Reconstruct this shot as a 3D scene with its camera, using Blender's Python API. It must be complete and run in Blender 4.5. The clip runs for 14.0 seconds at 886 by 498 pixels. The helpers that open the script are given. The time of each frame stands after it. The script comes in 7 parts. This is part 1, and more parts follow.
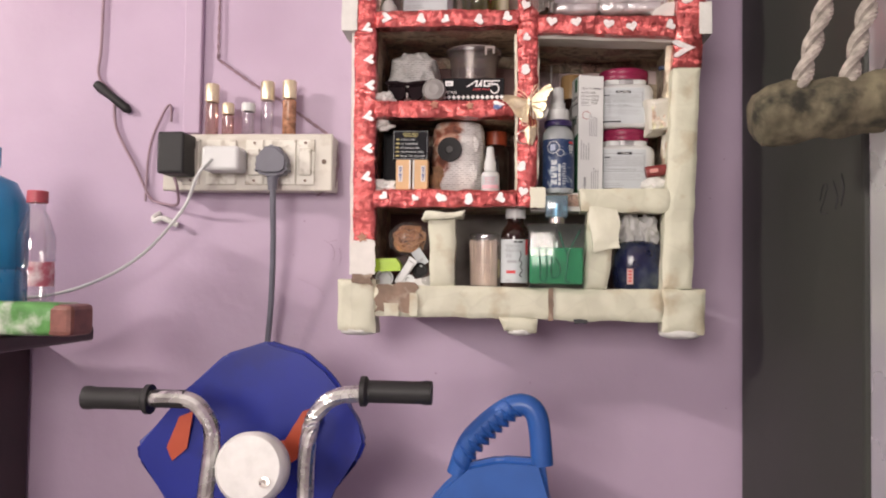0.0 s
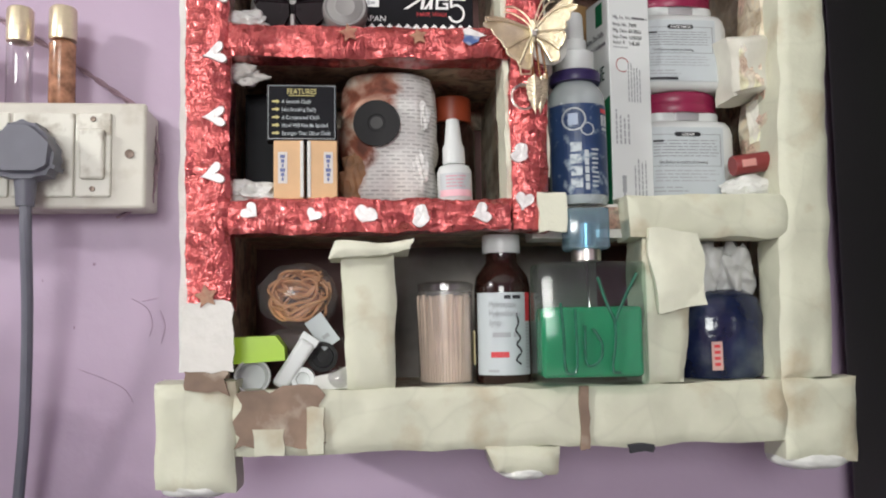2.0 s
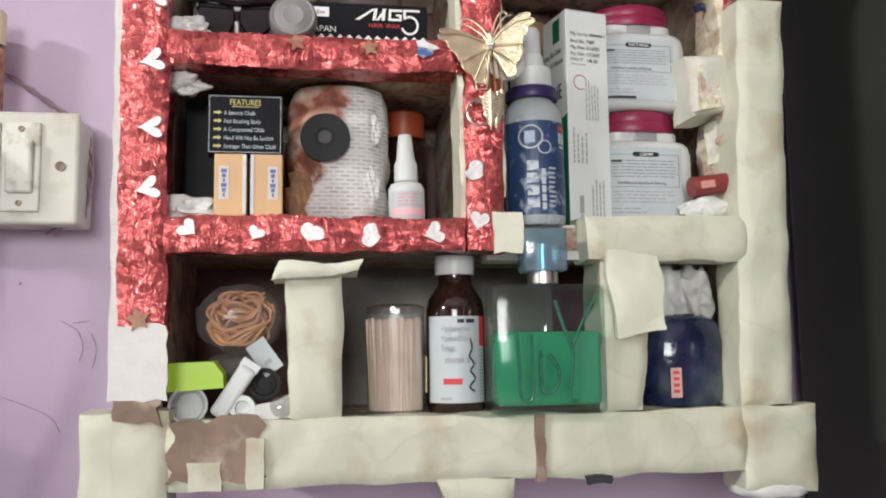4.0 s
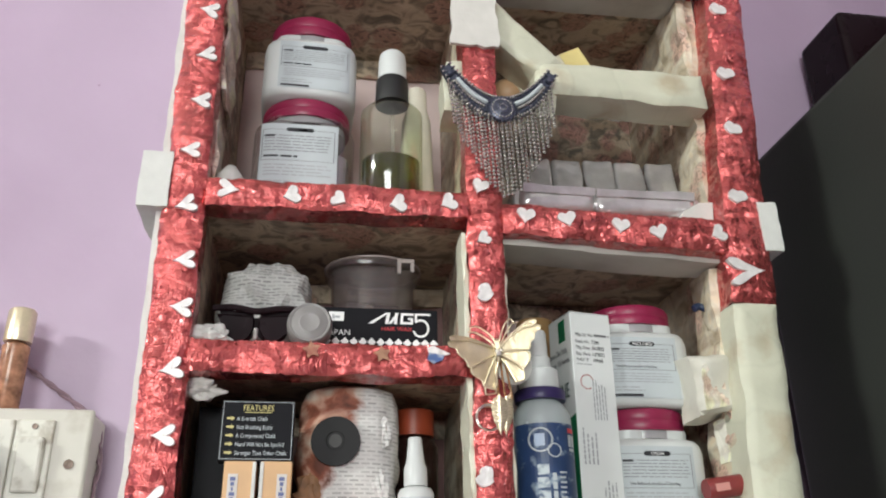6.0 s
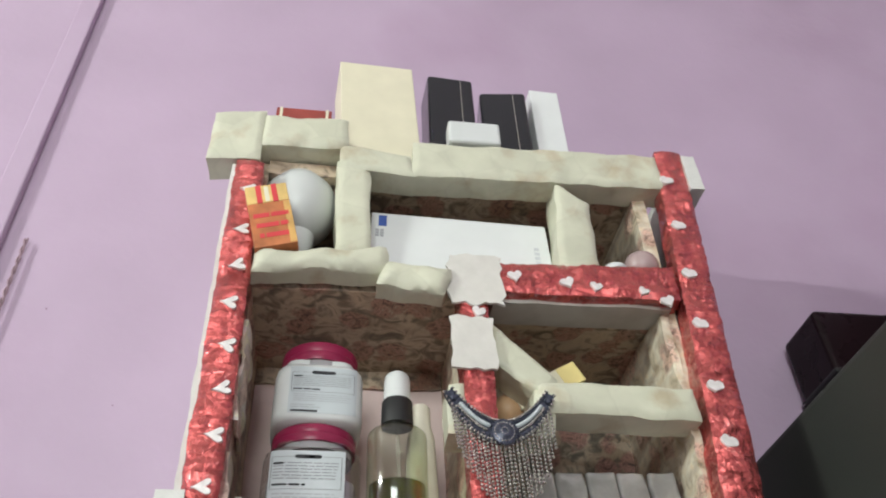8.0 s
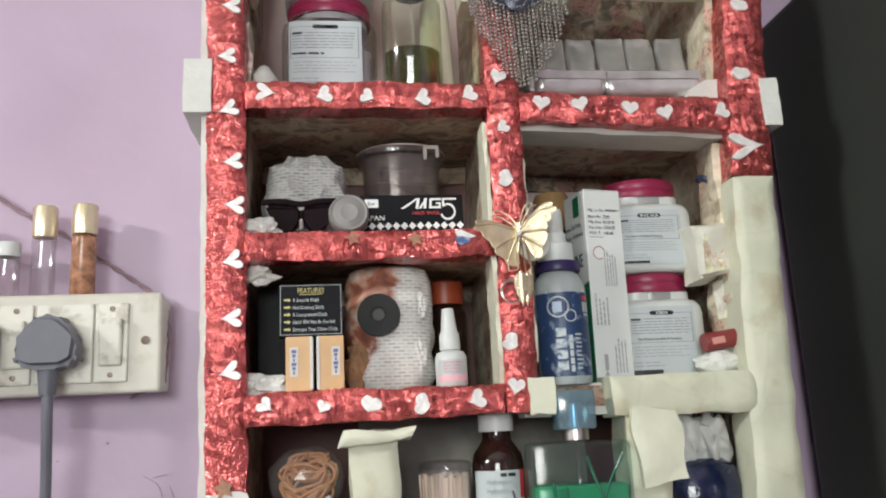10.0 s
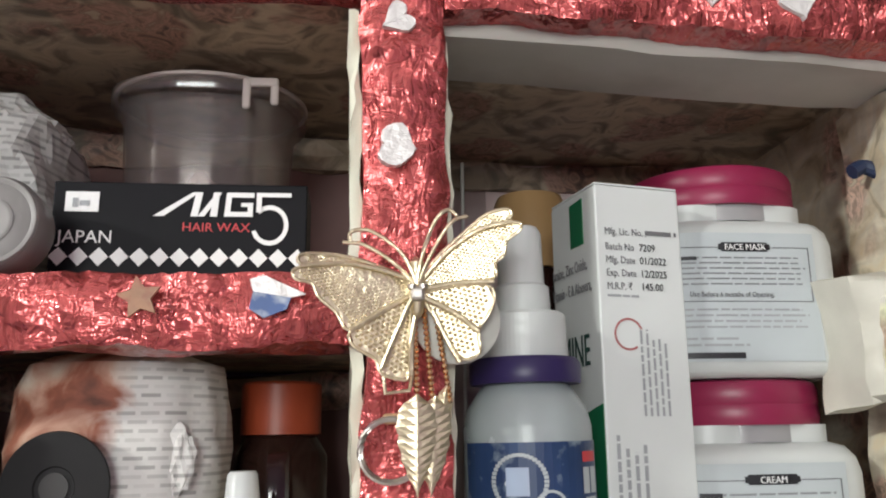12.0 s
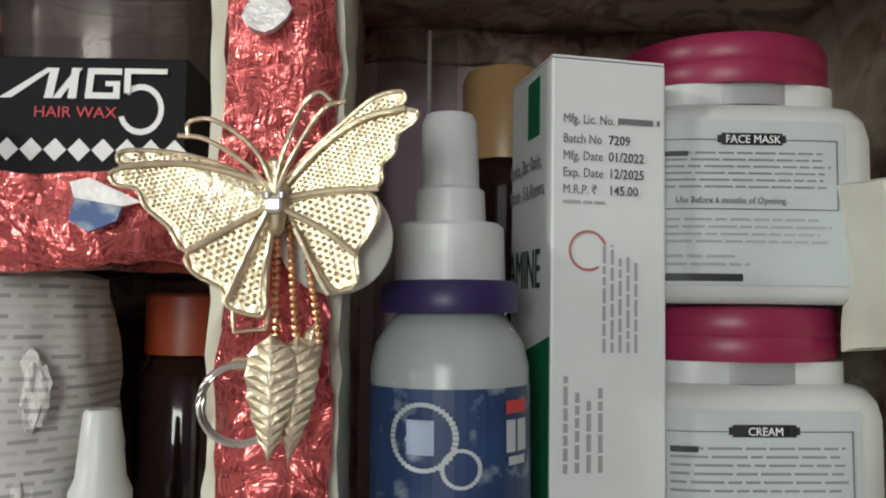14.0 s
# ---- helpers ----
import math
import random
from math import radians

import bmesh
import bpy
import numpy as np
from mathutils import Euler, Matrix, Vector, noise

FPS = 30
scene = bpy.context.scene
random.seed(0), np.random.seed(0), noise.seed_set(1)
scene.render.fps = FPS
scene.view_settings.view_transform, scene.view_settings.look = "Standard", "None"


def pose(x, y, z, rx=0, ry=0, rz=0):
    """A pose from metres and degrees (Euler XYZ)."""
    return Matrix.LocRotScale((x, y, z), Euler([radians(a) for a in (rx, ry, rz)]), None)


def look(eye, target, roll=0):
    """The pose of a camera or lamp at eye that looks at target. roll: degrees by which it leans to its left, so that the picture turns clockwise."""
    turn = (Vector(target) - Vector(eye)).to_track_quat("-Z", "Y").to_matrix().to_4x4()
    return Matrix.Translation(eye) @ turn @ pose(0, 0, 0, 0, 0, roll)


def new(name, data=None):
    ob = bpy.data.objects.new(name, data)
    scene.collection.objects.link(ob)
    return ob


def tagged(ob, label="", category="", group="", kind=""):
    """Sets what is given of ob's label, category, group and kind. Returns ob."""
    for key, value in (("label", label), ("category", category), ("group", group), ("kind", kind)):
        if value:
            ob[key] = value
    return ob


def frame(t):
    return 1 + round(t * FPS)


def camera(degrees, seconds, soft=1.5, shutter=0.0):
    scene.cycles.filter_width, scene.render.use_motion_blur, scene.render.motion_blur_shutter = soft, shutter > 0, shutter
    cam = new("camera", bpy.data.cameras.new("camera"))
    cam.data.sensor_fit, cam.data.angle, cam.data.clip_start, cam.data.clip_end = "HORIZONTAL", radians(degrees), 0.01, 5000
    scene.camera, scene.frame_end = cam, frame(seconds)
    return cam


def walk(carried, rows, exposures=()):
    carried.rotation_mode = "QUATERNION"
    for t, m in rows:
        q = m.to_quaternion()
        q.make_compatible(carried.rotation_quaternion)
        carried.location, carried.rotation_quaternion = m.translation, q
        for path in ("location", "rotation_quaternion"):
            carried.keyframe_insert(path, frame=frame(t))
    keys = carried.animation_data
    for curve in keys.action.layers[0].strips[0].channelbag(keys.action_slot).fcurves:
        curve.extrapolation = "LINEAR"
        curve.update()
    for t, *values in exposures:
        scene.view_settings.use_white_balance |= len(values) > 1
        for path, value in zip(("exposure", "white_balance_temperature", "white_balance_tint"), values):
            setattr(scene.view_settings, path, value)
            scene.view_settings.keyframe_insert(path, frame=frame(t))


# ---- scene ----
cam = camera(56.9, 14.0, soft=2.0)
PATH = [
    (0, (-0.008, 0.098, 1.195), (-0.187, 2.089, 1.27), 0.8),
    (0.5, (-0.055, 0.265, 1.231), (-0.061, 2.257, 1.405), 0.5),
    (1, (-0.124, 0.438, 1.248), (0.061, 2.418, 1.463), -0.3),
    (1.5, (-0.125, 0.53, 1.243), (0.095, 2.511, 1.407), -0.7),
    (2, (-0.105, 0.589, 1.231), (0.096, 2.572, 1.397), -1.0),
    (2.2, (-0.099, 0.618, 1.234), (0.111, 2.603, 1.37), -1.0),
    (4.5, (-0.104, 0.608, 1.233), (0.221, 2.558, 1.535), -1.0),
    (5, (-0.106, 0.602, 1.243), (0.182, 2.527, 1.701), -0.7),
    (5.5, (-0.104, 0.602, 1.251), (0.177, 2.479, 1.884), -0.7),
    (6, (-0.105, 0.596, 1.265), (0.177, 2.41, 2.059), -0.8),
    (6.5, (-0.11, 0.589, 1.279), (0.161, 2.327, 2.231), -1.1),
    (7, (-0.119, 0.573, 1.299), (0.152, 2.216, 2.406), -1.9),
    (7.2, (-0.118, 0.565, 1.303), (0.148, 2.175, 2.459), -2.0),
    (8.15, (-0.116, 0.545, 1.296), (0.137, 2.03, 2.61), -3.0),
    (9.3, (-0.111, 0.527, 1.294), (0.119, 2.367, 2.043), -3.8),
    (9.5, (-0.116, 0.526, 1.296), (0.117, 2.401, 1.95), -3.6),
    (10, (-0.121, 0.533, 1.279), (0.131, 2.472, 1.702), -2.7),
    (10.5, (-0.138, 0.571, 1.271), (0.238, 2.503, 1.623), -2.2),
    (11, (-0.1, 0.685, 1.303), (0.297, 2.601, 1.716), -2.2),
    (11.5, (-0.038, 0.804, 1.36), (0.193, 2.752, 1.752), -1.8),
    (12, (-0.011, 0.875, 1.373), (0.207, 2.813, 1.817), -0.8),
    (12.5, (0.012, 0.894, 1.404), (0.232, 2.833, 1.84), 1.6),
    (13, (0.02, 0.92, 1.405), (0.218, 2.867, 1.818), 1.8),
    (13.5, (0.023, 0.933, 1.409), (0.213, 2.906, 1.690), 1.7),
    (14, (0.035, 0.923, 1.389), (0.09, 2.917, 1.533), 0.6),
]
EXPOSE = [(0, 0.0, 7250, 22), (1.0, -0.03, 6650, 14), (1.5, -0.05, 6500, 11), (5, 0.0, 6500, 10), (7, -0.04, 6350, 3), (9.5, -0.10, 6500, 6),
          (11, 0.02, 6500, 6), (12, -0.03, 6500, 9), (13, -0.18, 6500, 9), (13.5, -0.42, 6500, 8), (14, -0.48, 6500, 4)]
walk(cam, [(t, look(eye, target, roll)) for t, eye, target, roll in PATH], EXPOSE)

# ---- light ----
FRONT, WALL, FLOOR, CEIL = 1.10, 1.265, 0.35, 3.0
world = bpy.data.worlds.new("room_air")
scene.world = world
world.use_nodes = True
world.node_tree.nodes["Background"].inputs[0].default_value = (0.9, 0.92, 1.0, 1)
world.node_tree.nodes["Background"].inputs[1].default_value = 1.0


def area(name, eye, target, sx, sy, watts, colour):
    d = bpy.data.lights.new(name, "AREA")
    d.shape, d.size, d.size_y, d.energy, d.color = "RECTANGLE", sx, sy, watts, colour
    ob = new(name, d)
    ob.matrix_world = look(eye, target)
    return ob


area("tube_lamp", (-2.61, -0.25, 2.30), (-0.05, 1.15, 1.4), 0.62, 0.06, 82, (0.97, 1.0, 0.94))
# frontal fill lamp added behind the camera; no such source is known
area("added_fill_lamp", (-0.75, -2.38, 1.75), (0.0, 1.2, 1.4), 1.15, 0.85, 61, (0.96, 1.0, 0.96))


# ---- materials ----
def mat(name, base, rough=0.5, metal=0.0, spread=0.12, scale=30.0, bump=0.0, bscale=200.0, second=None, sscale=6.0, samount=0.5,
        trans=0.0, ior=1.45, alpha=1.0, coat=0.0, emit=None, estr=0.0, island=0.0, rspread=0.1, spec=0.5):
    m = bpy.data.materials.new(name)
    m.use_nodes = True
    nt = m.node_tree
    b = nt.nodes["Principled BSDF"]
    b.inputs["Roughness"].default_value = rough
    b.inputs["Metallic"].default_value = metal
    b.inputs["Transmission Weight"].default_value = trans
    b.inputs["IOR"].default_value = ior
    b.inputs["Alpha"].default_value = alpha
    b.inputs["Coat Weight"].default_value = coat
    b.inputs["Specular IOR Level"].default_value = spec
    if emit:
        b.inputs["Emission Color"].default_value = (*emit, 1)
        b.inputs["Emission Strength"].default_value = estr
    tc = nt.nodes.new("ShaderNodeTexCoord")
    n1 = nt.nodes.new("ShaderNodeTexNoise")
    n1.inputs["Scale"].default_value, n1.inputs["Detail"].default_value = scale, 6
    nt.links.new(tc.outputs["Object"], n1.inputs["Vector"])
    ramp = nt.nodes.new("ShaderNodeMapRange")
    ramp.inputs["From Min"].default_value, ramp.inputs["From Max"].default_value = 0.3, 0.7
    ramp.inputs["To Min"].default_value, ramp.inputs["To Max"].default_value = 1 - spread, 1 + spread
    nt.links.new(n1.outputs["Fac"], ramp.inputs["Value"])
    mul = nt.nodes.new("ShaderNodeMix")
    mul.data_type, mul.blend_type = "RGBA", "MULTIPLY"
    mul.inputs["Factor"].default_value = 1
    colour = mul.inputs["A"]
    colour.default_value = (*base, 1)
    nt.links.new(ramp.outputs["Result"], mul.inputs["B"])
    if second:
        n2 = nt.nodes.new("ShaderNodeTexNoise")
        n2.inputs["Scale"].default_value, n2.inputs["Detail"].default_value = sscale, 5
        nt.links.new(tc.outputs["Object"], n2.inputs["Vector"])
        r2 = nt.nodes.new("ShaderNodeMapRange")
        r2.inputs["From Min"].default_value, r2.inputs["From Max"].default_value = 0.62 - 0.3 * samount, 0.72 - 0.12 * samount
        nt.links.new(n2.outputs["Fac"], r2.inputs["Value"])
        mix = nt.nodes.new("ShaderNodeMix")
        mix.data_type = "RGBA"
        mix.inputs["A"].default_value, mix.inputs["B"].default_value = (*base, 1), (*second, 1)
        nt.links.new(r2.outputs["Result"], mix.inputs["Factor"])
        nt.links.new(mix.outputs["Result"], mul.inputs["A"])
    nt.links.new(mul.outputs["Result"], b.inputs["Base Color"])
    r3 = nt.nodes.new("ShaderNodeMapRange")
    r3.inputs["To Min"].default_value, r3.inputs["To Max"].default_value = max(0.02, rough - rspread), min(1, rough + rspread)
    nt.links.new(n1.outputs["Fac"], r3.inputs["Value"])
    nt.links.new(r3.outputs["Result"], b.inputs["Roughness"])
    if bump:
        n3 = nt.nodes.new("ShaderNodeTexNoise")
        n3.inputs["Scale"].default_value, n3.inputs["Detail"].default_value = bscale, 4
        nt.links.new(tc.outputs["Object"], n3.inputs["Vector"])
        bp = nt.nodes.new("ShaderNodeBump")
        bp.inputs["Strength"].default_value, bp.inputs["Distance"].default_value = bump, 0.002
        nt.links.new(n3.outputs["Fac"], bp.inputs["Height"])
        nt.links.new(bp.outputs["Normal"], b.inputs["Normal"])
    return m


def floral(name, ground, flower, leaf, rim):
    """Faded printed paper: roses with petals, olive leaves and brown streaks."""
    m = bpy.data.materials.new(name)
    m.use_nodes = True
    nt = m.node_tree
    b = nt.nodes["Principled BSDF"]
    b.inputs["Roughness"].default_value = 0.55
    tc = nt.nodes.new("ShaderNodeTexCoord")

    def grain(scale, detail, twist, stretch=(1, 1, 1)):
        mp = nt.nodes.new("ShaderNodeMapping")
        mp.inputs["Scale"].default_value = stretch
        nt.links.new(tc.outputs["Object"], mp.inputs["Vector"])
        n = nt.nodes.new("ShaderNodeTexNoise")
        n.inputs["Scale"].default_value, n.inputs["Detail"].default_value, n.inputs["Distortion"].default_value = scale, detail, twist
        nt.links.new(mp.outputs["Vector"], n.inputs["Vector"])
        return n

    def tints(source, stops):
        ramp = nt.nodes.new("ShaderNodeValToRGB")
        e = ramp.color_ramp.elements
        e[0].position, e[0].color = stops[0][0], (*stops[0][1], 1)
        e[1].position, e[1].color = stops[-1][0], (*stops[-1][1], 1)
        for p, c in stops[1:-1]:
            k = e.new(p)
            k.color = (*c, 1)
        nt.links.new(source, ramp.inputs["Fac"])
        return ramp

    def blend(factor, a, c, how="MIX"):
        x = nt.nodes.new("ShaderNodeMix")
        x.data_type, x.blend_type = "RGBA", how
        nt.links.new(factor, x.inputs["Factor"])
        nt.links.new(a, x.inputs["A"])
        nt.links.new(c, x.inputs["B"])
        return x

    def lift(c, k):
        return tuple(min(1, q * k) for q in c)

    warp = grain(38, 3, 0.5)
    add = nt.nodes.new("ShaderNodeVectorMath")
    add.operation = "MULTIPLY_ADD"
    add.inputs[1].default_value = (0.03, 0.03, 0.03)
    nt.links.new(warp.outputs["Color"], add.inputs[0])
    nt.links.new(tc.outputs["Object"], add.inputs[2])
    v = nt.nodes.new("ShaderNodeTexVoronoi")
    v.inputs["Scale"].default_value = 27
    nt.links.new(add.outputs["Vector"], v.inputs["Vector"])
    petals = tints(grain(85, 3, 2.2).outputs["Fac"], ((0.30, rim), (0.44, flower), (0.52, lift(flower, 1.7)), (0.60, flower), (0.70, lift(ground, 1.1))))
    field = tints(grain(48, 6, 1.4).outputs["Fac"], ((0.32, leaf), (0.43, lift(leaf, 1.8)), (0.50, ground), (0.60, lift(ground, 1.2)), (0.68, lift(leaf, 2.2))))
    edge = nt.nodes.new("ShaderNodeMapRange")
    edge.interpolation_type = "SMOOTHSTEP"
    edge.inputs["From Min"].default_value, edge.inputs["From Max"].default_value = 0.34, 0.46
    nt.links.new(v.outputs["Distance"], edge.inputs["Value"])
    print_ = blend(edge.outputs["Result"], petals.outputs["Color"], field.outputs["Color"])
    streak = grain(14, 7, 0.3, (1, 1, 4))
    wash = tints(streak.outputs["Fac"], ((0.36, (0.62, 0.55, 0.50)), (0.52, (1, 1, 1)), (0.66, (1.0, 0.97, 0.92))))
    one = nt.nodes.new("ShaderNodeValue")
    one.outputs["Value"].default_value = 1.0
    done = blend(one.outputs["Value"], print_.outputs["Result"], wash.outputs["Color"], "MULTIPLY")
    nt.links.new(done.outputs["Result"], b.inputs["Base Color"])
    bp = nt.nodes.new("ShaderNodeBump")
    bp.inputs["Strength"].default_value, bp.inputs["Distance"].default_value = 0.4, 0.003
    nt.links.new(streak.outputs["Fac"], bp.inputs["Height"])
    nt.links.new(bp.outputs["Normal"], b.inputs["Normal"])
    return m


def sheer(name, tint, rough, sheen, edge=0.6, milk=0.0):
    """Thin clear plastic or glass: what lies behind shows through, with a gloss on top."""
    m = bpy.data.materials.new(name)
    m.use_nodes = True
    nt = m.node_tree
    nt.nodes.remove(nt.nodes["Principled BSDF"])
    t = nt.nodes.new("ShaderNodeBsdfTransparent")
    t.inputs["Color"].default_value = (*tint, 1)
    g = nt.nodes.new("ShaderNodeBsdfGlossy")
    g.inputs["Roughness"].default_value = rough
    f = nt.nodes.new("ShaderNodeLayerWeight")
    f.inputs["Blend"].default_value = 0.12
    a = nt.nodes.new("ShaderNodeMath")
    a.operation = "MULTIPLY_ADD"
    a.inputs[1].default_value, a.inputs[2].default_value = edge, sheen
    nt.links.new(f.outputs["Facing"], a.inputs[0])
    x = nt.nodes.new("ShaderNodeMixShader")
    nt.links.new(a.outputs["Value"], x.inputs["Fac"])
    under = t.outputs["BSDF"]
    if milk:
        df = nt.nodes.new("ShaderNodeBsdfDiffuse")
        df.inputs["Color"].default_value = (*[0.62 * q for q in tint], 1)
        mk = nt.nodes.new("ShaderNodeMixShader")
        mk.inputs["Fac"].default_value = milk
        nt.links.new(under, mk.inputs[1])
        nt.links.new(df.outputs["BSDF"], mk.inputs[2])
        under = mk.outputs["Shader"]
    nt.links.new(under, x.inputs[1])
    nt.links.new(g.outputs["BSDF"], x.inputs[2])
    nt.links.new(x.outputs["Shader"], nt.nodes["Material Output"].inputs["Surface"])
    return m


def glassy(name, colour, rough=0.03, ior=1.45):
    m = bpy.data.materials.new(name)
    m.use_nodes = True
    b = m.node_tree.nodes["Principled BSDF"]
    b.inputs["Base Color"].default_value = (*colour, 1)
    b.inputs["Transmission Weight"].default_value = 1
    b.inputs["Roughness"].default_value = rough
    b.inputs["IOR"].default_value = ior
    return m


def newsprint(name, paper, ink, stain, amount, size=26):
    m = mat(name, paper, 0.7, spread=0.07, scale=30, second=stain, sscale=size, samount=amount, bump=0.4, bscale=70)
    nt = m.node_tree
    mul = [n for n in nt.nodes if n.type == "MIX" and n.blend_type == "MULTIPLY"][0]
    b = nt.nodes["Principled BSDF"]
    tc = [n for n in nt.nodes if n.type == "TEX_COORD"][0]
    mp = nt.nodes.new("ShaderNodeMapping")
    mp.inputs["Rotation"].default_value = (radians(-90), 0, 0)
    nt.links.new(tc.outputs["Object"], mp.inputs["Vector"])
    br_ = nt.nodes.new("ShaderNodeTexBrick")
    for key, val in (("Scale", 1.0), ("Mortar Size", 0.0009), ("Mortar Smooth", 0.3), ("Brick Width", 0.007), ("Row Height", 0.0026)):
        br_.inputs[key].default_value = val
    br_.inputs["Color1"].default_value, br_.inputs["Color2"].default_value, br_.inputs["Mortar"].default_value = (*ink, 1), (0.9, 0.9, 0.9, 1), (1, 1, 1, 1)
    nt.links.new(mp.outputs["Vector"], br_.inputs["Vector"])
    mix = nt.nodes.new("ShaderNodeMix")
    mix.data_type, mix.blend_type = "RGBA", "MULTIPLY"
    mix.inputs["Factor"].default_value = 0.8
    nt.links.new(mul.outputs["Result"], mix.inputs["A"])
    nt.links.new(br_.outputs["Color"], mix.inputs["B"])
    nt.links.new(mix.outputs["Result"], b.inputs["Base Color"])
    return m


PINK = mat("pink_wall_paint", (0.452, 0.343, 0.460), 0.45, spread=0.06, scale=5, bump=0.3, bscale=60, second=(0.402, 0.290, 0.400), sscale=2.2, samount=0.4)
WHITEWASH = mat("ceiling_whitewash", (0.75, 0.74, 0.7), 0.8, spread=0.05, scale=4)
CEMENT = mat("cement_floor", (0.46, 0.43, 0.40), 0.5, spread=0.15, scale=8, bump=0.2)
FOIL = mat("red_foil", (0.52, 0.098, 0.096), 0.21, 0.7, spread=0.14, scale=45, coat=0.5)


def crease(m, scale, tilt):
    """Crinkled foil: small flat facets, each tipped its own way, in three sizes."""
    nt = m.node_tree
    b = nt.nodes["Principled BSDF"]
    tc = [n for n in nt.nodes if n.type == "TEX_COORD"][0]
    wn = nt.nodes.new("ShaderNodeTexNoise")
    wn.inputs["Scale"].default_value, wn.inputs["Detail"].default_value = scale * 0.5, 3
    nt.links.new(tc.outputs["Object"], wn.inputs["Vector"])
    wa = nt.nodes.new("ShaderNodeVectorMath")
    wa.operation = "MULTIPLY_ADD"
    wa.inputs[1].default_value = (0.016, 0.016, 0.016)
    nt.links.new(wn.outputs["Color"], wa.inputs[0])
    nt.links.new(tc.outputs["Object"], wa.inputs[2])
    geo = nt.nodes.new("ShaderNodeNewGeometry")
    last = geo.outputs["Normal"]
    for k, amp, squeeze, turn in ((1.0, 0.6, (2.4, 1, 0.8), 0.5), (1.8, 0.8, (0.7, 1, 2.6), -0.6), (3.4, 0.6, (1.6, 1, 0.9), 0.9)):
        mp = nt.nodes.new("ShaderNodeMapping")
        mp.inputs["Scale"].default_value = squeeze
        mp.inputs["Rotation"].default_value = (0, turn, 0)
        nt.links.new(wa.outputs["Vector"], mp.inputs["Vector"])
        v = nt.nodes.new("ShaderNodeTexVoronoi")
        v.inputs["Scale"].default_value = scale * k
        nt.links.new(mp.outputs["Vector"], v.inputs["Vector"])
        ce = nt.nodes.new("ShaderNodeVectorMath")
        ce.operation = "SUBTRACT"
        ce.inputs[1].default_value = (0.5, 0.5, 0.5)
        nt.links.new(v.outputs["Color"], ce.inputs[0])
        ad = nt.nodes.new("ShaderNodeVectorMath")
        ad.operation = "MULTIPLY_ADD"
        ad.inputs[1].default_value = (tilt * amp,) * 3
        nt.links.new(ce.outputs["Vector"], ad.inputs[0])
        nt.links.new(last, ad.inputs[2])
        last = ad.outputs["Vector"]
    un = nt.nodes.new("ShaderNodeVectorMath")
    un.operation = "NORMALIZE"
    nt.links.new(last, un.inputs[0])
    out = un.outputs["Vector"]
    # long wrinkles and a fine crackle over the facets
    for k, strength, squeeze, turn in ((1.3, 0.28, (2.2, 1, 0.8), 0.6), (1.9, 0.25, (0.8, 1, 2.0), -0.5)):
        mp = nt.nodes.new("ShaderNodeMapping")
        mp.inputs["Scale"].default_value = squeeze
        mp.inputs["Rotation"].default_value = (0, turn, 0)
        nt.links.new(wa.outputs["Vector"], mp.inputs["Vector"])
        nz = nt.nodes.new("ShaderNodeTexNoise")
        nz.inputs["Scale"].default_value, nz.inputs["Detail"].default_value, nz.inputs["Distortion"].default_value = scale * k, 3, 0.8
        nt.links.new(mp.outputs["Vector"], nz.inputs["Vector"])
        rg = nt.nodes.new("ShaderNodeMath")
        rg.operation = "PINGPONG"
        rg.inputs[1].default_value = 0.13
        nt.links.new(nz.outputs["Fac"], rg.inputs[0])
        bp = nt.nodes.new("ShaderNodeBump")
        bp.inputs["Strength"].default_value, bp.inputs["Distance"].default_value = strength, 0.012 / k
        nt.links.new(rg.outputs["Value"], bp.inputs["Height"])
        nt.links.new(out, bp.inputs["Normal"])
        out = bp.outputs["Normal"]
    nt.links.new(out, b.inputs["Normal"])
    nt.links.new(out, b.inputs["Coat Normal"])


crease(FOIL, 62, 0.56)
HEART = mat("white_heart_print", (0.72, 0.69, 0.68), 0.35, 0.15, spread=0.12, scale=150, bump=0.4, bscale=260)
CREAM = mat("cream_masking_tape", (0.575, 0.575, 0.455), 0.5, spread=0.06, scale=40, bump=0.5, bscale=70, second=(0.47, 0.41, 0.29), sscale=26, samount=0.25)


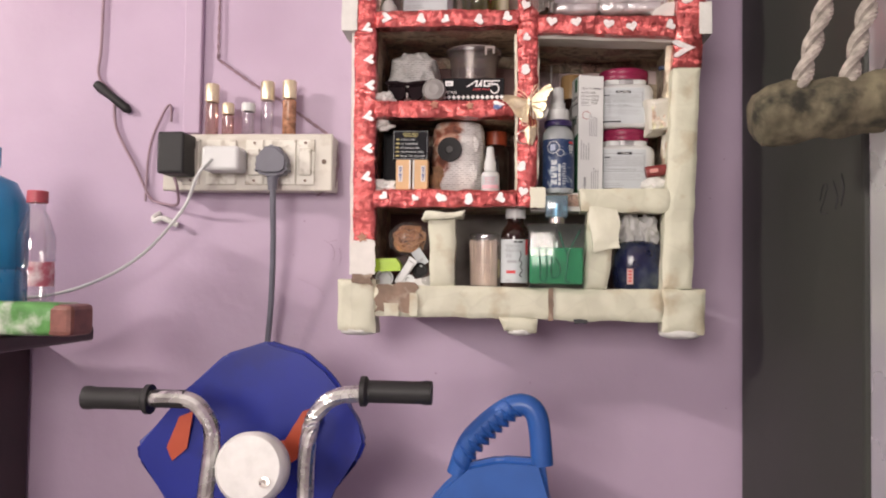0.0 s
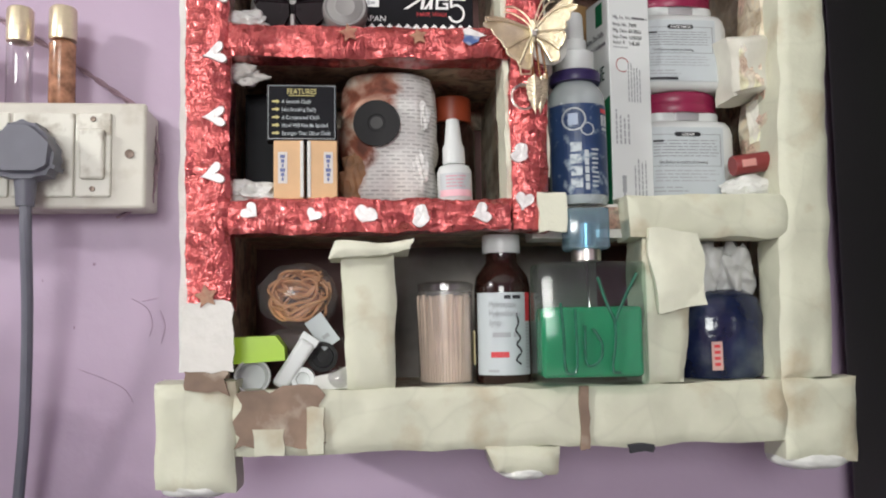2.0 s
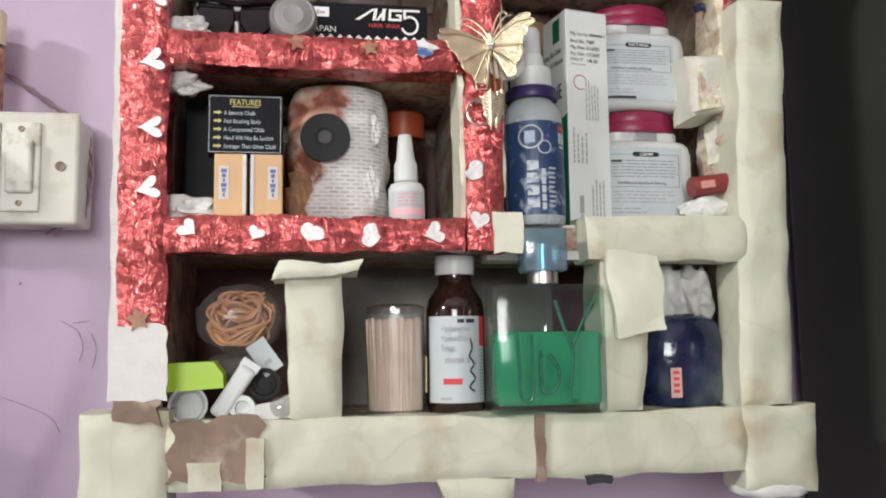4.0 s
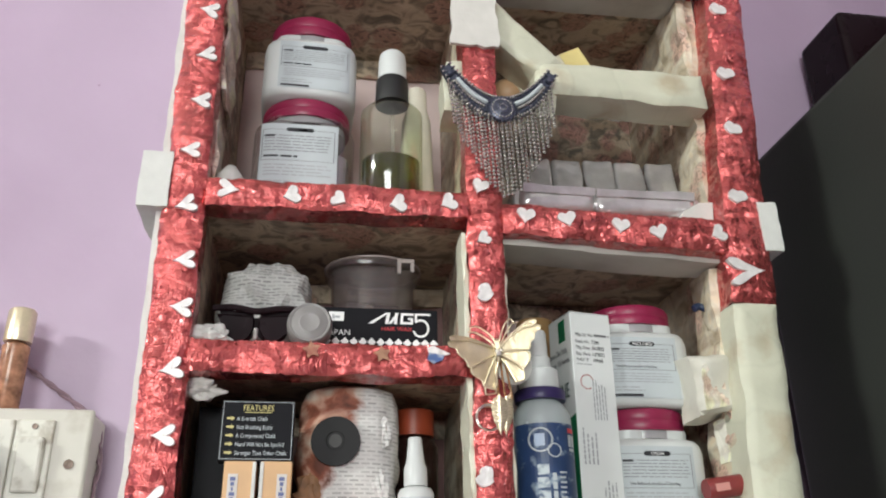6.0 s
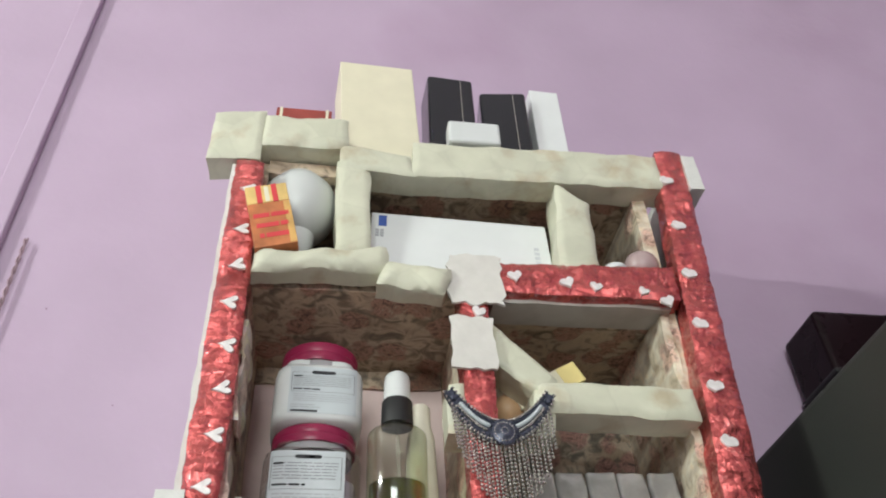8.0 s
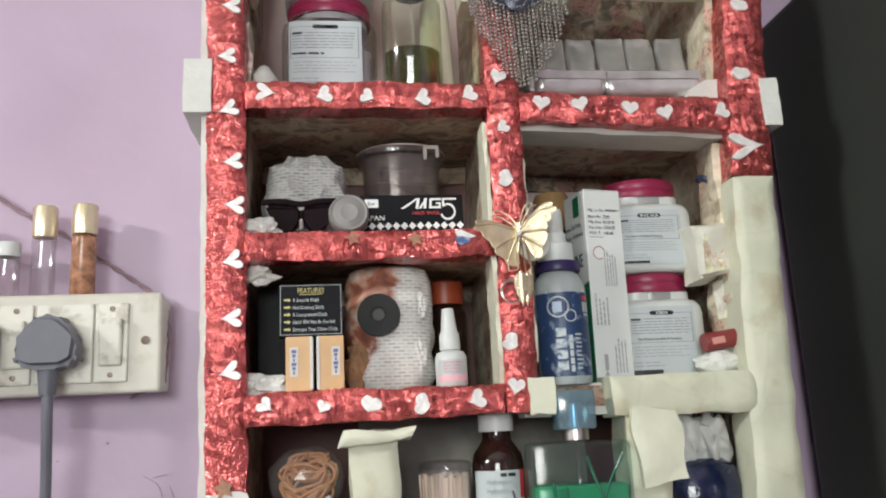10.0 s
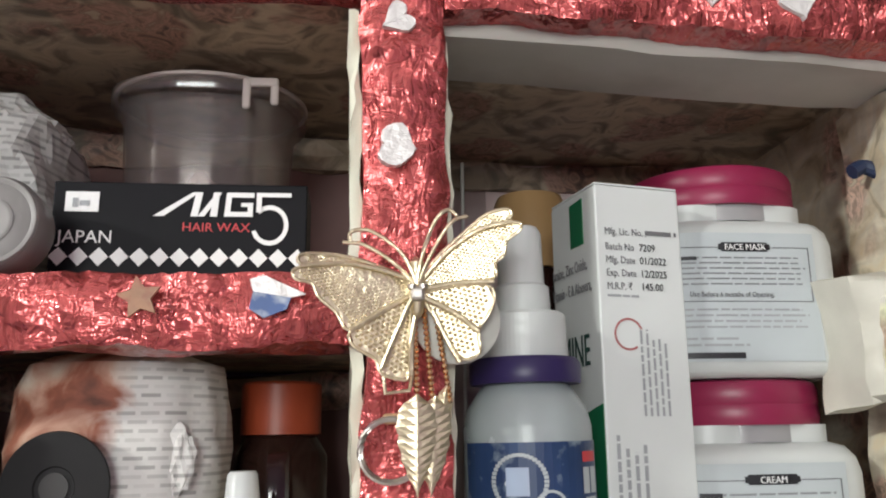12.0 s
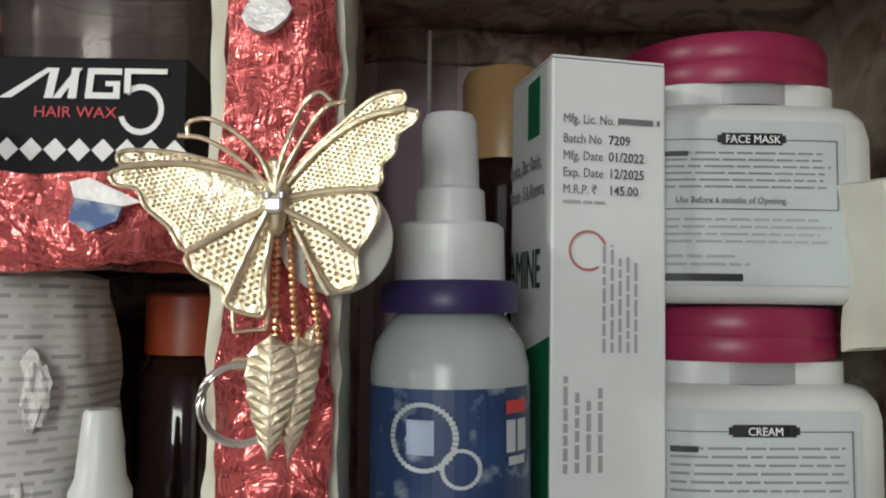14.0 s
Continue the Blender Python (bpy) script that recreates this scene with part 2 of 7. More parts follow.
def tape_seams(m, scale, dark):
    """Overlapping strips of tape: each a little lighter or darker, with fine grimy seams."""
    nt = m.node_tree
    b = nt.nodes["Principled BSDF"]
    was = b.inputs["Base Color"].links[0].from_socket
    tc = [n for n in nt.nodes if n.type == "TEX_COORD"][0]
    wn = nt.nodes.new("ShaderNodeTexNoise")
    wn.inputs["Scale"].default_value = 30
    nt.links.new(tc.outputs["Object"], wn.inputs["Vector"])
    wa = nt.nodes.new("ShaderNodeVectorMath")
    wa.operation = "MULTIPLY_ADD"
    wa.inputs[1].default_value = (0.012, 0.012, 0.012)
    nt.links.new(wn.outputs["Color"], wa.inputs[0])
    nt.links.new(tc.outputs["Object"], wa.inputs[2])
    tints = []
    for feature in ("F1", "DISTANCE_TO_EDGE"):
        v = nt.nodes.new("ShaderNodeTexVoronoi")
        v.feature = feature
        v.inputs["Scale"].default_value = scale
        nt.links.new(wa.outputs["Vector"], v.inputs["Vector"])
        r = nt.nodes.new("ShaderNodeMapRange")
        if feature == "F1":
            sep = nt.nodes.new("ShaderNodeSeparateColor")
            nt.links.new(v.outputs["Color"], sep.inputs["Color"])
            r.inputs["To Min"].default_value, r.inputs["To Max"].default_value = 0.95, 1.03
            nt.links.new(sep.outputs["Red"], r.inputs["Value"])
        else:
            r.inputs["From Max"].default_value = 0.035
            r.inputs["To Min"].default_value, r.inputs["To Max"].default_value = dark, 1.0
            nt.links.new(v.outputs["Distance"], r.inputs["Value"])
        tints.append(r.outputs["Result"])
    for t in tints:
        x = nt.nodes.new("ShaderNodeMix")
        x.data_type, x.blend_type = "RGBA", "MULTIPLY"
        x.inputs["Factor"].default_value = 1
        nt.links.new(was, x.inputs["A"])
        nt.links.new(t, x.inputs["B"])
        was = x.outputs["Result"]
    nt.links.new(was, b.inputs["Base Color"])


tape_seams(CREAM, 20, 0.955)
CREAMB = mat("cream_tape_patch", (0.655, 0.655, 0.53), 0.45, spread=0.05, scale=50, bump=0.3, bscale=120)
FOAM = mat("white_foam", (0.63, 0.63, 0.60), 0.6, spread=0.05, scale=90, bump=0.3, bscale=300)
KRAFT = mat("brown_stained_card", (0.24, 0.165, 0.12), 0.7, spread=0.3, scale=40, second=(0.46, 0.39, 0.31), sscale=38, samount=0.3)
FLORAL = floral("floral_paper", (0.46, 0.37, 0.275), (0.29, 0.175, 0.135), (0.15, 0.12, 0.09), (0.12, 0.078, 0.065))
FLORALP = floral("pale_floral_paper", (0.62, 0.565, 0.455), (0.46, 0.33, 0.265), (0.35, 0.30, 0.22), (0.25, 0.18, 0.15))
FAINT = floral("faint_floral_paper", (0.74, 0.72, 0.64), (0.66, 0.52, 0.44), (0.50, 0.50, 0.36), (0.54, 0.42, 0.34))
# darker copy of the floral paper, with the upper cells' shade in its colour
FLORALSHADE = floral("shaded_floral_paper", (0.30, 0.235, 0.175), (0.22, 0.12, 0.10), (0.085, 0.07, 0.052), (0.085, 0.05, 0.042))
DULLSTRIP = mat("dull_underside_paper", (0.50, 0.48, 0.44), 0.6, spread=0.08, scale=30, second=(0.38, 0.35, 0.31), sscale=14, samount=0.4)
CARTONINK = mat("dark_grey_ink", (0.17, 0.17, 0.18), 0.55, spread=0.1)
BACK = mat("dull_pink_back_paper", (0.80, 0.64, 0.62), 0.6, spread=0.08, scale=20, second=(0.70, 0.55, 0.53), sscale=9)
# back paper with the shade of the deep cells put into its colour
BACKSHADE = mat("shaded_back_paper", (0.15, 0.07, 0.065), 0.6, spread=0.25, scale=20)
BACKGREY = mat("grey_back_paper", (0.34, 0.31, 0.28), 0.6, spread=0.2, scale=18, second=(0.18, 0.16, 0.15), sscale=14)
GREYTAPE = mat("frosted_tape", (0.62, 0.60, 0.56), 0.4, spread=0.06, scale=60, bump=0.2)
WHITE = mat("white_plastic", (0.60, 0.62, 0.615), 0.35, spread=0.03, scale=20)
LABELW = mat("white_label_paper", (0.48, 0.52, 0.54), 0.45, spread=0.03, scale=40)
CARTONW = mat("white_carton", (0.70, 0.72, 0.715), 0.4, spread=0.03, scale=30, bump=0.05)
GREYINK = mat("grey_ink", (0.36, 0.37, 0.39), 0.6, spread=0.1)
BLACKINK = mat("black_ink", (0.025, 0.025, 0.03), 0.5, spread=0.1)
WHITEINK = mat("white_ink", (0.85, 0.85, 0.85), 0.5, spread=0.03)
REDINK = mat("red_ink", (0.6, 0.05, 0.06), 0.5, spread=0.1)
YELLOWINK = mat("yellow_ink", (0.58, 0.50, 0.20), 0.5, spread=0.1)
MAGENTA = mat("magenta_lid_plastic", (0.26, 0.017, 0.064), 0.35, spread=0.08, scale=30)
BLACKCARD = mat("black_card", (0.009, 0.0085, 0.011), 0.5, spread=0.2, scale=60, spec=0.12)
ORANGE = mat("orange_card", (0.64, 0.40, 0.21), 0.55, spread=0.08, scale=50)
GOLD = mat("gold_metal", (0.74, 0.645, 0.46), 0.34, 0.85, spread=0.12, scale=120, bump=0.2, bscale=500)
STEEL = mat("steel", (0.6, 0.57, 0.52), 0.3, 1.0, spread=0.1, scale=80)
SILVER = mat("silver_beads", (0.50, 0.485, 0.45), 0.25, 0.8, spread=0.25, scale=200)
NAVY = mat("navy_label", (0.022, 0.048, 0.125), 0.4, spread=0.2, scale=60, second=(0.26, 0.32, 0.38), sscale=130, samount=0.22)
PURPLE = mat("purple_collar", (0.032, 0.02, 0.095), 0.4, spread=0.1)
GREEN = mat("dark_green_print", (0.01, 0.14, 0.06), 0.4, spread=0.1)
LIME = mat("lime_plastic", (0.45, 0.72, 0.05), 0.4, spread=0.06)
AMBER = mat("amber_bottle", (0.022, 0.009, 0.007), 0.12, spread=0.1, coat=0.3)
RUST = mat("orange_cap", (0.32, 0.055, 0.022), 0.4, spread=0.08)
NEWS = newsprint("newsprint", (0.62, 0.62, 0.60), (0.30, 0.30, 0.30), (0.48, 0.47, 0.46), 0.3)
NEWSROSE = newsprint("stained_newsprint", (0.68, 0.67, 0.65), (0.42, 0.42, 0.42), (0.66, 0.64, 0.60), 0.3, 15)


def picture_side(m):
    """A reddish printed picture on one side of the wrapped sheet, fading into plain print."""
    nt = m.node_tree
    b = nt.nodes["Principled BSDF"]
    was = b.inputs["Base Color"].links[0].from_socket
    tc = [n for n in nt.nodes if n.type == "TEX_COORD"][0]
    sep = nt.nodes.new("ShaderNodeSeparateXYZ")
    nt.links.new(tc.outputs["Object"], sep.inputs["Vector"])
    blot = nt.nodes.new("ShaderNodeTexNoise")
    blot.inputs["Scale"].default_value, blot.inputs["Detail"].default_value, blot.inputs["Distortion"].default_value = 34, 5, 1.2
    nt.links.new(tc.outputs["Object"], blot.inputs["Vector"])
    pic = nt.nodes.new("ShaderNodeValToRGB")
    e = pic.color_ramp.elements
    e[0].position, e[0].color = 0.34, (0.13, 0.045, 0.03, 1)
    e[1].position, e[1].color = 0.68, (0.66, 0.60, 0.52, 1)
    for at, c in ((0.44, (0.30, 0.10, 0.06, 1)), (0.52, (0.52, 0.30, 0.22, 1)), (0.60, (0.60, 0.46, 0.36, 1))):
        e.new(at).color = c
    nt.links.new(blot.outputs["Fac"], pic.inputs["Fac"])
    edge = nt.nodes.new("ShaderNodeMath")
    edge.operation = "MULTIPLY_ADD"
    edge.inputs[1].default_value = 0.06
    nt.links.new(blot.outputs["Fac"], edge.inputs[0])
    nt.links.new(sep.outputs["X"], edge.inputs[2])
    up = nt.nodes.new("ShaderNodeMath")
    up.operation = "MULTIPLY_ADD"
    up.inputs[1].default_value = -0.45
    nt.links.new(sep.outputs["Z"], up.inputs[0])
    nt.links.new(edge.outputs["Value"], up.inputs[2])
    cut = nt.nodes.new("ShaderNodeMapRange")
    cut.inputs["From Min"].default_value, cut.inputs["From Max"].default_value = -0.006, 0.006
    nt.links.new(up.outputs["Value"], cut.inputs["Value"])
    mix = nt.nodes.new("ShaderNodeMix")
    mix.data_type = "RGBA"
    nt.links.new(cut.outputs["Result"], mix.inputs["Factor"])
    nt.links.new(pic.outputs["Color"], mix.inputs["A"])
    nt.links.new(was, mix.inputs["B"])
    nt.links.new(mix.outputs["Result"], b.inputs["Base Color"])


picture_side(NEWSROSE)
WOODPICK = mat("toothpick_wood", (0.86, 0.70, 0.58), 0.6, spread=0.12, scale=80)
RUBBER = mat("rubber_band", (0.80, 0.42, 0.22), 0.5, spread=0.15)
CLEAR = sheer("clear_plastic", (0.90, 0.90, 0.90), 0.06, 0.10)
FILM = sheer("thin_film", (0.96, 0.95, 0.94), 0.22, 0.045, 0.4, 0.10)
GLASS = sheer("clear_glass", (0.84, 0.92, 0.89), 0.08, 0.05)
GREENLIQ = mat("green_liquid", (0.045, 0.44, 0.22), 0.12, spread=0.12, scale=25, trans=0.4)
OLIVELIQ = sheer("olive_liquid", (0.42, 0.46, 0.16), 0.05, 0.05)
AQUA = sheer("aqua_cap", (0.48, 0.70, 0.80), 0.14, 0.08, 0.5, 0.28)
SMOKE = sheer("smoky_tub", (0.88, 0.83, 0.82), 0.12, 0.05, 0.55, 0.10)
BLUEFILM = mat("blue_wrapped_plastic", (0.008, 0.014, 0.055), 0.2, spread=0.5, scale=40, bump=1.0, bscale=55, coat=0.5, second=(0.05, 0.065, 0.085), sscale=34, samount=0.5)
TRIKE = mat("blue_trike_plastic", (0.003, 0.014, 0.20), 0.4, spread=0.12, scale=12, second=(0.008, 0.01, 0.10), sscale=9, samount=0.35)
CHAIRBLUE = mat("blue_chair_plastic", (0.014, 0.085, 0.31), 0.35, spread=0.1, scale=20)
CHROME = mat("worn_chrome", (0.55, 0.55, 0.54), 0.28, 1.0, spread=0.35, scale=60, bump=0.3, bscale=150)
GRIP = mat("black_rubber", (0.013, 0.013, 0.014), 0.55, spread=0.2, scale=60)
ORANGESTICK = mat("orange_sticker", (0.40, 0.065, 0.028), 0.4, spread=0.1)
FRIDGE = mat("grey_painted_steel", (0.034, 0.037, 0.032), 0.5, spec=0.3, spread=0.12, scale=6, bump=0.06, bscale=300)
FRIDGEDOOR = mat("silver_fridge_door", (0.52, 0.54, 0.56), 0.3, 0.5, spread=0.05, scale=10)
MAROON = mat("maroon_vinyl", (0.09, 0.015, 0.02), 0.45, spread=0.2, scale=30)
BOARDP = mat("aged_switch_plastic", (0.56, 0.53, 0.47), 0.4, spread=0.06, scale=25, second=(0.43, 0.39, 0.33), sscale=30, samount=0.25)
SWITCHP = mat("ivory_switch_plastic", (0.66, 0.64, 0.57), 0.35, spread=0.06, scale=40, second=(0.38, 0.34, 0.28), sscale=70, samount=0.32)
PLUGG = mat("grey_plug_plastic", (0.13, 0.13, 0.16), 0.45, spread=0.1)
WIREP = mat("mauve_wire", (0.30, 0.20, 0.24), 0.5, spread=0.15)
DARKWOOD = mat("dark_brown_laminate", (0.035, 0.015, 0.018), 0.4, spread=0.3, scale=15)
CAMO = mat("camouflage_cloth", (0.13, 0.115, 0.072), 0.85, spread=0.45, scale=50, second=(0.018, 0.018, 0.012), sscale=42, samount=0.55, bump=0.8, bscale=90)
TURQ = mat("turquoise_plastic", (0.01, 0.22, 0.45), 0.3, spread=0.1, scale=20)
PACKG = mat("green_packet", (0.08, 0.25, 0.07), 0.3, spread=0.3, scale=50, second=(0.45, 0.50, 0.42), sscale=40, samount=0.5)
TUBEGLOW = mat("lamp_tube", (0.9, 0.9, 0.9), 0.4, emit=(1.0, 0.97, 0.93), estr=6)
BROWNBOX = mat("brown_red_card", (0.28, 0.05, 0.04), 0.5, spread=0.15, scale=60)
LIPRED = mat("brick_red_tube", (0.20, 0.03, 0.03), 0.4, spread=0.1)
BALLB = mat("tan_ball", (0.48, 0.30, 0.17), 0.45, spread=0.08)
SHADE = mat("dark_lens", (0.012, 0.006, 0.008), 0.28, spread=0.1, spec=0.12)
NAVYB = mat("navy_beads", (0.055, 0.06, 0.09), 0.3, 0.3, spread=0.3, scale=300)
BEIGE = mat("beige_card", (0.70, 0.66, 0.5), 0.55, spread=0.05)


# ---- mesh helpers ----
def finish(name, bm, material, parent=None, label="", smooth=False):
    me = bpy.data.meshes.new(name)
    bmesh.ops.recalc_face_normals(bm, faces=bm.faces)
    if smooth:
        for f in bm.faces:
            f.smooth = True
        bm.edges.ensure_lookup_table()
        for e in bm.edges:
            if len(e.link_faces) == 2 and e.calc_face_angle(0) > 0.75:
                e.smooth = False
    bm.to_mesh(me)
    bm.free()
    me.materials.append(material)
    ob = new(name, me)
    if parent:
        ob.parent = parent
    if label:
        tagged(ob, label)
    return ob


def part(name, bm, material, parent, label="", smooth=False):
    return finish(name, bm, material, parent, label, smooth)


def thing(name, label, category, at=(0, 0, 0), rz=0, ry=0, rx=0, group=""):
    e = new(name)
    e.empty_display_size = 0.02
    e.matrix_world = pose(*at, rx, ry, rz)
    return tagged(e, label, category, group)


def rbox(sx, sy, sz, at=(0, 0, 0), bevel=0.001, seg=2, turn=(0, 0, 0)):
    """A box with its base centre at `at`."""
    bm = bmesh.new()
    bmesh.ops.create_cube(bm, size=1, matrix=pose(*at, *turn) @ Matrix.Translation((0, 0, sz / 2)) @ Matrix.Diagonal((sx, sy, sz, 1)))
    if bevel:
        bmesh.ops.bevel(bm, geom=bm.edges[:], offset=min(bevel, 0.45 * min(sx, sy, sz)), segments=seg, affect="EDGES", profile=0.5)
    return bm


def lathe(profile, n=28, at=(0, 0, 0), squash=(1, 1), power=2.0, turn=(0, 0, 0)):
    """Turned round z; power above 2 makes the outline a rounded square."""
    bm = bmesh.new()
    m = pose(*at, *turn)
    rings = []
    for r, z in profile:
        if r < 1e-6:
            rings.append([bm.verts.new(m @ Vector((0, 0, z)))])
            continue
        ring = []
        for i in range(n):
            a = math.tau * i / n
            c, s = math.cos(a), math.sin(a)
            k = (abs(c) ** power + abs(s) ** power) ** (-1 / power)
            ring.append(bm.verts.new(m @ Vector((r * k * c * squash[0], r * k * s * squash[1], z))))
        rings.append(ring)
    for a, b in zip(rings, rings[1:]):
        for i in range(n):
            j = (i + 1) % n
            if len(a) == 1 and len(b) == 1:
                continue
            if len(a) == 1:
                bm.faces.new((a[0], b[i], b[j]))
            elif len(b) == 1:
                bm.faces.new((a[i], a[j], b[0]))
            else:
                bm.faces.new((a[i], a[j], b[j], b[i]))
    for ring in (rings[0], rings[-1]):
        if len(ring) > 2:
            bm.faces.new(ring)
    return bm


def tube(points, r, n=8, smooth_steps=6):
    """A round cord through points (Catmull-Rom)."""
    pts = [Vector(p) for p in points]
    if smooth_steps > 1 and len(pts) > 2:
        ext = [2 * pts[0] - pts[1], *pts, 2 * pts[-1] - pts[-2]]
        path = []
        for i in range(1, len(ext) - 2):
            a, b, c, d = ext[i - 1:i + 3]
            for k in range(smooth_steps):
                t = k / smooth_steps
                path.append(0.5 * (2 * b + (c - a) * t + (2 * a - 5 * b + 4 * c - d) * t * t + (3 * b - a - 3 * c + d) * t ** 3))
        path.append(pts[-1])
    else:
        path = pts
    bm = bmesh.new()
    rings = []
    for i, p in enumerate(path):
        d = (path[min(i + 1, len(path) - 1)] - path[max(i - 1, 0)]).normalized()
        u = d.cross(Vector((0.3, 0.2, 0.93))).normalized()
        v = d.cross(u)
        rings.append([bm.verts.new(p + r * (math.cos(math.tau * k / n) * u + math.sin(math.tau * k / n) * v)) for k in range(n)])
    for a, b in zip(rings, rings[1:]):
        for k in range(n):
            bm.faces.new((a[k], a[(k + 1) % n], b[(k + 1) % n], b[k]))
    bm.faces.new(rings[0])
    bm.faces.new(rings[-1])
    return bm


def prism(outline, depth, at=(0, 0, 0), turn=(0, 0, 0)):
    """An outline in x, z, given depth along y (towards +y)."""
    bm = bmesh.new()
    m = pose(*at, *turn)
    f = [bm.verts.new(m @ Vector((x, 0, z))) for x, z in outline]
    b = [bm.verts.new(m @ Vector((x, depth, z))) for x, z in outline]
    n = len(outline)
    bm.faces.new(f)
    bm.faces.new(b[::-1])
    for i in range(n):
        j = (i + 1) % n
        bm.faces.new((f[i], b[i], b[j], f[j]))
    return bm


def join(*bms):
    out = bmesh.new()
    for b in bms:
        me = bpy.data.meshes.new("tmp")
        b.to_mesh(me)
        b.free()
        out.from_mesh(me)
        bpy.data.meshes.remove(me)
    return out


def quad_bar(corners, y0, y1, cell=0.0035, jitter=0.001, wave=0.0, puff=0.0, seed=0, tall=1.0, soft=0.0):
    """A wrapped bar: corners (x, z) lower left, lower right, upper right, upper left; its face at y0, its back at y1."""
    rng = random.Random(seed)
    a, b, c, d = [Vector((x, 0, z)) for x, z in corners]
    nu = max(2, round(max((b - a).length, (c - d).length) / cell))
    nv = max(2, round(max((d - a).length, (c - b).length) / (cell * tall)))
    nd = max(1, round((y1 - y0) / max(cell * 2, 0.006)))
    bm = bmesh.new()
    grid = {}

    def at(i, j, k):
        if (i, j, k) not in grid:
            u, v, w = i / nu, j / nv, k / nd
            p = (a * (1 - u) + b * u) * (1 - v) + (d * (1 - u) + c * u) * v
            edge = min(u, 1 - u) * nu * min(v, 1 - v) * nv
            bulge = puff * (1 - (2 * min(v if nv < nu else u, 0.999) - 1) ** 2)
            y = y0 + (y1 - y0) * w - (bulge if k == 0 else 0)
            q = Vector((p.x, y, p.z))
            if soft and k == 0:
                near = min(min(u, 1 - u) * (b - a).length, min(v, 1 - v) * (d - a).length)
                q.y += soft * (1 - min(near / 0.006, 1)) ** 2
            nz = noise.noise_vector(q * 40 + Vector((seed, 0, 0)))
            q += Vector((nz.x * wave, nz.y * wave * (1 if k == 0 else 0), nz.z * wave))
            s = jitter * (1 if k == 0 else 0.6)
            q += Vector((rng.uniform(-s, s), rng.uniform(-s, s), rng.uniform(-s, s)))
            grid[i, j, k] = bm.verts.new(q)
        return grid[i, j, k]

    def face(*v):
        if rng.random() < 0.5:
            bm.faces.new((v[0], v[1], v[2]))
            bm.faces.new((v[0], v[2], v[3]))
        else:
            bm.faces.new((v[0], v[1], v[3]))
            bm.faces.new((v[1], v[2], v[3]))

    for i in range(nu):
        for j in range(nv):
            face(at(i, j, 0), at(i + 1, j, 0), at(i + 1, j + 1, 0), at(i, j + 1, 0))
            bm.faces.new((at(i, j, nd), at(i, j + 1, nd), at(i + 1, j + 1, nd), at(i + 1, j, nd)))
    for k in range(nd):
        for i in range(nu):
            face(at(i, 0, k), at(i, 0, k + 1), at(i + 1, 0, k + 1), at(i + 1, 0, k))
            face(at(i, nv, k), at(i + 1, nv, k), at(i + 1, nv, k + 1), at(i, nv, k + 1))
        for j in range(nv):
            face(at(0, j, k), at(0, j + 1, k), at(0, j + 1, k + 1), at(0, j, k + 1))
            face(at(nu, j, k), at(nu, j, k + 1), at(nu, j + 1, k + 1), at(nu, j + 1, k))
    return bm


def box_pts(x0, x1, z0, z1):
    return ((x0, z0), (x1, z0), (x1, z1), (x0, z1))


def letters(text, size, at, material, parent, turn=(90, 0, 0), align="LEFT", name="lettering", stretch=1.0, shear=0.0):
    """Raised lettering 0.1 mm thick, as a mesh."""
    cu = bpy.data.curves.new("type", "FONT")
    cu.body, cu.size, cu.align_x, cu.extrude, cu.resolution_u, cu.shear = text, size, align, 0.00008, 2, shear
    tmp = bpy.data.objects.new("type", cu)
    me = bpy.data.meshes.new_from_object(tmp)
    bpy.data.objects.remove(tmp)
    bpy.data.curves.remove(cu)
    me.transform(pose(*at, *turn) @ Matrix.Diagonal((stretch, 1, 1, 1)))
    me.materials.append(material)
    ob = new(name, me)
    ob.parent = parent
    return ob


def bars_of_print(parent, x0, x1, z0, z1, rows, y, material, height=0.5, ragged=0.25, seed=1, name="small_print"):
    """Unreadable small print: broken lines of bars on a face that looks along -y."""
    rng = random.Random(seed)
    bm = bmesh.new()
    step = (z1 - z0) / rows
    for r in range(rows):
        zz = z1 - (r + 0.5) * step
        x, end = x0, x1 - rng.random() * ragged * (x1 - x0)
        while x < end:
            w = min(rng.uniform(1.2, 4.0) * step, end - x)
            h = step * height * rng.uniform(0.7, 1) / 2
            v = [bm.verts.new((px, y, pz)) for px, pz in ((x, zz - h), (x + w, zz - h), (x + w, zz + h), (x, zz + h))]
            bm.faces.new(v)
            x += w + step * 0.35
    return part(name, bm, material, parent)


def curved_patch(r, a0, a1, z0, z1, power=2.0, n=14, squash=(1, 1), nz=1):
    """A patch of label round a bottle; angles in degrees, -90 faces the room."""
    bm = bmesh.new()
    rows = []
    for j in range(nz + 1):
        ring = []
        for i in range(n + 1):
            a = math.radians(a0 + (a1 - a0) * i / n)
            c, s = math.cos(a), math.sin(a)
            k = (abs(c) ** power + abs(s) ** power) ** (-1 / power)
            ring.append(bm.verts.new((r * k * c * squash[0], r * k * s * squash[1], z0 + (z1 - z0) * j / nz)))
        rows.append(ring)
    for a, b in zip(rows, rows[1:]):
        for i in range(n):
            bm.faces.new((a[i], a[i + 1], b[i + 1], b[i]))
    return bm


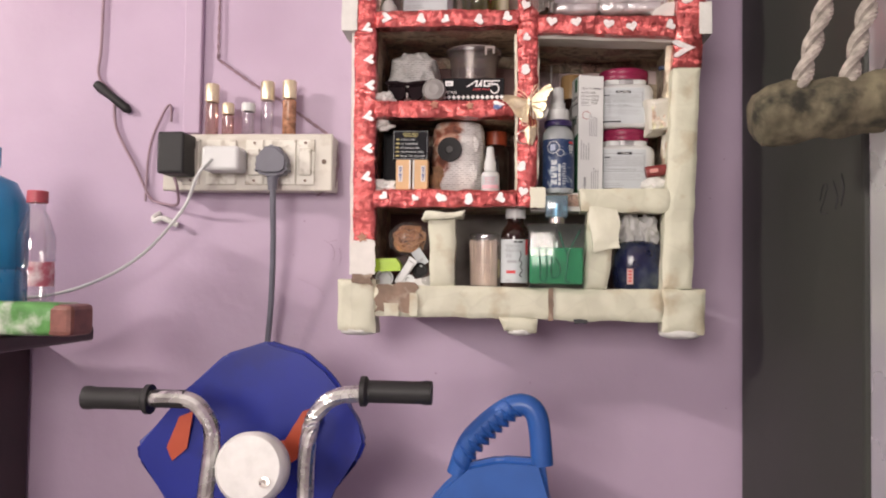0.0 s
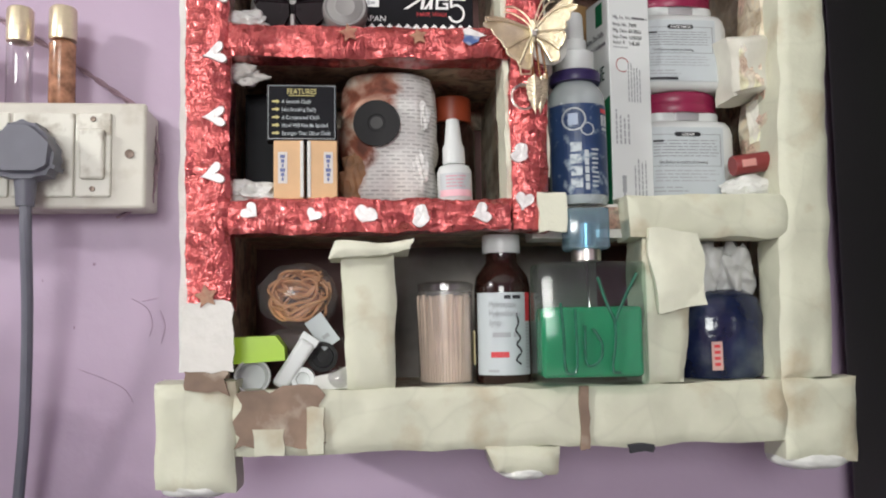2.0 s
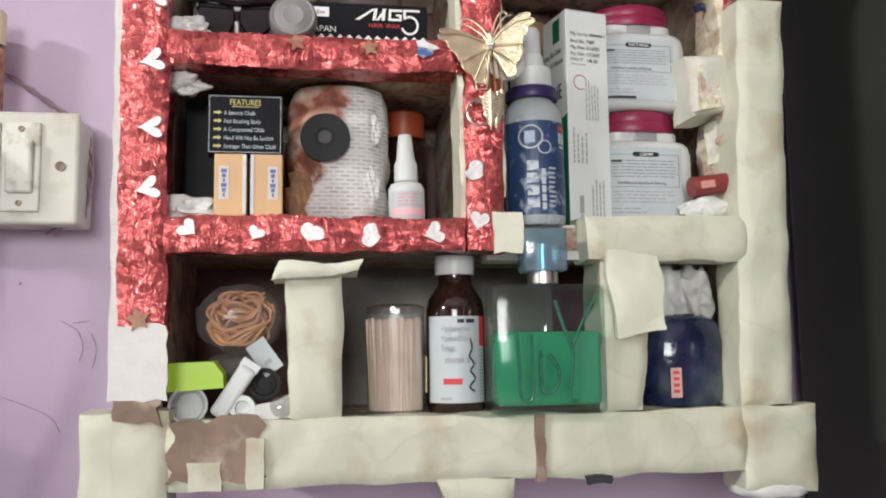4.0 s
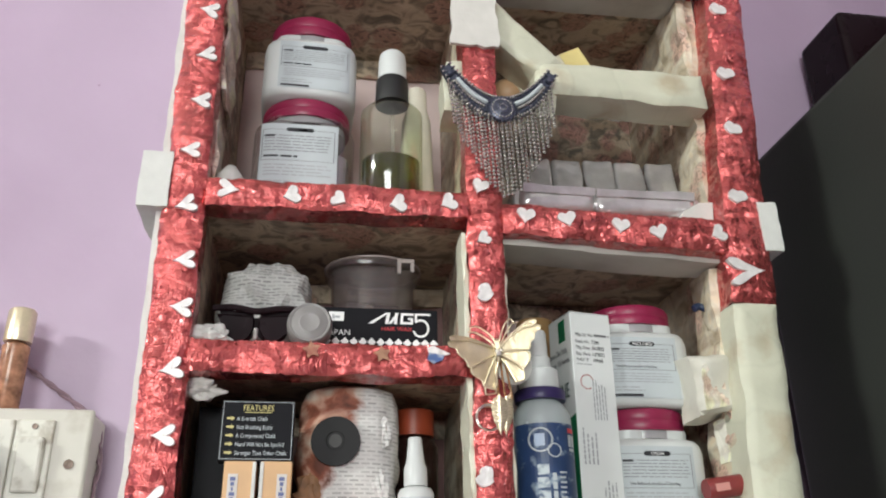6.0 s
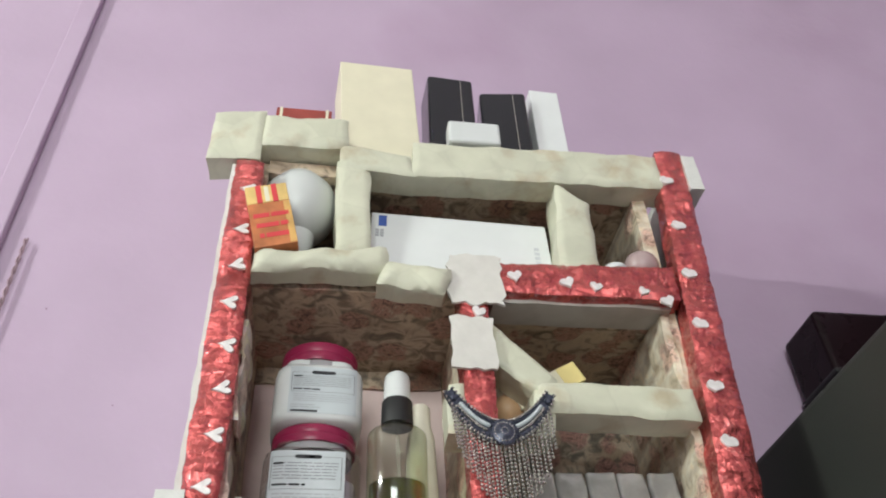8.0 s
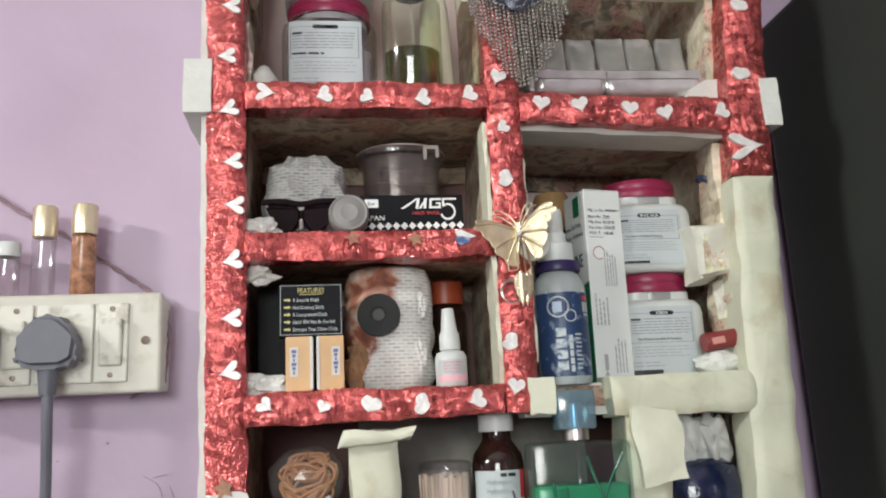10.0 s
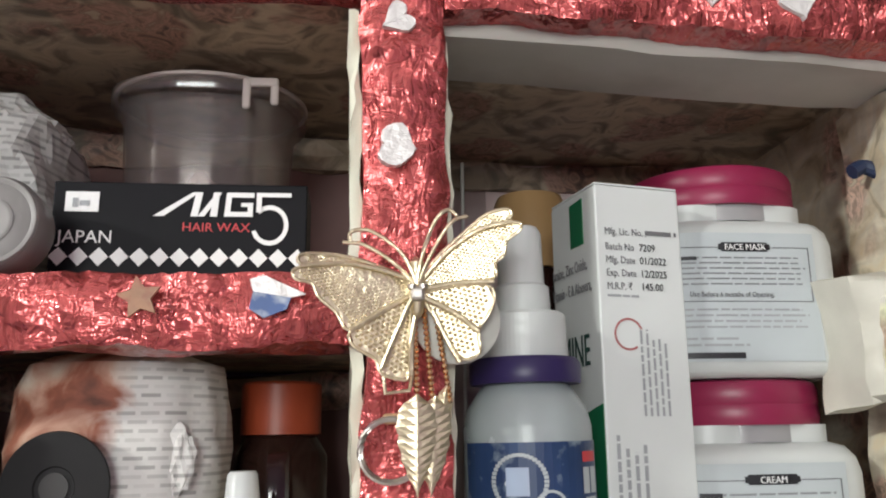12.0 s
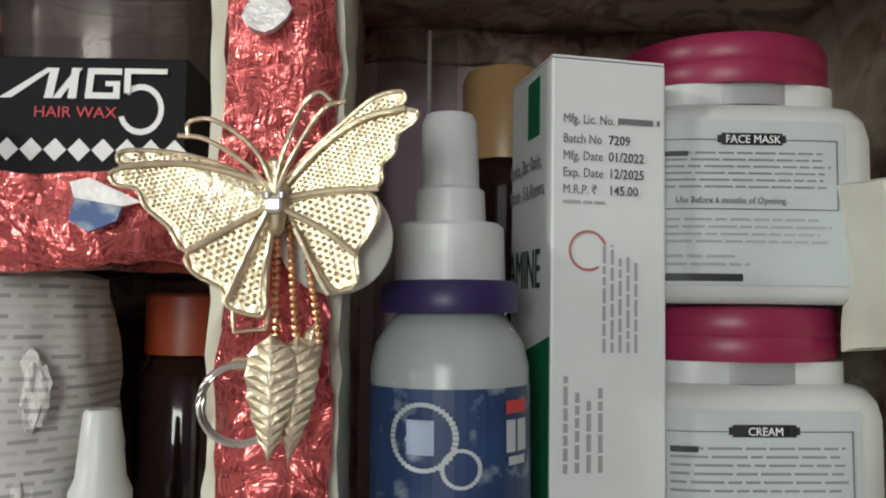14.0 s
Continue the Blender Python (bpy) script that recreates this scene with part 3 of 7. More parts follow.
def print_round(parent, r, a0, a1, z0, z1, rows, material, height=0.5, power=2.0, squash=(1, 1), seed=1, ragged=0.25, name="small_print"):
    """Unreadable print bent round a bottle."""
    rng = random.Random(seed)
    bms = []
    step = (z1 - z0) / rows
    for k in range(rows):
        zz, a = z1 - (k + 0.5) * step, a0
        end = a1 - rng.random() * ragged * (a1 - a0)
        while a < end:
            w = min(math.degrees(rng.uniform(1.2, 4) * step / r), end - a)
            h = step * height / 2
            bms.append(curved_patch(r, a, a + w, zz - h, zz + h, power, 3, squash))
            a += w + math.degrees(0.4 * step / r)
    return part(name, join(*bms), material, parent)


# ---- room ----
def wall(name, x0, x1, y0, y1, z0, z1, material):
    return tagged(finish(name, rbox(x1 - x0, y1 - y0, z1 - z0, ((x0 + x1) / 2, (y0 + y1) / 2, z0), 0), material), kind="structure")


wall("wall_north", -2.85, 1.5, WALL, WALL + 0.15, FLOOR, CEIL, PINK)
wall("wall_west", -2.85, -2.70, -2.4, WALL, FLOOR, CEIL, PINK)
wall("wall_east", 1.35, 1.5, -2.4, WALL, FLOOR, CEIL, PINK)
# south wall is left open for the added, unseen fill window
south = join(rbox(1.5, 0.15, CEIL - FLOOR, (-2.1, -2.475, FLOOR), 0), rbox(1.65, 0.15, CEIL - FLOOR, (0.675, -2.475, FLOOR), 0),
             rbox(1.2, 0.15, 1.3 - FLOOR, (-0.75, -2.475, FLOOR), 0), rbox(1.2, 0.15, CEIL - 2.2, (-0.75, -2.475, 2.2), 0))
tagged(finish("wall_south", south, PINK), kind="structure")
# unseen window frame, added to house the fill lamp
win = tagged(new("added_window"), "added unseen window frame round the fill lamp", kind="structure")
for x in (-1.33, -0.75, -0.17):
    finish("added_window_frame", rbox(0.04, 0.05, 0.9, (x, -2.49, 1.3), 0.004), WHITEWASH, win)
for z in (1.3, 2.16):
    finish("added_window_frame", rbox(1.2, 0.05, 0.04, (-0.75, -2.49, z), 0.004), WHITEWASH, win)
wall("floor", -2.85, 1.5, -2.55, WALL + 0.15, FLOOR - 0.1, FLOOR, CEMENT)
wall("ceiling", -2.85, 1.5, -2.55, WALL + 0.15, CEIL, CEIL + 0.1, WHITEWASH)

# ---- the hanging shelf ----
shelf = thing("wall_shelf", "homemade foam wall shelf wrapped in red heart foil and cream tape", "shelf", (0, WALL, 1.13))
inv = Matrix.Translation((0, -WALL, -1.13))


def sp(name, bm, material, label="", smooth=False):
    bm.transform(inv)
    return part(name, bm, material, shelf, label, smooth)


foil_bars = [
    ("post", ((-0.211, 1.237), (-0.184, 1.237), (-0.190, 1.88), (-0.217, 1.88))),
    ("post", ((-0.008, 1.286), (0.016, 1.286), (0.016, 1.735), (-0.010, 1.735))),
    ("post", ((0.178, 1.455), (0.212, 1.455), (0.243, 1.94), (0.213, 1.94))),
    ("crossbar", ((-0.186, 1.510), (-0.008, 1.511), (-0.008, 1.531), (-0.186, 1.531))),
    ("crossbar", ((-0.186, 1.397), (-0.008, 1.397), (-0.008, 1.4175), (-0.186, 1.4175))),
    ("crossbar", ((-0.186, 1.284), (-0.008, 1.286), (-0.008, 1.306), (-0.186, 1.306))),
    ("crossbar", ((0.016, 1.501), (0.181, 1.494), (0.183, 1.518), (0.016, 1.524))),
    ("crossbar", ((0.026, 1.738), (0.196, 1.740), (0.196, 1.778), (0.026, 1.772))),
]
for k, (nm, c) in enumerate(foil_bars):
    sp(nm, quad_bar(c, FRONT, FRONT + 0.022, 0.0026, 0.0005, 0.0018, 0.0015, k + 1, 1.7, 0.0014), FOIL, "crumpled red foil wrap", True)
cream_bars = [
    ("post", ((0.166, 1.187), (0.202, 1.187), (0.211, 1.455), (0.179, 1.455))),
    ("crossbar", ((0.070, 1.280), (0.178, 1.280), (0.178, 1.308), (0.068, 1.308))),
    ("crossbar", ((-0.182, 1.150), (0.168, 1.147), (0.168, 1.186), (-0.182, 1.187))),
    ("foot_block", ((-0.228, 1.130), (-0.181, 1.128), (-0.181, 1.194), (-0.229, 1.195))),
    ("foot_block", ((-0.022, 1.133), (0.017, 1.132), (0.019, 1.15), (-0.028, 1.15))),
    ("foot_block", ((0.167, 1.136), (0.216, 1.133), (0.219, 1.187), (0.167, 1.187))),
    ("pillar", ((-0.114, 1.187), (-0.085, 1.187), (-0.083, 1.272), (-0.117, 1.272))),
    ("pillar", ((0.075, 1.186), (0.102, 1.186), (0.112, 1.281), (0.077, 1.281))),
    ("crossbar", ((-0.187, 1.742), (-0.074, 1.749), (-0.072, 1.776), (-0.187, 1.763))),
    ("crossbar", ((-0.082, 1.733), (-0.022, 1.727), (-0.016, 1.754), (-0.072, 1.758))),
    ("crossbar", ((0.05, 1.620), (0.184, 1.617), (0.184, 1.647), (0.05, 1.648))),
    ("brace", ((0.016, 1.668), (0.056, 1.634), (0.070, 1.650), (0.018, 1.706))),
    ("brace", ((0.040, 1.600), (0.060, 1.600), (0.066, 1.640), (0.048, 1.642))),
    ("brace", ((-0.024, 1.600), (-0.008, 1.600), (-0.008, 1.646), (-0.022, 1.644))),
    ("foot_block", ((-0.245, 1.882), (-0.196, 1.884), (-0.196, 1.956), (-0.245, 1.950))),
    ("crossbar", ((-0.196, 1.906), (-0.112, 1.908), (-0.112, 1.952), (-0.196, 1.950))),
    ("crossbar", ((-0.048, 1.878), (0.213, 1.886), (0.213, 1.934), (-0.046, 1.926))),
    ("crossbar", ((-0.118, 1.884), (-0.044, 1.876), (-0.048, 1.905), (-0.118, 1.915))),
    ("pillar", ((-0.118, 1.772), (-0.087, 1.776), (-0.089, 1.894), (-0.122, 1.894))),
    ("pillar", ((0.087, 1.770), (0.126, 1.772), (0.128, 1.858), (0.096, 1.886))),
]
for k, (nm, c) in enumerate(cream_bars):
    deep = 0.035 if nm in ("pillar", "brace") else 0.03
    if nm == "crossbar" and c[0][0] < -0.07 and 1.7 < c[0][1] < 1.8:
        sp(nm, quad_bar(c, FRONT - 0.010, FRONT + 0.014, 0.004, 0.0004, 0.0042, 0.0016, 40 + k, 1.0, 0.0045), CREAM, "lumpy taped bar", True)
        continue
    sp(nm, quad_bar(c, FRONT - 0.001 + (0.003 if nm in ("pillar", "brace") else 0), FRONT + deep, 0.004, 0.0002, 0.0022, 0.0005, 40 + k, 1.0, 0.0026), CREAM, "", True)
# torn tape over the cream bars: thin sheets with ragged outlines
def torn(x0, x1, z0, z1, material, seed, lift=0.0036, rag=0.03, label=""):
    r = random.Random(seed)
    w, h = x1 - x0, z1 - z0
    edge = []
    for ax, az, bx, bz in ((x0, z0, x1, z0), (x1, z0, x1, z1), (x1, z1, x0, z1), (x0, z1, x0, z0)):
        n = max(3, round((abs(bx - ax) + abs(bz - az)) / 0.006))
        for i in range(n):
            u = i / n
            k = rag * min(w, h)
            edge.append((ax + (bx - ax) * u + r.uniform(-k, k), az + (bz - az) * u + r.uniform(-k, k)))
    bm = prism(edge, 0.0030, (0, FRONT - lift, 0))
    for v in bm.verts:
        v.co.y += 0.0002 * noise.noise(v.co * 90 + Vector((seed, 0, 0)))
    return sp("tape_patch", bm, material, label)


for q, (x0, x1, z0, z1, mt) in enumerate((
        (0.031, 0.037, 1.147, 1.186, KRAFT), (-0.180, -0.130, 1.154, 1.189, KRAFT), (-0.170, -0.152, 1.150, 1.166, CREAM), (-0.211, -0.186, 1.188, 1.212, KRAFT), (-0.138, -0.128, 1.150, 1.178, CREAM),
        (-0.212, -0.182, 1.200, 1.243, GREYTAPE), (-0.018, 0.030, 1.720, 1.775, GREYTAPE), (-0.018, 0.018, 1.655, 1.706, GREYTAPE), (0.008, 0.026, 1.284, 1.309, CREAMB))):
    torn(x0, x1, z0, z1, mt, 50 + q, 0.0034 if mt is KRAFT else 0.0040, 0.10 if mt is KRAFT else 0.05)
# paper hanging loose beside the right pillar
sp("loose_paper", quad_bar(((0.084, 1.232), (0.116, 1.236), (0.113, 1.284), (0.080, 1.284)), FRONT - 0.004, FRONT - 0.001, 0.003, 0.0002, 0.004, 0.001, 45), CREAMB, "loose torn paper", True)
# the folded paper cap on the left pillar
sp("pillar_cap", quad_bar(((-0.124, 1.268), (-0.074, 1.272), (-0.072, 1.2785), (-0.120, 1.2785)), FRONT - 0.007, FRONT + 0.02, 0.004, 0.0003, 0.003, 0, 71, 1.0, 0.002), CREAMB, "curled paper cap", True)


def foam_pad(x, z, rx, rz, seed):
    bm = bmesh.new()
    bmesh.ops.create_icosphere(bm, subdivisions=4, radius=1)
    for v in bm.verts:
        p = v.co.copy()
        k = (abs(p.x) ** 3 + abs(p.y) ** 3 + abs(p.z) ** 3) ** (-1 / 3) * (1 + 0.07 * noise.noise(p * 2.4 + Vector((seed, 0, 0))))
        v.co = Vector((x + p.x * rx * k, FRONT + 0.020 + p.y * 0.021 * k, z + p.z * rz * k))
    return sp("foam_pad", bm, FOAM, "rounded white foam foot", True)


foam_pad(0.191, 1.1345, 0.024, 0.0075, 3)
foam_pad(-0.205, 1.1315, 0.0225, 0.0075, 5)
foam_pad(-0.003, 1.1330, 0.0150, 0.0055, 8)
# black smear under the ledge
torn(0.062, 0.078, 1.1445, 1.1490, BLACKINK, 140, 0.004, 0.2, "black smear")
sp("crossbar", quad_bar(((0.010, 1.282), (0.072, 1.282), (0.072, 1.3045), (0.010, 1.3045)), FRONT + 0.0225, FRONT + 0.05, 0.005, 0.0003, 0.0015, 0, 91), GREYTAPE, "frosted taped bar", True)
# stubs that stick out at the sides
for x0, x1, z0, z1 in ((-0.230, -0.210, 1.506, 1.547), (0.209, 0.224, 1.496, 1.535), (0.240, 0.255, 1.885, 1.935)):
    sp("side_stub", quad_bar(box_pts(x0, x1, z0, z1), FRONT - 0.002, FRONT + 0.07, 0.006, 0.0003, 0.0008, 0, 77), FOAM, "white foam stub", True)
# white paper edge along the outer left side
sp("paper_edge", quad_bar(((-0.2155, 1.20), (-0.209, 1.20), (-0.2145, 1.88), (-0.2215, 1.88)), FRONT + 0.006, WALL - 0.002, 0.012, 0.0004, 0.0012, 0, 8), FOAM, "torn white paper edge", True)
sp("paper_edge", quad_bar(((0.1995, 1.19), (0.2035, 1.19), (0.2375, 1.93), (0.2335, 1.93)), FRONT + 0.026, WALL - 0.002, 0.012, 0.0004, 0.0012, 0, 9), FOAM, "", True)
for c in (((-0.0105, 1.30), (-0.007, 1.30), (-0.0095, 1.50), (-0.013, 1.50)), ((0.0145, 1.32), (0.018, 1.32), (0.0175, 1.49), (0.0142, 1.49))):
    sp("paper_edge", quad_bar(c, FRONT + 0.004, FRONT + 0.03, 0.006, 0.0006, 0.001, 0, 10), CREAMB, "", True)
# lined partitions behind the bars
BACKY = WALL - 0.012
for x0, x1, z0, z1, mt in (
        (-0.208, -0.188, 1.19, 1.90, FLORAL), (-0.004, 0.011, 1.30, 1.75, FLORALP), (0.184, 0.197, 1.19, 1.90, FLORALP),
        (-0.188, -0.004, 1.514, 1.527, FLORAL), (-0.188, -0.004, 1.402, 1.4160, FLORAL), (-0.188, 0.184, 1.288, 1.303, FLORAL),
        (0.011, 0.184, 1.502, 1.514, FLORAL), (-0.188, 0.184, 1.155, 1.183, FLORALP), (-0.188, 0.184, 1.745, 1.762, FLORAL), (-0.188, 0.205, 1.888, 1.905, FLORAL)):
    sp("partition", quad_bar(box_pts(x0, x1, z0, z1), FRONT + 0.0215, WALL - 0.003, 0.02, 0.0004, 0.0012, 0, int(z0 * 1000)), mt, "floral paper lined partition")
# pale undersides just behind the bars on the right
for c in (((0.013, 1.497), (0.183, 1.490), (0.183, 1.4955), (0.013, 1.5025)), ((0.024, 1.735), (0.19, 1.737), (0.19, 1.743), (0.024, 1.741))):
    sp("paper_strip", quad_bar(c, FRONT + 0.012, FRONT + 0.045, 0.012, 0.0003, 0.001, 0, 33), DULLSTRIP, "dull paper edging", True)
for x0, x1, z0, z1 in ((0.176, 0.1845, 1.31, 1.49), (0.181, 0.1885, 1.53, 1.735)):
    sp("paper_strip", quad_bar(box_pts(x0, x1, z0, z1), FRONT + 0.02, FRONT + 0.06, 0.008, 0.0006, 0.005, 0, 34), FLORALP, "torn floral paper", True)
# shade inside the darker cells is put into these paper colours
for x0, x1, z0, z1, mt in ((-0.188, -0.004, 1.527, 1.745, BACK), (-0.188, -0.004, 1.416, 1.514, BACKSHADE), (-0.188, -0.004, 1.303, 1.400, BACKSHADE),
                           (0.011, 0.184, 1.303, 1.502, BACK), (0.011, 0.184, 1.514, 1.745, FLORALSHADE), (-0.188, -0.108, 1.183, 1.288, BACKSHADE),
                           (-0.108, 0.09, 1.183, 1.288, BACKGREY), (0.09, 0.184, 1.183, 1.288, BACKSHADE), (-0.188, 0.184, 1.762, 1.888, FLORALSHADE)):
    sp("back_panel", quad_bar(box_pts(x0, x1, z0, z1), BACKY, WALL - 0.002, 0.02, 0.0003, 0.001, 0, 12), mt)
# floral strips along the tops of the back panels
for x0, x1, z0, z1 in ((-0.188, -0.004, 1.726, 1.745), (-0.188, -0.004, 1.497, 1.514), (0.011, 0.184, 1.489, 1.502), (0.155, 0.184, 1.303, 1.47), (-0.188, -0.004, 1.385, 1.400)):
    sp("lining", quad_bar(box_pts(x0, x1, z0, z1), BACKY - 0.004, BACKY - 0.001, 0.01, 0.0006, 0.004, 0, int(z1 * 777)), FLORAL, "printed floral paper")

# torn pale paper pasted on the inner side of the left post
for z0, z1, y1 in ((1.612, 1.705, 0.075), (1.535, 1.585, 0.06)):
    sp("lining", quad_bar(box_pts(-0.1885, -0.1855, z0, z1), FRONT + 0.016, FRONT + y1, 0.006, 0.0006, 0.005, 0, int(z0 * 555)), FAINT, "torn pale floral paper", True)


def heart_mesh(size, cleft):
    bm = bmesh.new()
    vs = []
    for i in range(26):
        a = math.tau * i / 26
        x = 16 * math.sin(a) ** 3
        z = 13 * math.cos(a) - (5 + cleft) * math.cos(2 * a) - 2 * math.cos(3 * a) - math.cos(4 * a)
        x, z = x * (1 + 0.14 * noise.noise(Vector((a * 2, size * 900, 0)))), z * (0.94 + 0.16 * noise.noise(Vector((a * 2, size * 900, 7))))
        vs.append(bm.verts.new((x * size / 32, noise.noise(Vector((x, z, 3))) * 0.0004, (z + 2) * size / 32)))
    bm.faces.new(vs)
    r = bmesh.ops.extrude_face_region(bm, geom=bm.faces[:])
    bmesh.ops.translate(bm, verts=[v for v in r["geom"] if isinstance(v, bmesh.types.BMVert)], vec=(0, 0.0030, 0))
    bmesh.ops.recalc_face_normals(bm, faces=bm.faces)
    me = bpy.data.meshes.new("heart")
    bm.to_mesh(me)
    bm.free()
    me.materials.append(HEART)
    return me


HEARTS = [heart_mesh(s, c) for s, c in ((0.010, 0), (0.0115, 0), (0.0135, 0), (0.0150, -3), (0.0135, 4.5), (0.0215, 9))]
rng = random.Random(21)


def heart(x, z, turn, size=1, y=FRONT - 0.0034, sx=1.0):
    ob = new("heart", HEARTS[size])
    ob.parent = shelf
    ob.matrix_basis = inv @ pose(x, y, z, 0, turn, 0) @ Matrix.Diagonal((sx, 1, 1, 1))
    return ob


# up the left post the hearts lie on their sides, tips outwards
for x, z in ((-0.195, 1.321), (-0.194, 1.357), (-0.194, 1.397), (-0.1925, 1.4365), (-0.194, 1.4685), (-0.1975, 1.508), (-0.199, 1.549), (-0.196, 1.589), (-0.196, 1.628),
             (-0.1975, 1.667), (-0.201, 1.709), (-0.200, 1.749), (-0.201, 1.790), (-0.201, 1.840)):
    heart(x, z, 84 + rng.uniform(-14, 14), 4, sx=rng.uniform(0.85, 1.05))
for x, z, t, q in ((0.0, 1.534, 20, 2), (0.001, 1.494, 60, 1), (0.002, 1.454, -82, 3), (-0.002, 1.334, -60, 3), (-0.001, 1.3035, 15, 2), (0.003, 1.602, 10, 0), (0.006, 1.712, 20, 2)):
    heart(x, z, t, q, sx=0.9)
for x, z in ((0.194, 1.5375), (0.1995, 1.5965), (0.202, 1.6475), (0.205, 1.7115), (0.209, 1.769), (0.213, 1.830), (0.215, 1.893)):
    heart(x, z, rng.uniform(4, 26), 3)
heart(0.191, 1.4785, -95, 5)
for x, z, t, q in ((-0.172, 1.521, -84, 4), (-0.130, 1.519, 70, 2), (-0.098, 1.518, -60, 1), (-0.058, 1.517, 76, 2), (-0.023, 1.520, 62, 2),
                   (0.032, 1.513, 10, 2), (0.062, 1.512, -14, 2), (0.101, 1.509, 8, 2), (0.129, 1.5055, -16, 2), (0.174, 1.507, 66, 2)):
    heart(x, z, t, q)
for x, z, t, q in ((-0.172, 1.2975, -50, 1), (-0.134, 1.295, 30, 0), (-0.102, 1.295, 20, 3), (-0.066, 1.294, -80, 3), (-0.029, 1.296, 70, 2),
                   (0.042, 1.754, -10, 2), (0.090, 1.750, -24, 2), (0.116, 1.747, 14, 1), (0.160, 1.745, 30, 0), (0.181, 1.735, -20, 2)):
    heart(x, z, t, q)


def star(x, z, size, material, label):
    pts = [(x + size * (1.0 if i % 2 == 0 else 0.5) * math.cos(i * math.pi / 5 + 0.5), z + size * (1.0 if i % 2 == 0 else 0.5) * math.sin(i * math.pi / 5 + 0.5)) for i in range(10)]
    sp("paper_scrap", prism(pts, 0.0012, (0, FRONT - 0.0050, 0)), material, label)


TANSCRAP = mat("tan_flower_scrap", (0.36, 0.19, 0.11), 0.5, spread=0.25, scale=160, second=(0.30, 0.09, 0.06), sscale=220, samount=0.5)
star(-0.111, 1.411, 0.0062, TANSCRAP, "tan flower print scrap")
star(-0.067, 1.4095, 0.0060, TANSCRAP, "tan star scrap")
star(-0.198, 1.246, 0.0075, TANSCRAP, "tan star scrap")
sp("paper_scrap", prism(((-0.0385, 1.4145), (-0.0345, 1.4155), (-0.0235, 1.4105), (-0.0275, 1.4095), (-0.0375, 1.4112)), 0.001, (0, FRONT - 0.0054, 0)), HEART, "white paper scrap")
sp("paper_scrap", prism(((-0.0375, 1.4112), (-0.0275, 1.4095), (-0.0285, 1.4065), (-0.0345, 1.4040), (-0.0385, 1.4065)), 0.001, (0, FRONT - 0.0053, 0)), mat("blue_scrap", (0.07, 0.13, 0.33), 0.5, spread=0.25, second=(0.45, 0.50, 0.6), sscale=170, samount=0.4), "blue checked paper scrap")


# ---- jars with magenta lids ----
mat_small = mat("fine_grey_print", (0.26, 0.265, 0.28), 0.6, spread=0.1)


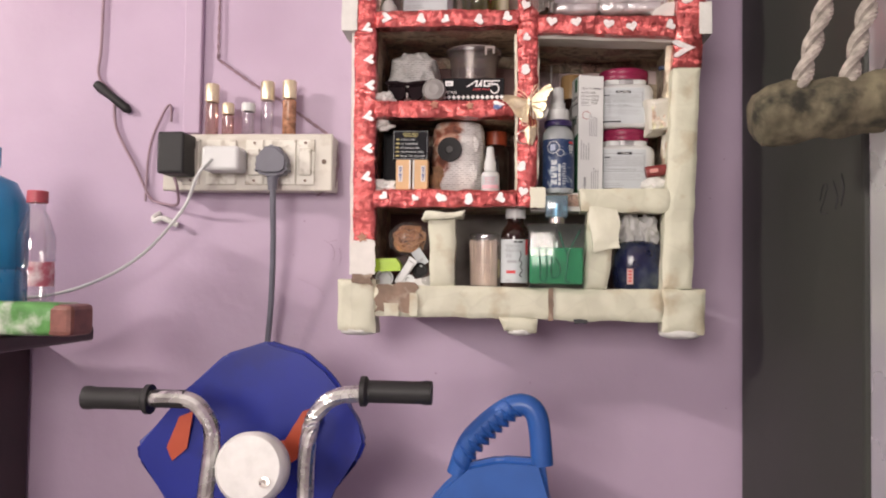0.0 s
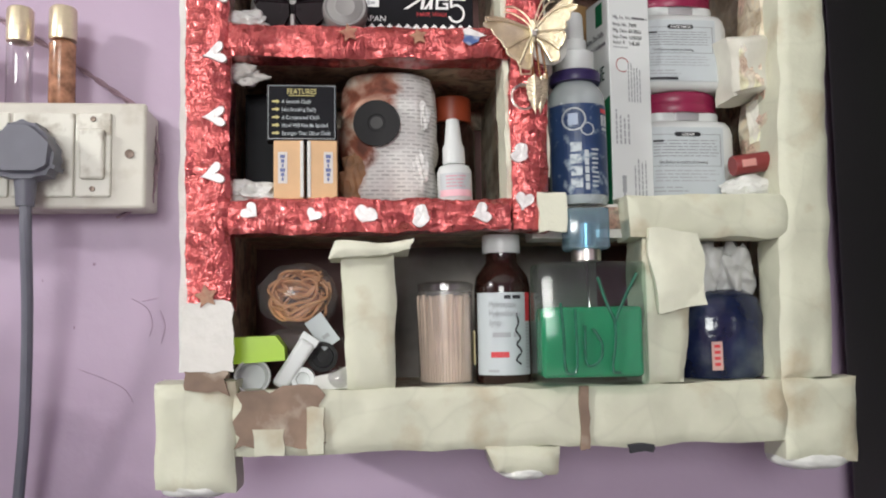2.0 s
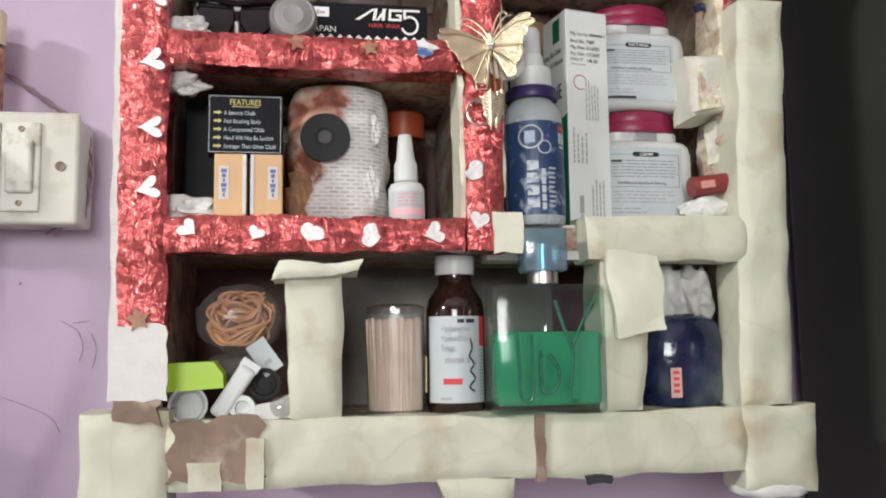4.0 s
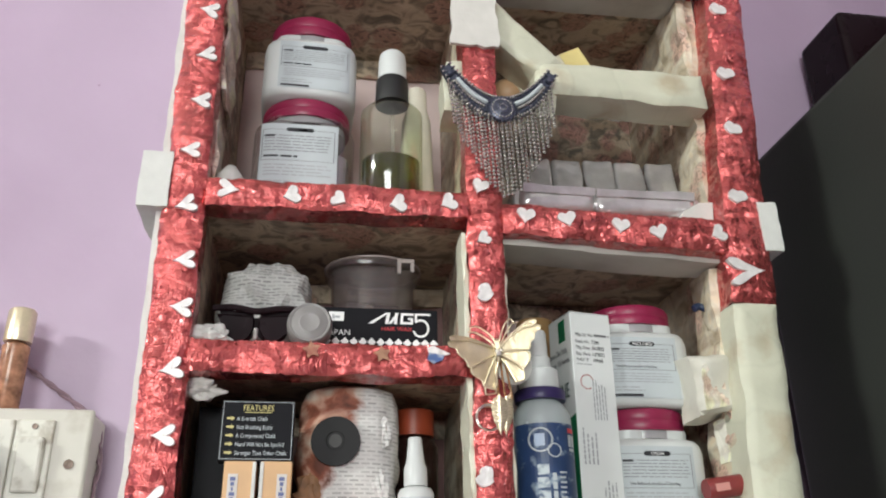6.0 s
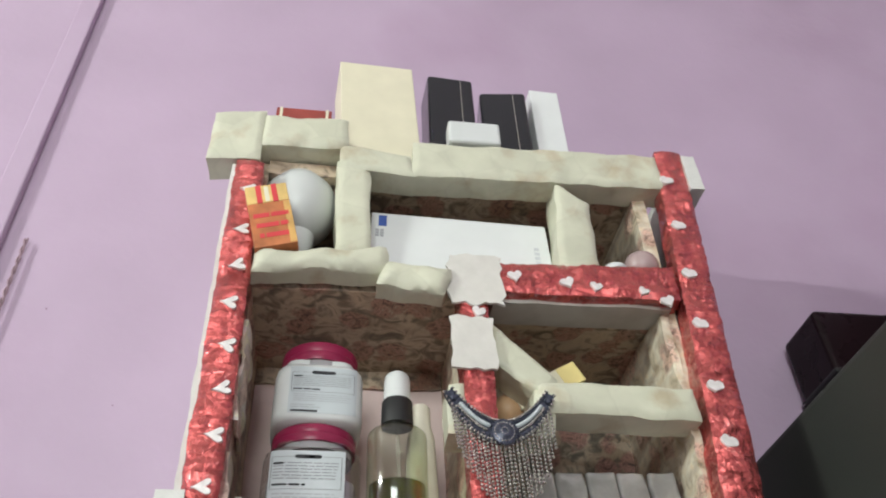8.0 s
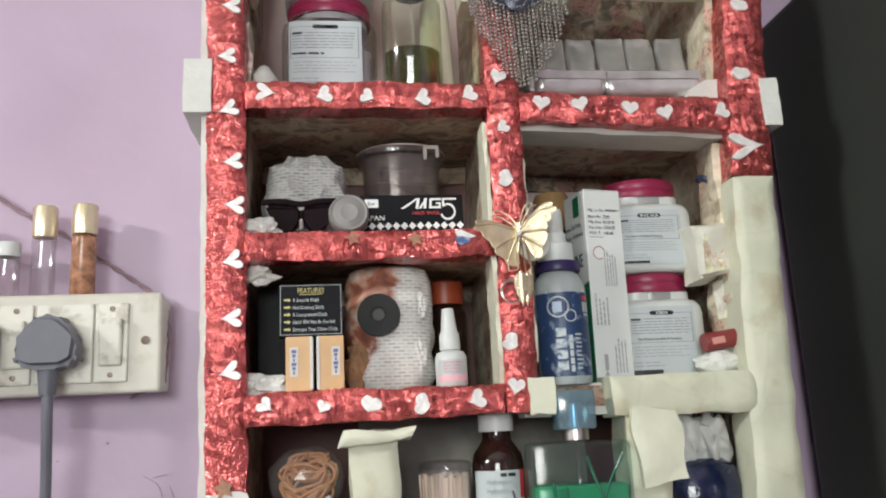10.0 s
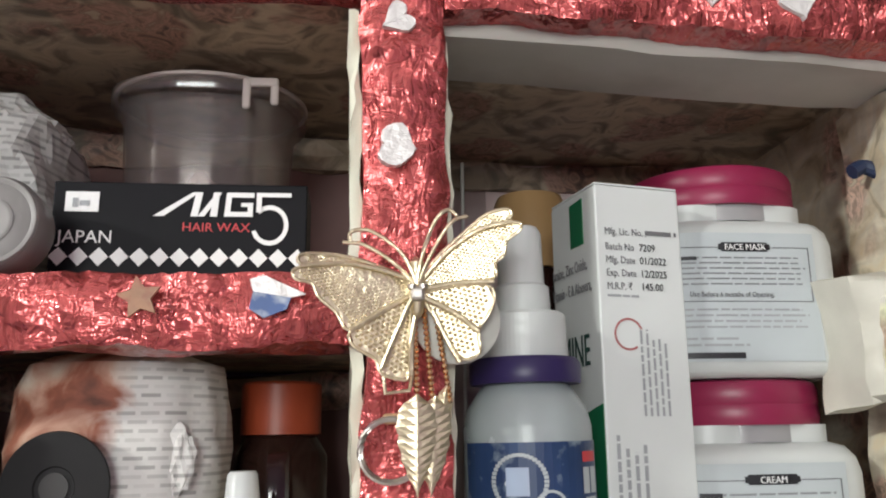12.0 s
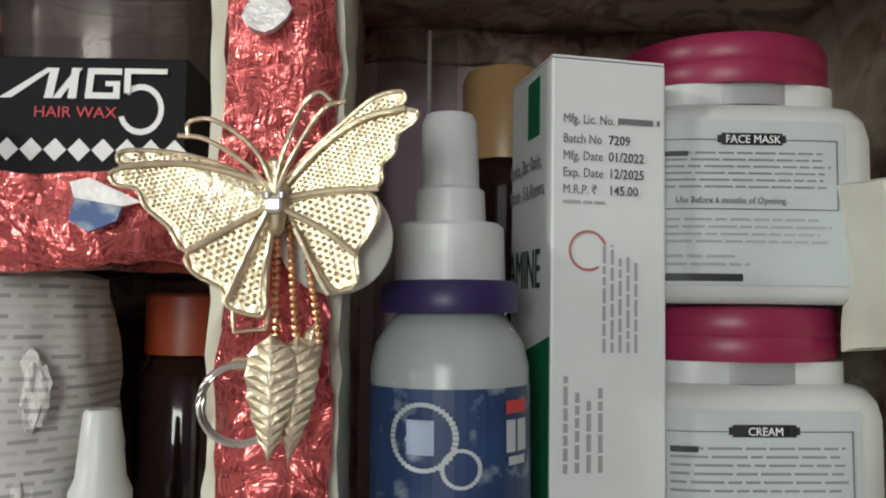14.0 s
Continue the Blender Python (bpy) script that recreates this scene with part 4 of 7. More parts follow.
def face_jar(at, w, h, lid_h, label, clear, rz=0, title="", swing=0.0, note=""):
    t = thing("cosmetic_jar", label, "jar", at, rz, group="jars with magenta lids")
    r = w / 2
    part("jar_body", lathe([(0, 0), (r * 0.90, 0), (r * 0.97, 0.002), (r, 0.006), (r, h - 0.010), (r * 0.97, h - 0.005), (r * 0.90, h - 0.0015), (r * 0.78, h), (r * 0.78, h + 0.006)], 48, power=5), CLEAR if clear else WHITE, t, "clear plastic" if clear else "", True)
    if clear:
        part("cream_fill", lathe([(0, 0.003), (r * 0.88, 0.003), (r * 0.90, h * 0.62), (0, h * 0.62)], 36, power=5), mat("grey_gel", (0.36, 0.33, 0.34), 0.3, spread=0.1), t)
    part("neck", lathe([(0, h), (r * 0.82, h), (r * 0.82, h + 0.0062), (0, h + 0.0062)], 40), bpy.data.materials["frosted_neck"] if "frosted_neck" in bpy.data.materials else mat("frosted_neck", (0.34, 0.33, 0.34), 0.2, spread=0.08), t, "frosted grey neck", True)
    lid = lathe([(0, 0), (r * 0.88, 0), (r * 0.895, 0.002), (r * 0.895, lid_h * 0.4), (r * 0.885, lid_h * 0.45), (r * 0.895, lid_h * 0.5), (r * 0.895, lid_h - 0.003), (r * 0.87, lid_h - 0.0008), (r * 0.82, lid_h), (0, lid_h)], 48, (0, 0, h + 0.006))
    part("lid", lid, MAGENTA, t, "magenta screw lid", True)
    top = h - 0.0065
    lab = part("label", curved_patch(r * 1.006, -128 + swing, -52 + swing, 0.005, top, 5, 26), LABELW, t, "white printed label")
    k = r * 1.012
    m = -90 + swing
    part("title_plate", join(curved_patch(k * 1.001, m - 13, m + 13, top - 0.0068, top - 0.0035, 5), curved_patch(k * 1.001, m - 14.5, m + 14.5, top - 0.0062, top - 0.0041, 5)), BLACKINK, lab)
    mid = k * (abs(math.cos(math.radians(m))) ** 5 + abs(math.sin(math.radians(m))) ** 5) ** (-1 / 5)
    cx, cy = mid * math.cos(math.radians(m)), mid * math.sin(math.radians(m))
    if title:
        letters(title, 0.0031, (cx, cy - 0.0004, top - 0.0063), WHITEINK, lab, align="CENTER", stretch=0.95)
    f1, f0 = top - 0.0052, top - 0.0052 - 0.43 * (top - 0.005)
    step = (f1 - f0) / 8
    print_round(lab, k, m - 34, m + 33, f0 + 2.2 * step, f1 - 1.2 * step, 6, mat_small, 0.30, 5, seed=int(h * 1e4), ragged=0.06)
    part("bold_word", curved_patch(k * 1.001, m - 34, m - 25, f1 - 1.95 * step, f1 - 1.4 * step, 5), BLACKINK, lab)
    if note:
        letters(note, step * 1.05, (cx - r * 0.60, cy - 0.0003, f0 + 0.7 * step), CARTONINK, lab, stretch=0.88)
    else:
        print_round(lab, k, m - 34, m - 2, f0 + 0.6 * step, f0 + 1.6 * step, 1, BLACKINK, 0.5, 5, seed=3, ragged=0)
    print_round(lab, k, m - 33, m + 33, f0 - 4.0 * step, f0 - 0.7 * step, 4, GREYINK, 0.32, 5, seed=7, ragged=0.2)
    print_round(lab, k, m - 35, m - 2, f0 - 6.6 * step, f0 - 4.8 * step, 2, GREYINK, 0.34, 5, seed=9, ragged=0.4)
    part("footer_plate", curved_patch(k * 1.001, m - 35, m - 5, max(0.006, f0 - 8.6 * step), f0 - 7.2 * step, 5), BLACKINK, lab)
    for a_ in (m - 36, m + 34.4):
        part("label_rule", curved_patch(k, a_, a_ + 0.6, f0, f1, 5), CARTONINK, lab)
    for z0, z1, e0, e1 in ((f0, f0 + 0.0003, m - 36, m + 35), (f1 - 0.0003, f1, m - 36, m - 14.6), (f1 - 0.0003, f1, m + 14.6, m + 35)):
        part("label_rule", curved_patch(k, e0, e1, z0, z1, 5, 20), CARTONINK, lab)
    return t


face_jar((0.1295, 1.1770, 1.304), 0.073, 0.065, 0.0155, "white square face cream jar with magenta lid on shelf", False, 1, "CREAM", -5, "Use Before 6 months of Opening.")
face_jar((0.1290, 1.1770, 1.3910), 0.0715, 0.0565, 0.0150, "white square face mask jar stacked on another", False, 0, "FACE MASK", -6, "Use Before 6 months of Opening.")
face_jar((-0.1255, 1.172, 1.5305), 0.077, 0.0730, 0.0150, "clear square gel jar with white label, on shelf", True, 0, "", -4)
face_jar((-0.1250, 1.171, 1.6250), 0.074, 0.0545, 0.0175, "white square scrub jar stacked on a clear jar", False, 2, "", 4)


# ---- spray bottle ----
sb = thing("spray_bottle", "blue-labelled lens cleaner spray bottle with white nozzle", "bottle", (0.0432, 1.1275, 1.304), 8, -0.5)
sb.scale = (1.03, 1.03, 0.975)
part("bottle_body", lathe([(0, 0), (0.0175, 0), (0.019, 0.003), (0.019, 0.073), (0.0178, 0.0785), (0.0138, 0.0848), (0.0115, 0.087), (0, 0.087)], 40), mat("pale_grey_liquid_plastic", (0.50, 0.55, 0.56), 0.25, spread=0.04, trans=0.25), sb, "cloudy translucent plastic", True)
sbl = part("label", curved_patch(0.0193, -175, -5, 0.006, 0.0685, n=24), NAVY, sb, "scuffed navy label")
part("collar", lathe([(0, 0.086), (0.0165, 0.086), (0.0168, 0.087), (0.0168, 0.0925), (0.0155, 0.094), (0, 0.094)], 36), PURPLE, sb, "purple collar", True)
ribs = lathe([(0, 0.094), (0.0134, 0.094), (0.0131, 0.1075), (0.012, 0.1085), (0, 0.1085)], 60)
for v in ribs.verts:
    a = math.atan2(v.co.y, v.co.x)
    k = 1 + 0.022 * math.sin(a * 30)
    v.co.x, v.co.y = v.co.x * k, v.co.y * k
part("ribbed_cap", ribs, WHITE, sb)
part("nozzle", lathe([(0, 0.1085), (0.0088, 0.1085), (0.0085, 0.117), (0.0072, 0.118), (0.0068, 0.135), (0.0058, 0.137), (0, 0.137)], 28), WHITE, sb, "", True)
k = 0.0196
part("logo_disc", join(*[curved_patch(k, -130 + 0, -129, 0.0565, 0.0575)] + [curved_patch(k, math.degrees(0.0075 * math.cos(a) / k) - 120, math.degrees(0.0075 * math.cos(a) / k) - 116, 0.0575 + 0.0075 * math.sin(a) - 0.0005, 0.0575 + 0.0075 * math.sin(a) + 0.0005, n=2) for a in [i * math.tau / 40 for i in range(40)]]), LABELW, sbl)
part("logo_disc", join(*[curved_patch(k, math.degrees(0.0042 * math.cos(a) / k) - 94, math.degrees(0.0042 * math.cos(a) / k) - 91, 0.0505 + 0.0042 * math.sin(a) - 0.0004, 0.0505 + 0.0042 * math.sin(a) + 0.0004, n=2) for a in [i * math.tau / 30 for i in range(30)]]), LABELW, sbl)
part("logo_core", curved_patch(k, -129, -110, 0.0535, 0.0615), mat("faded_blue", (0.35, 0.42, 0.55), 0.4), sbl)
WORNPRINT = mat("worn_white_print", (0.44, 0.49, 0.52), 0.45, spread=0.1, second=(0.04, 0.07, 0.15), sscale=190, samount=0.45)
# the maker's name stands on end as blocks
for i in range(4):
    part("name_block", curved_patch(k, -127 + i % 2, -105, 0.0105 + i * 0.0082, 0.0170 + i * 0.0082), WORNPRINT, sbl)
part("name_block", join(*[curved_patch(k, -100, -92, 0.009 + i * 0.0056, 0.0136 + i * 0.0056) for i in range(5)]), LABELW, sbl)
part("corner_mark", curved_patch(k, -60, -38, 0.0625, 0.0655), REDINK, sbl)
part("corner_mark", join(curved_patch(k, -60, -51, 0.0535, 0.061), curved_patch(k, -49, -38, 0.0535, 0.061), curved_patch(k, -58, -40, 0.0505, 0.0525)), LABELW, sbl)
print_round(sbl, k, -86, -70, 0.010, 0.038, 9, LABELW, 0.4)


# ---- lotion carton ----
ct = thing("lotion_carton", "white and green lotion carton with batch print, standing", "box", (0.0798, 1.1487, 1.304), 11, 0.4)
ctb = part("carton_body", rbox(0.0318, 0.034, 0.150, (0, 0, 0), 0.0006), CARTONW, ct)
part("top_flap", rbox(0.0313, 0.0335, 0.0006, (0, 0, 0.1502), 0), CARTONW, ct)
part("green_panel", prism(((-0.0165, 0.0), (0.0165, 0.0), (0.0165, 0.078), (-0.0165, 0.070)), 0.0003, (-0.0162, 0, 0), (0, 0, -90)), GREEN, ctb, "dark green printed side")
part("green_patch", prism(((-0.0015, 0.1315), (0.008, 0.1315), (0.008, 0.1475), (-0.0015, 0.1470)), 0.0003, (-0.0162, 0, 0), (0, 0, -90)), GREEN, ctb)
side = (90, 0, -90)
letters("lamine, Zinc Oxide,", 0.0056, (-0.0165, 0.0160, 0.1225), CARTONINK, ctb, side, stretch=0.60)
letters("Vitamin - E & Aloevera,", 0.0056, (-0.0165, 0.0165, 0.1150), CARTONINK, ctb, side, stretch=0.56)
letters("AMINE", 0.0150, (-0.0165, 0.0165, 0.0905), mat("green_black_ink", (0.02, 0.06, 0.05), 0.5), ctb, side, stretch=0.60)
yf = -0.0173
for tx, vl, zz in (("Mfg. Lic. No. :", "", 0.1330), ("Batch No", "7209", 0.1278), ("Mfg. Date", "01/2022", 0.1234), ("Exp. Date", "12/2025", 0.1190), ("M.R.P. ₹", "145.00", 0.1146)):
    letters(tx, 0.0034, (-0.0130, yf, zz), CARTONINK, ctb, stretch=0.82)
    if vl:
        letters(vl, 0.0035, (-0.0005, yf - 0.0001, zz), BLACKINK, ctb, stretch=0.88)
bars_of_print(ctb, 0.0022, 0.0145, 0.1328, 0.1356, 1, yf, CARTONINK, 0.6)
bars_of_print(ctb, -0.0130, -0.001, 0.1118, 0.1132, 1, yf, GREYINK, 0.6)
ring = bmesh.new()
for i in range(26):
    a0, a1 = math.radians(20 + i * 11), math.radians(20 + (i + 1) * 11)
    ring.faces.new([ring.verts.new((-0.006 + r * math.cos(a), yf, 0.1000 + r * math.sin(a))) for r, a in ((0.0046, a0), (0.0053, a0), (0.0053, a1), (0.0046, a1))])
part("round_emblem", ring, mat("red_grey_ink", (0.45, 0.16, 0.16), 0.5), ctb)


def upright_print(x0, x1, z0, z1, n, seed):
    """Small print that runs upwards."""
    r = random.Random(seed)
    bm = bmesh.new()
    st = (x1 - x0) / n
    for i in range(n):
        z, top = z0, z1 - r.random() * 0.3 * (z1 - z0)
        while z < top:
            w = min(r.uniform(0.002, 0.005), top - z)
            xa, xb = x0 + i * st, x0 + i * st + st * 0.4
            bm.faces.new([bm.verts.new(p) for p in ((xa, yf, z), (xb, yf, z), (xb, yf, z + w), (xa, yf, z + w))])
            z += w + 0.0007
    part("small_print", bm, GREYINK, ctb)


upright_print(-0.002, 0.009, 0.074, 0.104, 5, 3)
upright_print(-0.0125, 0.0, 0.044, 0.070, 4, 4)
upright_print(0.001, 0.012, 0.008, 0.034, 4, 5)
part("maker_mark", join(rbox(0.003, 0.0002, 0.012, (-0.007, yf, 0.010), 0), prism(((-0.009, 0.006), (-0.005, 0.006), (-0.007, 0.0105)), 0.0002, (0, yf, 0))), GREYINK, ctb)

# ---- brown bottle with tan cap at the back ----
bb = thing("small_bottle", "brown bottle with tan cap behind the spray", "bottle", (0.0650, 1.212, 1.306))
bb.scale = (1, 1, 1.12)
part("bottle_body", lathe([(0, 0), (0.016, 0), (0.017, 0.003), (0.017, 0.11), (0.012, 0.12), (0, 0.12)], 24), AMBER, bb, "", True)
part("cap", lathe([(0, 0.12), (0.0155, 0.12), (0.0155, 0.146), (0.014, 0.149), (0, 0.149)], 24), mat("tan_cap", (0.36, 0.22, 0.10), 0.3), bb, "", True)
# clear sleeve in the corner
sl = thing("plastic_sleeve", "clear stiff plastic sleeve leaning at the back", "sleeve", (0.036, 1.225, 1.306))
part("film", rbox(0.03, 0.0012, 0.186, (-0.003, 0, 0), 0.0004, 1), CLEAR, sl)
part("edge_bead", tube([(0.0, -0.001, 0.0), (0.001, -0.001, 0.09), (0.0015, -0.001, 0.187)], 0.0008, 6), FOAM, sl)
pk = thing("plastic_disc", "thin round white disc pinned behind a butterfly clip", "disc", (0.0172, 1.0962, 1.4035))
part("disc_body", lathe([(0, 0), (0.0115, 0), (0.0120, 0.0006), (0.0120, 0.0020), (0.0112, 0.0026), (0, 0.0027)], 36, turn=(90, 0, 0)), mat("cream_white_plastic", (0.60, 0.60, 0.55), 0.4, spread=0.04), pk, "", True)
# lipstick tube and torn paper beside the jars
lp = thing("lipstick_tube", "brick-red lipstick tube lying on torn paper", "lipstick", (0.150, 1.122, 1.331), 0, -8)
part("tube_body", lathe([(0, 0), (0.0066, 0), (0.007, 0.001), (0.007, 0.033), (0.0066, 0.034), (0, 0.034)], 20, turn=(0, 90, 0)), LIPRED, lp, "", True)
part("print_mark", rbox(0.010, 0.0003, 0.005, (0.009, -0.0071, -0.0025), 0), mat("pale_print", (0.55, 0.25, 0.22), 0.5), lp)


def crumple(name, label, category, at, radius, squash, material, seed, freq=60, amp=0.25, sub=4):
    t = thing(name, label, category, at)
    bm = bmesh.new()
    bmesh.ops.create_icosphere(bm, subdivisions=sub, radius=1)
    rr = random.Random(seed)
    for v in bm.verts:
        p = v.co.copy()
        d = 1 + amp * noise.noise(p * 1.9 + Vector((seed, 0, 0))) + amp * 0.5 * abs(noise.noise(p * 5 + Vector((0, seed, 0))))
        v.co = Vector((p.x * squash[0], p.y * squash[1], p.z * squash[2])) * radius * d
    part("crumpled_sheet", bm, material, t)
    return t


crumple("crumpled_paper", "torn white paper crumpled under a lipstick tube", "paper", (0.163, 1.128, 1.316), 0.017, (1.1, 0.8, 0.55), FOAM, 3)
fp = thing("folded_packet", "folded white packet with floral print beside jars", "packet", (0.1690, 1.132, 1.380), 6, -5)
bm = quad_bar(((-0.0155, 0.0), (0.014, 0.002), (0.0145, 0.046), (-0.014, 0.043)), -0.012, 0.016, 0.003, 0.0003, 0.004, 0.003, 61, 1.0, 0.006)
part("packet_body", bm, mat("cream_white_packet", (0.58, 0.56, 0.49), 0.5, spread=0.08, scale=50, bump=0.3, bscale=80), fp, "", True)
part("floral_panel", quad_bar(((-0.013, 0.004), (0.003, 0.006), (0.004, 0.038), (-0.012, 0.036)), -0.0150, -0.012, 0.004, 0.0003, 0.002, 0, 62), FAINT, fp, "floral print", True)
part("torn_edge", quad_bar(((0.004, -0.03), (0.016, -0.028), (0.017, 0.002), (0.006, 0.0)), -0.004, 0.012, 0.004, 0.0005, 0.002, 0, 63), FAINT, fp, "", True)
tx = thing("blue_clip", "dark blue plastic hook in a shelf corner", "clip", (0.1745, 1.140, 1.4600))
part("hook", tube([(-0.006, 0, 0.004), (-0.001, 0, 0.006), (0.005, -0.002, 0.001), (0.006, -0.002, -0.010)], 0.0028, 10), mat("dark_navy_plastic", (0.02, 0.03, 0.07), 0.4), tx)

# ---- row with the hair wax box ----
mg = thing("hair_wax_box", "black hair wax carton with white zigzag diamonds", "box", (-0.0655, 1.1455, 1.4168))
mgb = part("carton_body", rbox(0.079, 0.0235, 0.0362, (0, 0, 0), 0.0005), BLACKCARD, mg)
yw = -0.0120
bold = [((-0.002, 0.0225), (0.009, 0.0305), (0.0108, 0.0305), (0.0009, 0.0225)), ((0.0085, 0.0225), (0.0098, 0.0305), (0.0118, 0.0305), (0.0105, 0.0225)),
        ((0.0105, 0.0225), (0.0158, 0.0305), (0.0172, 0.0305), (0.0124, 0.0225)), ((0.0140, 0.0225), (0.0148, 0.0305), (0.0166, 0.0305), (0.0160, 0.0225)),
        ((0.018, 0.0225), (0.0186, 0.0305), (0.0202, 0.0305), (0.0196, 0.0225)), ((0.0196, 0.0289), (0.0265, 0.0289), (0.0265, 0.0305), (0.0196, 0.0305)), ((0.0193, 0.0225), (0.0262, 0.0225), (0.0262, 0.0241), (0.0193, 0.0241)),
        ((0.0228, 0.0258), (0.0262, 0.0258), (0.0262, 0.0271), (0.0228, 0.0271)), ((0.0247, 0.0225), (0.0262, 0.0225), (0.0262, 0.0271), (0.0247, 0.0271)), ((0.0272, 0.0240), (0.0272, 0.0305), (0.0287, 0.0305), (0.0287, 0.0240)), ((0.0287, 0.0291), (0.0372, 0.0291), (0.0372, 0.0305), (0.0287, 0.0305))]
part("logo_shape", join(*[prism([(-0.0087 + (x + 0.002) * 1.10, z + 0.0027) for x, z in o], 0.0002, (0, yw - 0.00006 * q, 0)) for q, o in enumerate(bold)]), WHITEINK, mgb)
arc = bmesh.new()
for i in range(16):
    a0, a1 = math.radians(135 - i * 18.5), math.radians(135 - (i + 1) * 18.5)
    arc.faces.new([arc.verts.new((0.0277 + r * math.cos(a), yw, 0.0226 + r * 1.12 * math.sin(a))) for r, a in ((0.0046, a0), (0.0060, a0), (0.0060, a1), (0.0046, a1))])
part("logo_shape", arc, WHITEINK, mgb)
letters("HAIR WAX", 0.0041, (0.0003, yw, 0.0203), REDINK, mgb, stretch=1.05)
letters("NET WT. (150 G)", 0.0030, (0.002, yw, 0.0030), WHITEINK, mgb, stretch=1.05)
letters("JAPAN", 0.0058, (-0.0372, yw, 0.0162), WHITEINK, mgb, stretch=1.0)
part("logo_plate", rbox(0.0103, 0.0003, 0.0066, (-0.0305, yw, 0.0262), 0.0003, 1), WHITEINK, mgb)
part("plate_mark", join(rbox(0.0016, 0.0002, 0.003, (-0.0325, yw - 0.0003, 0.0276), 0), rbox(0.0030, 0.0002, 0.0016, (-0.0297, yw - 0.0003, 0.0282), 0)), GREYINK, mgb)
for i in range(13):
    x = -0.0365 + i * 0.0061
    part("diamond", prism(((x - 0.0029, 0.0118), (x, 0.0088), (x + 0.0029, 0.0118), (x, 0.0148)), 0.0002, (0, yw, 0)), WHITEINK, mgb)
tub = thing("plastic_tub", "clear plastic tub with snap lid, loosely filled", "tub", (-0.068, 1.1935, 1.4166))
part("tub_body", lathe([(0, 0), (0.025, 0), (0.028, 0.003), (0.0325, 0.076), (0.0345, 0.078), (0.0345, 0.0795), (0.0315, 0.0795), (0.0270, 0.005), (0, 0.003)], 44, squash=(1, 0.95), power=2.6), SMOKE, tub, "", True)
lumps = bmesh.new()
bmesh.ops.create_icosphere(lumps, subdivisions=4, radius=1)
for v in lumps.verts:
    d_ = 1 + 0.35 * noise.noise(v.co * 2.3) + 0.15 * noise.noise(v.co * 6)
    v.co = Vector((v.co.x * 0.020, v.co.y * 0.017, v.co.z * 0.022)) * d_ + Vector((0.0, 0.0, 0.032))
part("contents", lumps, mat("greyish_contents", (0.27, 0.19, 0.17), 0.8, spread=0.35, scale=90), tub)
part("lid", lathe([(0, 0.0800), (0.0345, 0.0800), (0.0368, 0.0805), (0.0372, 0.0820), (0.0372, 0.0855), (0.0360, 0.0865), (0.0335, 0.0868), (0.0325, 0.0850), (0, 0.0850)], 48, squash=(1, 0.95), power=2.6), SMOKE, tub, "clear snap lid", True)
part("lid_rim", tube([(0.0370 * math.cos(i * math.tau / 40), 0.0352 * math.sin(i * math.tau / 40), 0.0862) for i in range(41)], 0.0009, 6, 1), mat("milky_plastic", (0.55, 0.48, 0.46), 0.2, spread=0.1), tub, "", True)
part("snap_tab", join(rbox(0.013, 0.0022, 0.0035, (0.0225, -0.0325, 0.0825), 0.001), rbox(0.0030, 0.0022, 0.012, (0.0175, -0.0330, 0.0735), 0.001), rbox(0.0030, 0.0022, 0.009, (0.0275, -0.0320, 0.0755), 0.001)), bpy.data.materials["milky_plastic"], tub, "milky plastic snap tab")
nb = thing("newspaper_ball", "crumpled newspaper bundle on the shelf", "paper", (-0.1455, 1.175, 1.4165))
bm = bmesh.new()
bmesh.ops.create_icosphere(bm, subdivisions=5, radius=1)
for v in bm.verts:
    p = v.co.copy()
    k_ = (abs(p.x) ** 3.2 + abs(p.y) ** 3.2 + abs(p.z) ** 3.2) ** (-1 / 3.2)
    q = Vector((p.x * 0.0335, p.y * 0.030, p.z * 0.0425)) * k_ * (1 - 0.10 * max(0, p.z))
    fold = abs(noise.noise(q * 45)) * 0.009 + abs(noise.noise(q * 100 + Vector((5, 0, 0)))) * 0.003
    v.co = q * (1 - 0.06 * (p.z > 0.5)) + p * (0.003 - fold) + Vector((0, 0, 0.0415))
part("crumpled_sheet", bm, NEWS, nb, "grey newsprint")
sg = thing("dark_bow_clip", "dark brown translucent bow hair clip", "hair clip", (-0.148, 1.126, 1.4185), 0, 0, 14)
sg.scale = (1.06, 1, 1.42)
for o in ([(-0.0255, 0.0180), (0.0005, 0.0170), (0.0005, 0.0085), (-0.003, 0.0035), (-0.009, 0.0005), (-0.0145, 0.0015), (-0.0185, 0.0075), (-0.0225, 0.0135)], [(-0.0005, 0.0170), (0.0245, 0.0185), (0.0235, 0.0140), (0.0190, 0.0080), (0.0150, 0.0025), (0.0095, 0.0005), (0.0035, 0.0035), (-0.0005, 0.0085)]):
    lobe = prism(o, 0.010, (0, -0.005, 0))
    bmesh.ops.bevel(lobe, geom=lobe.edges[:], offset=0.0026, segments=3, affect="EDGES")
    part("bow_loop", lobe, SHADE, sg, "", True)
part("bow_rim", tube([(-0.0265, -0.004, 0.0185), (-0.013, -0.005, 0.0190), (0, -0.005, 0.0175), (0.013, -0.005, 0.0190), (0.0255, -0.004, 0.0190)], 0.0016, 8, 4), SHADE, sg, "", True)
part("bow_knot", rbox(0.003, 0.003, 0.006, (0.0, -0.0045, 0.004), 0.001), mat("worn_clip_metal", (0.30, 0.28, 0.27), 0.35, 0.6), sg, "small metal hinge")
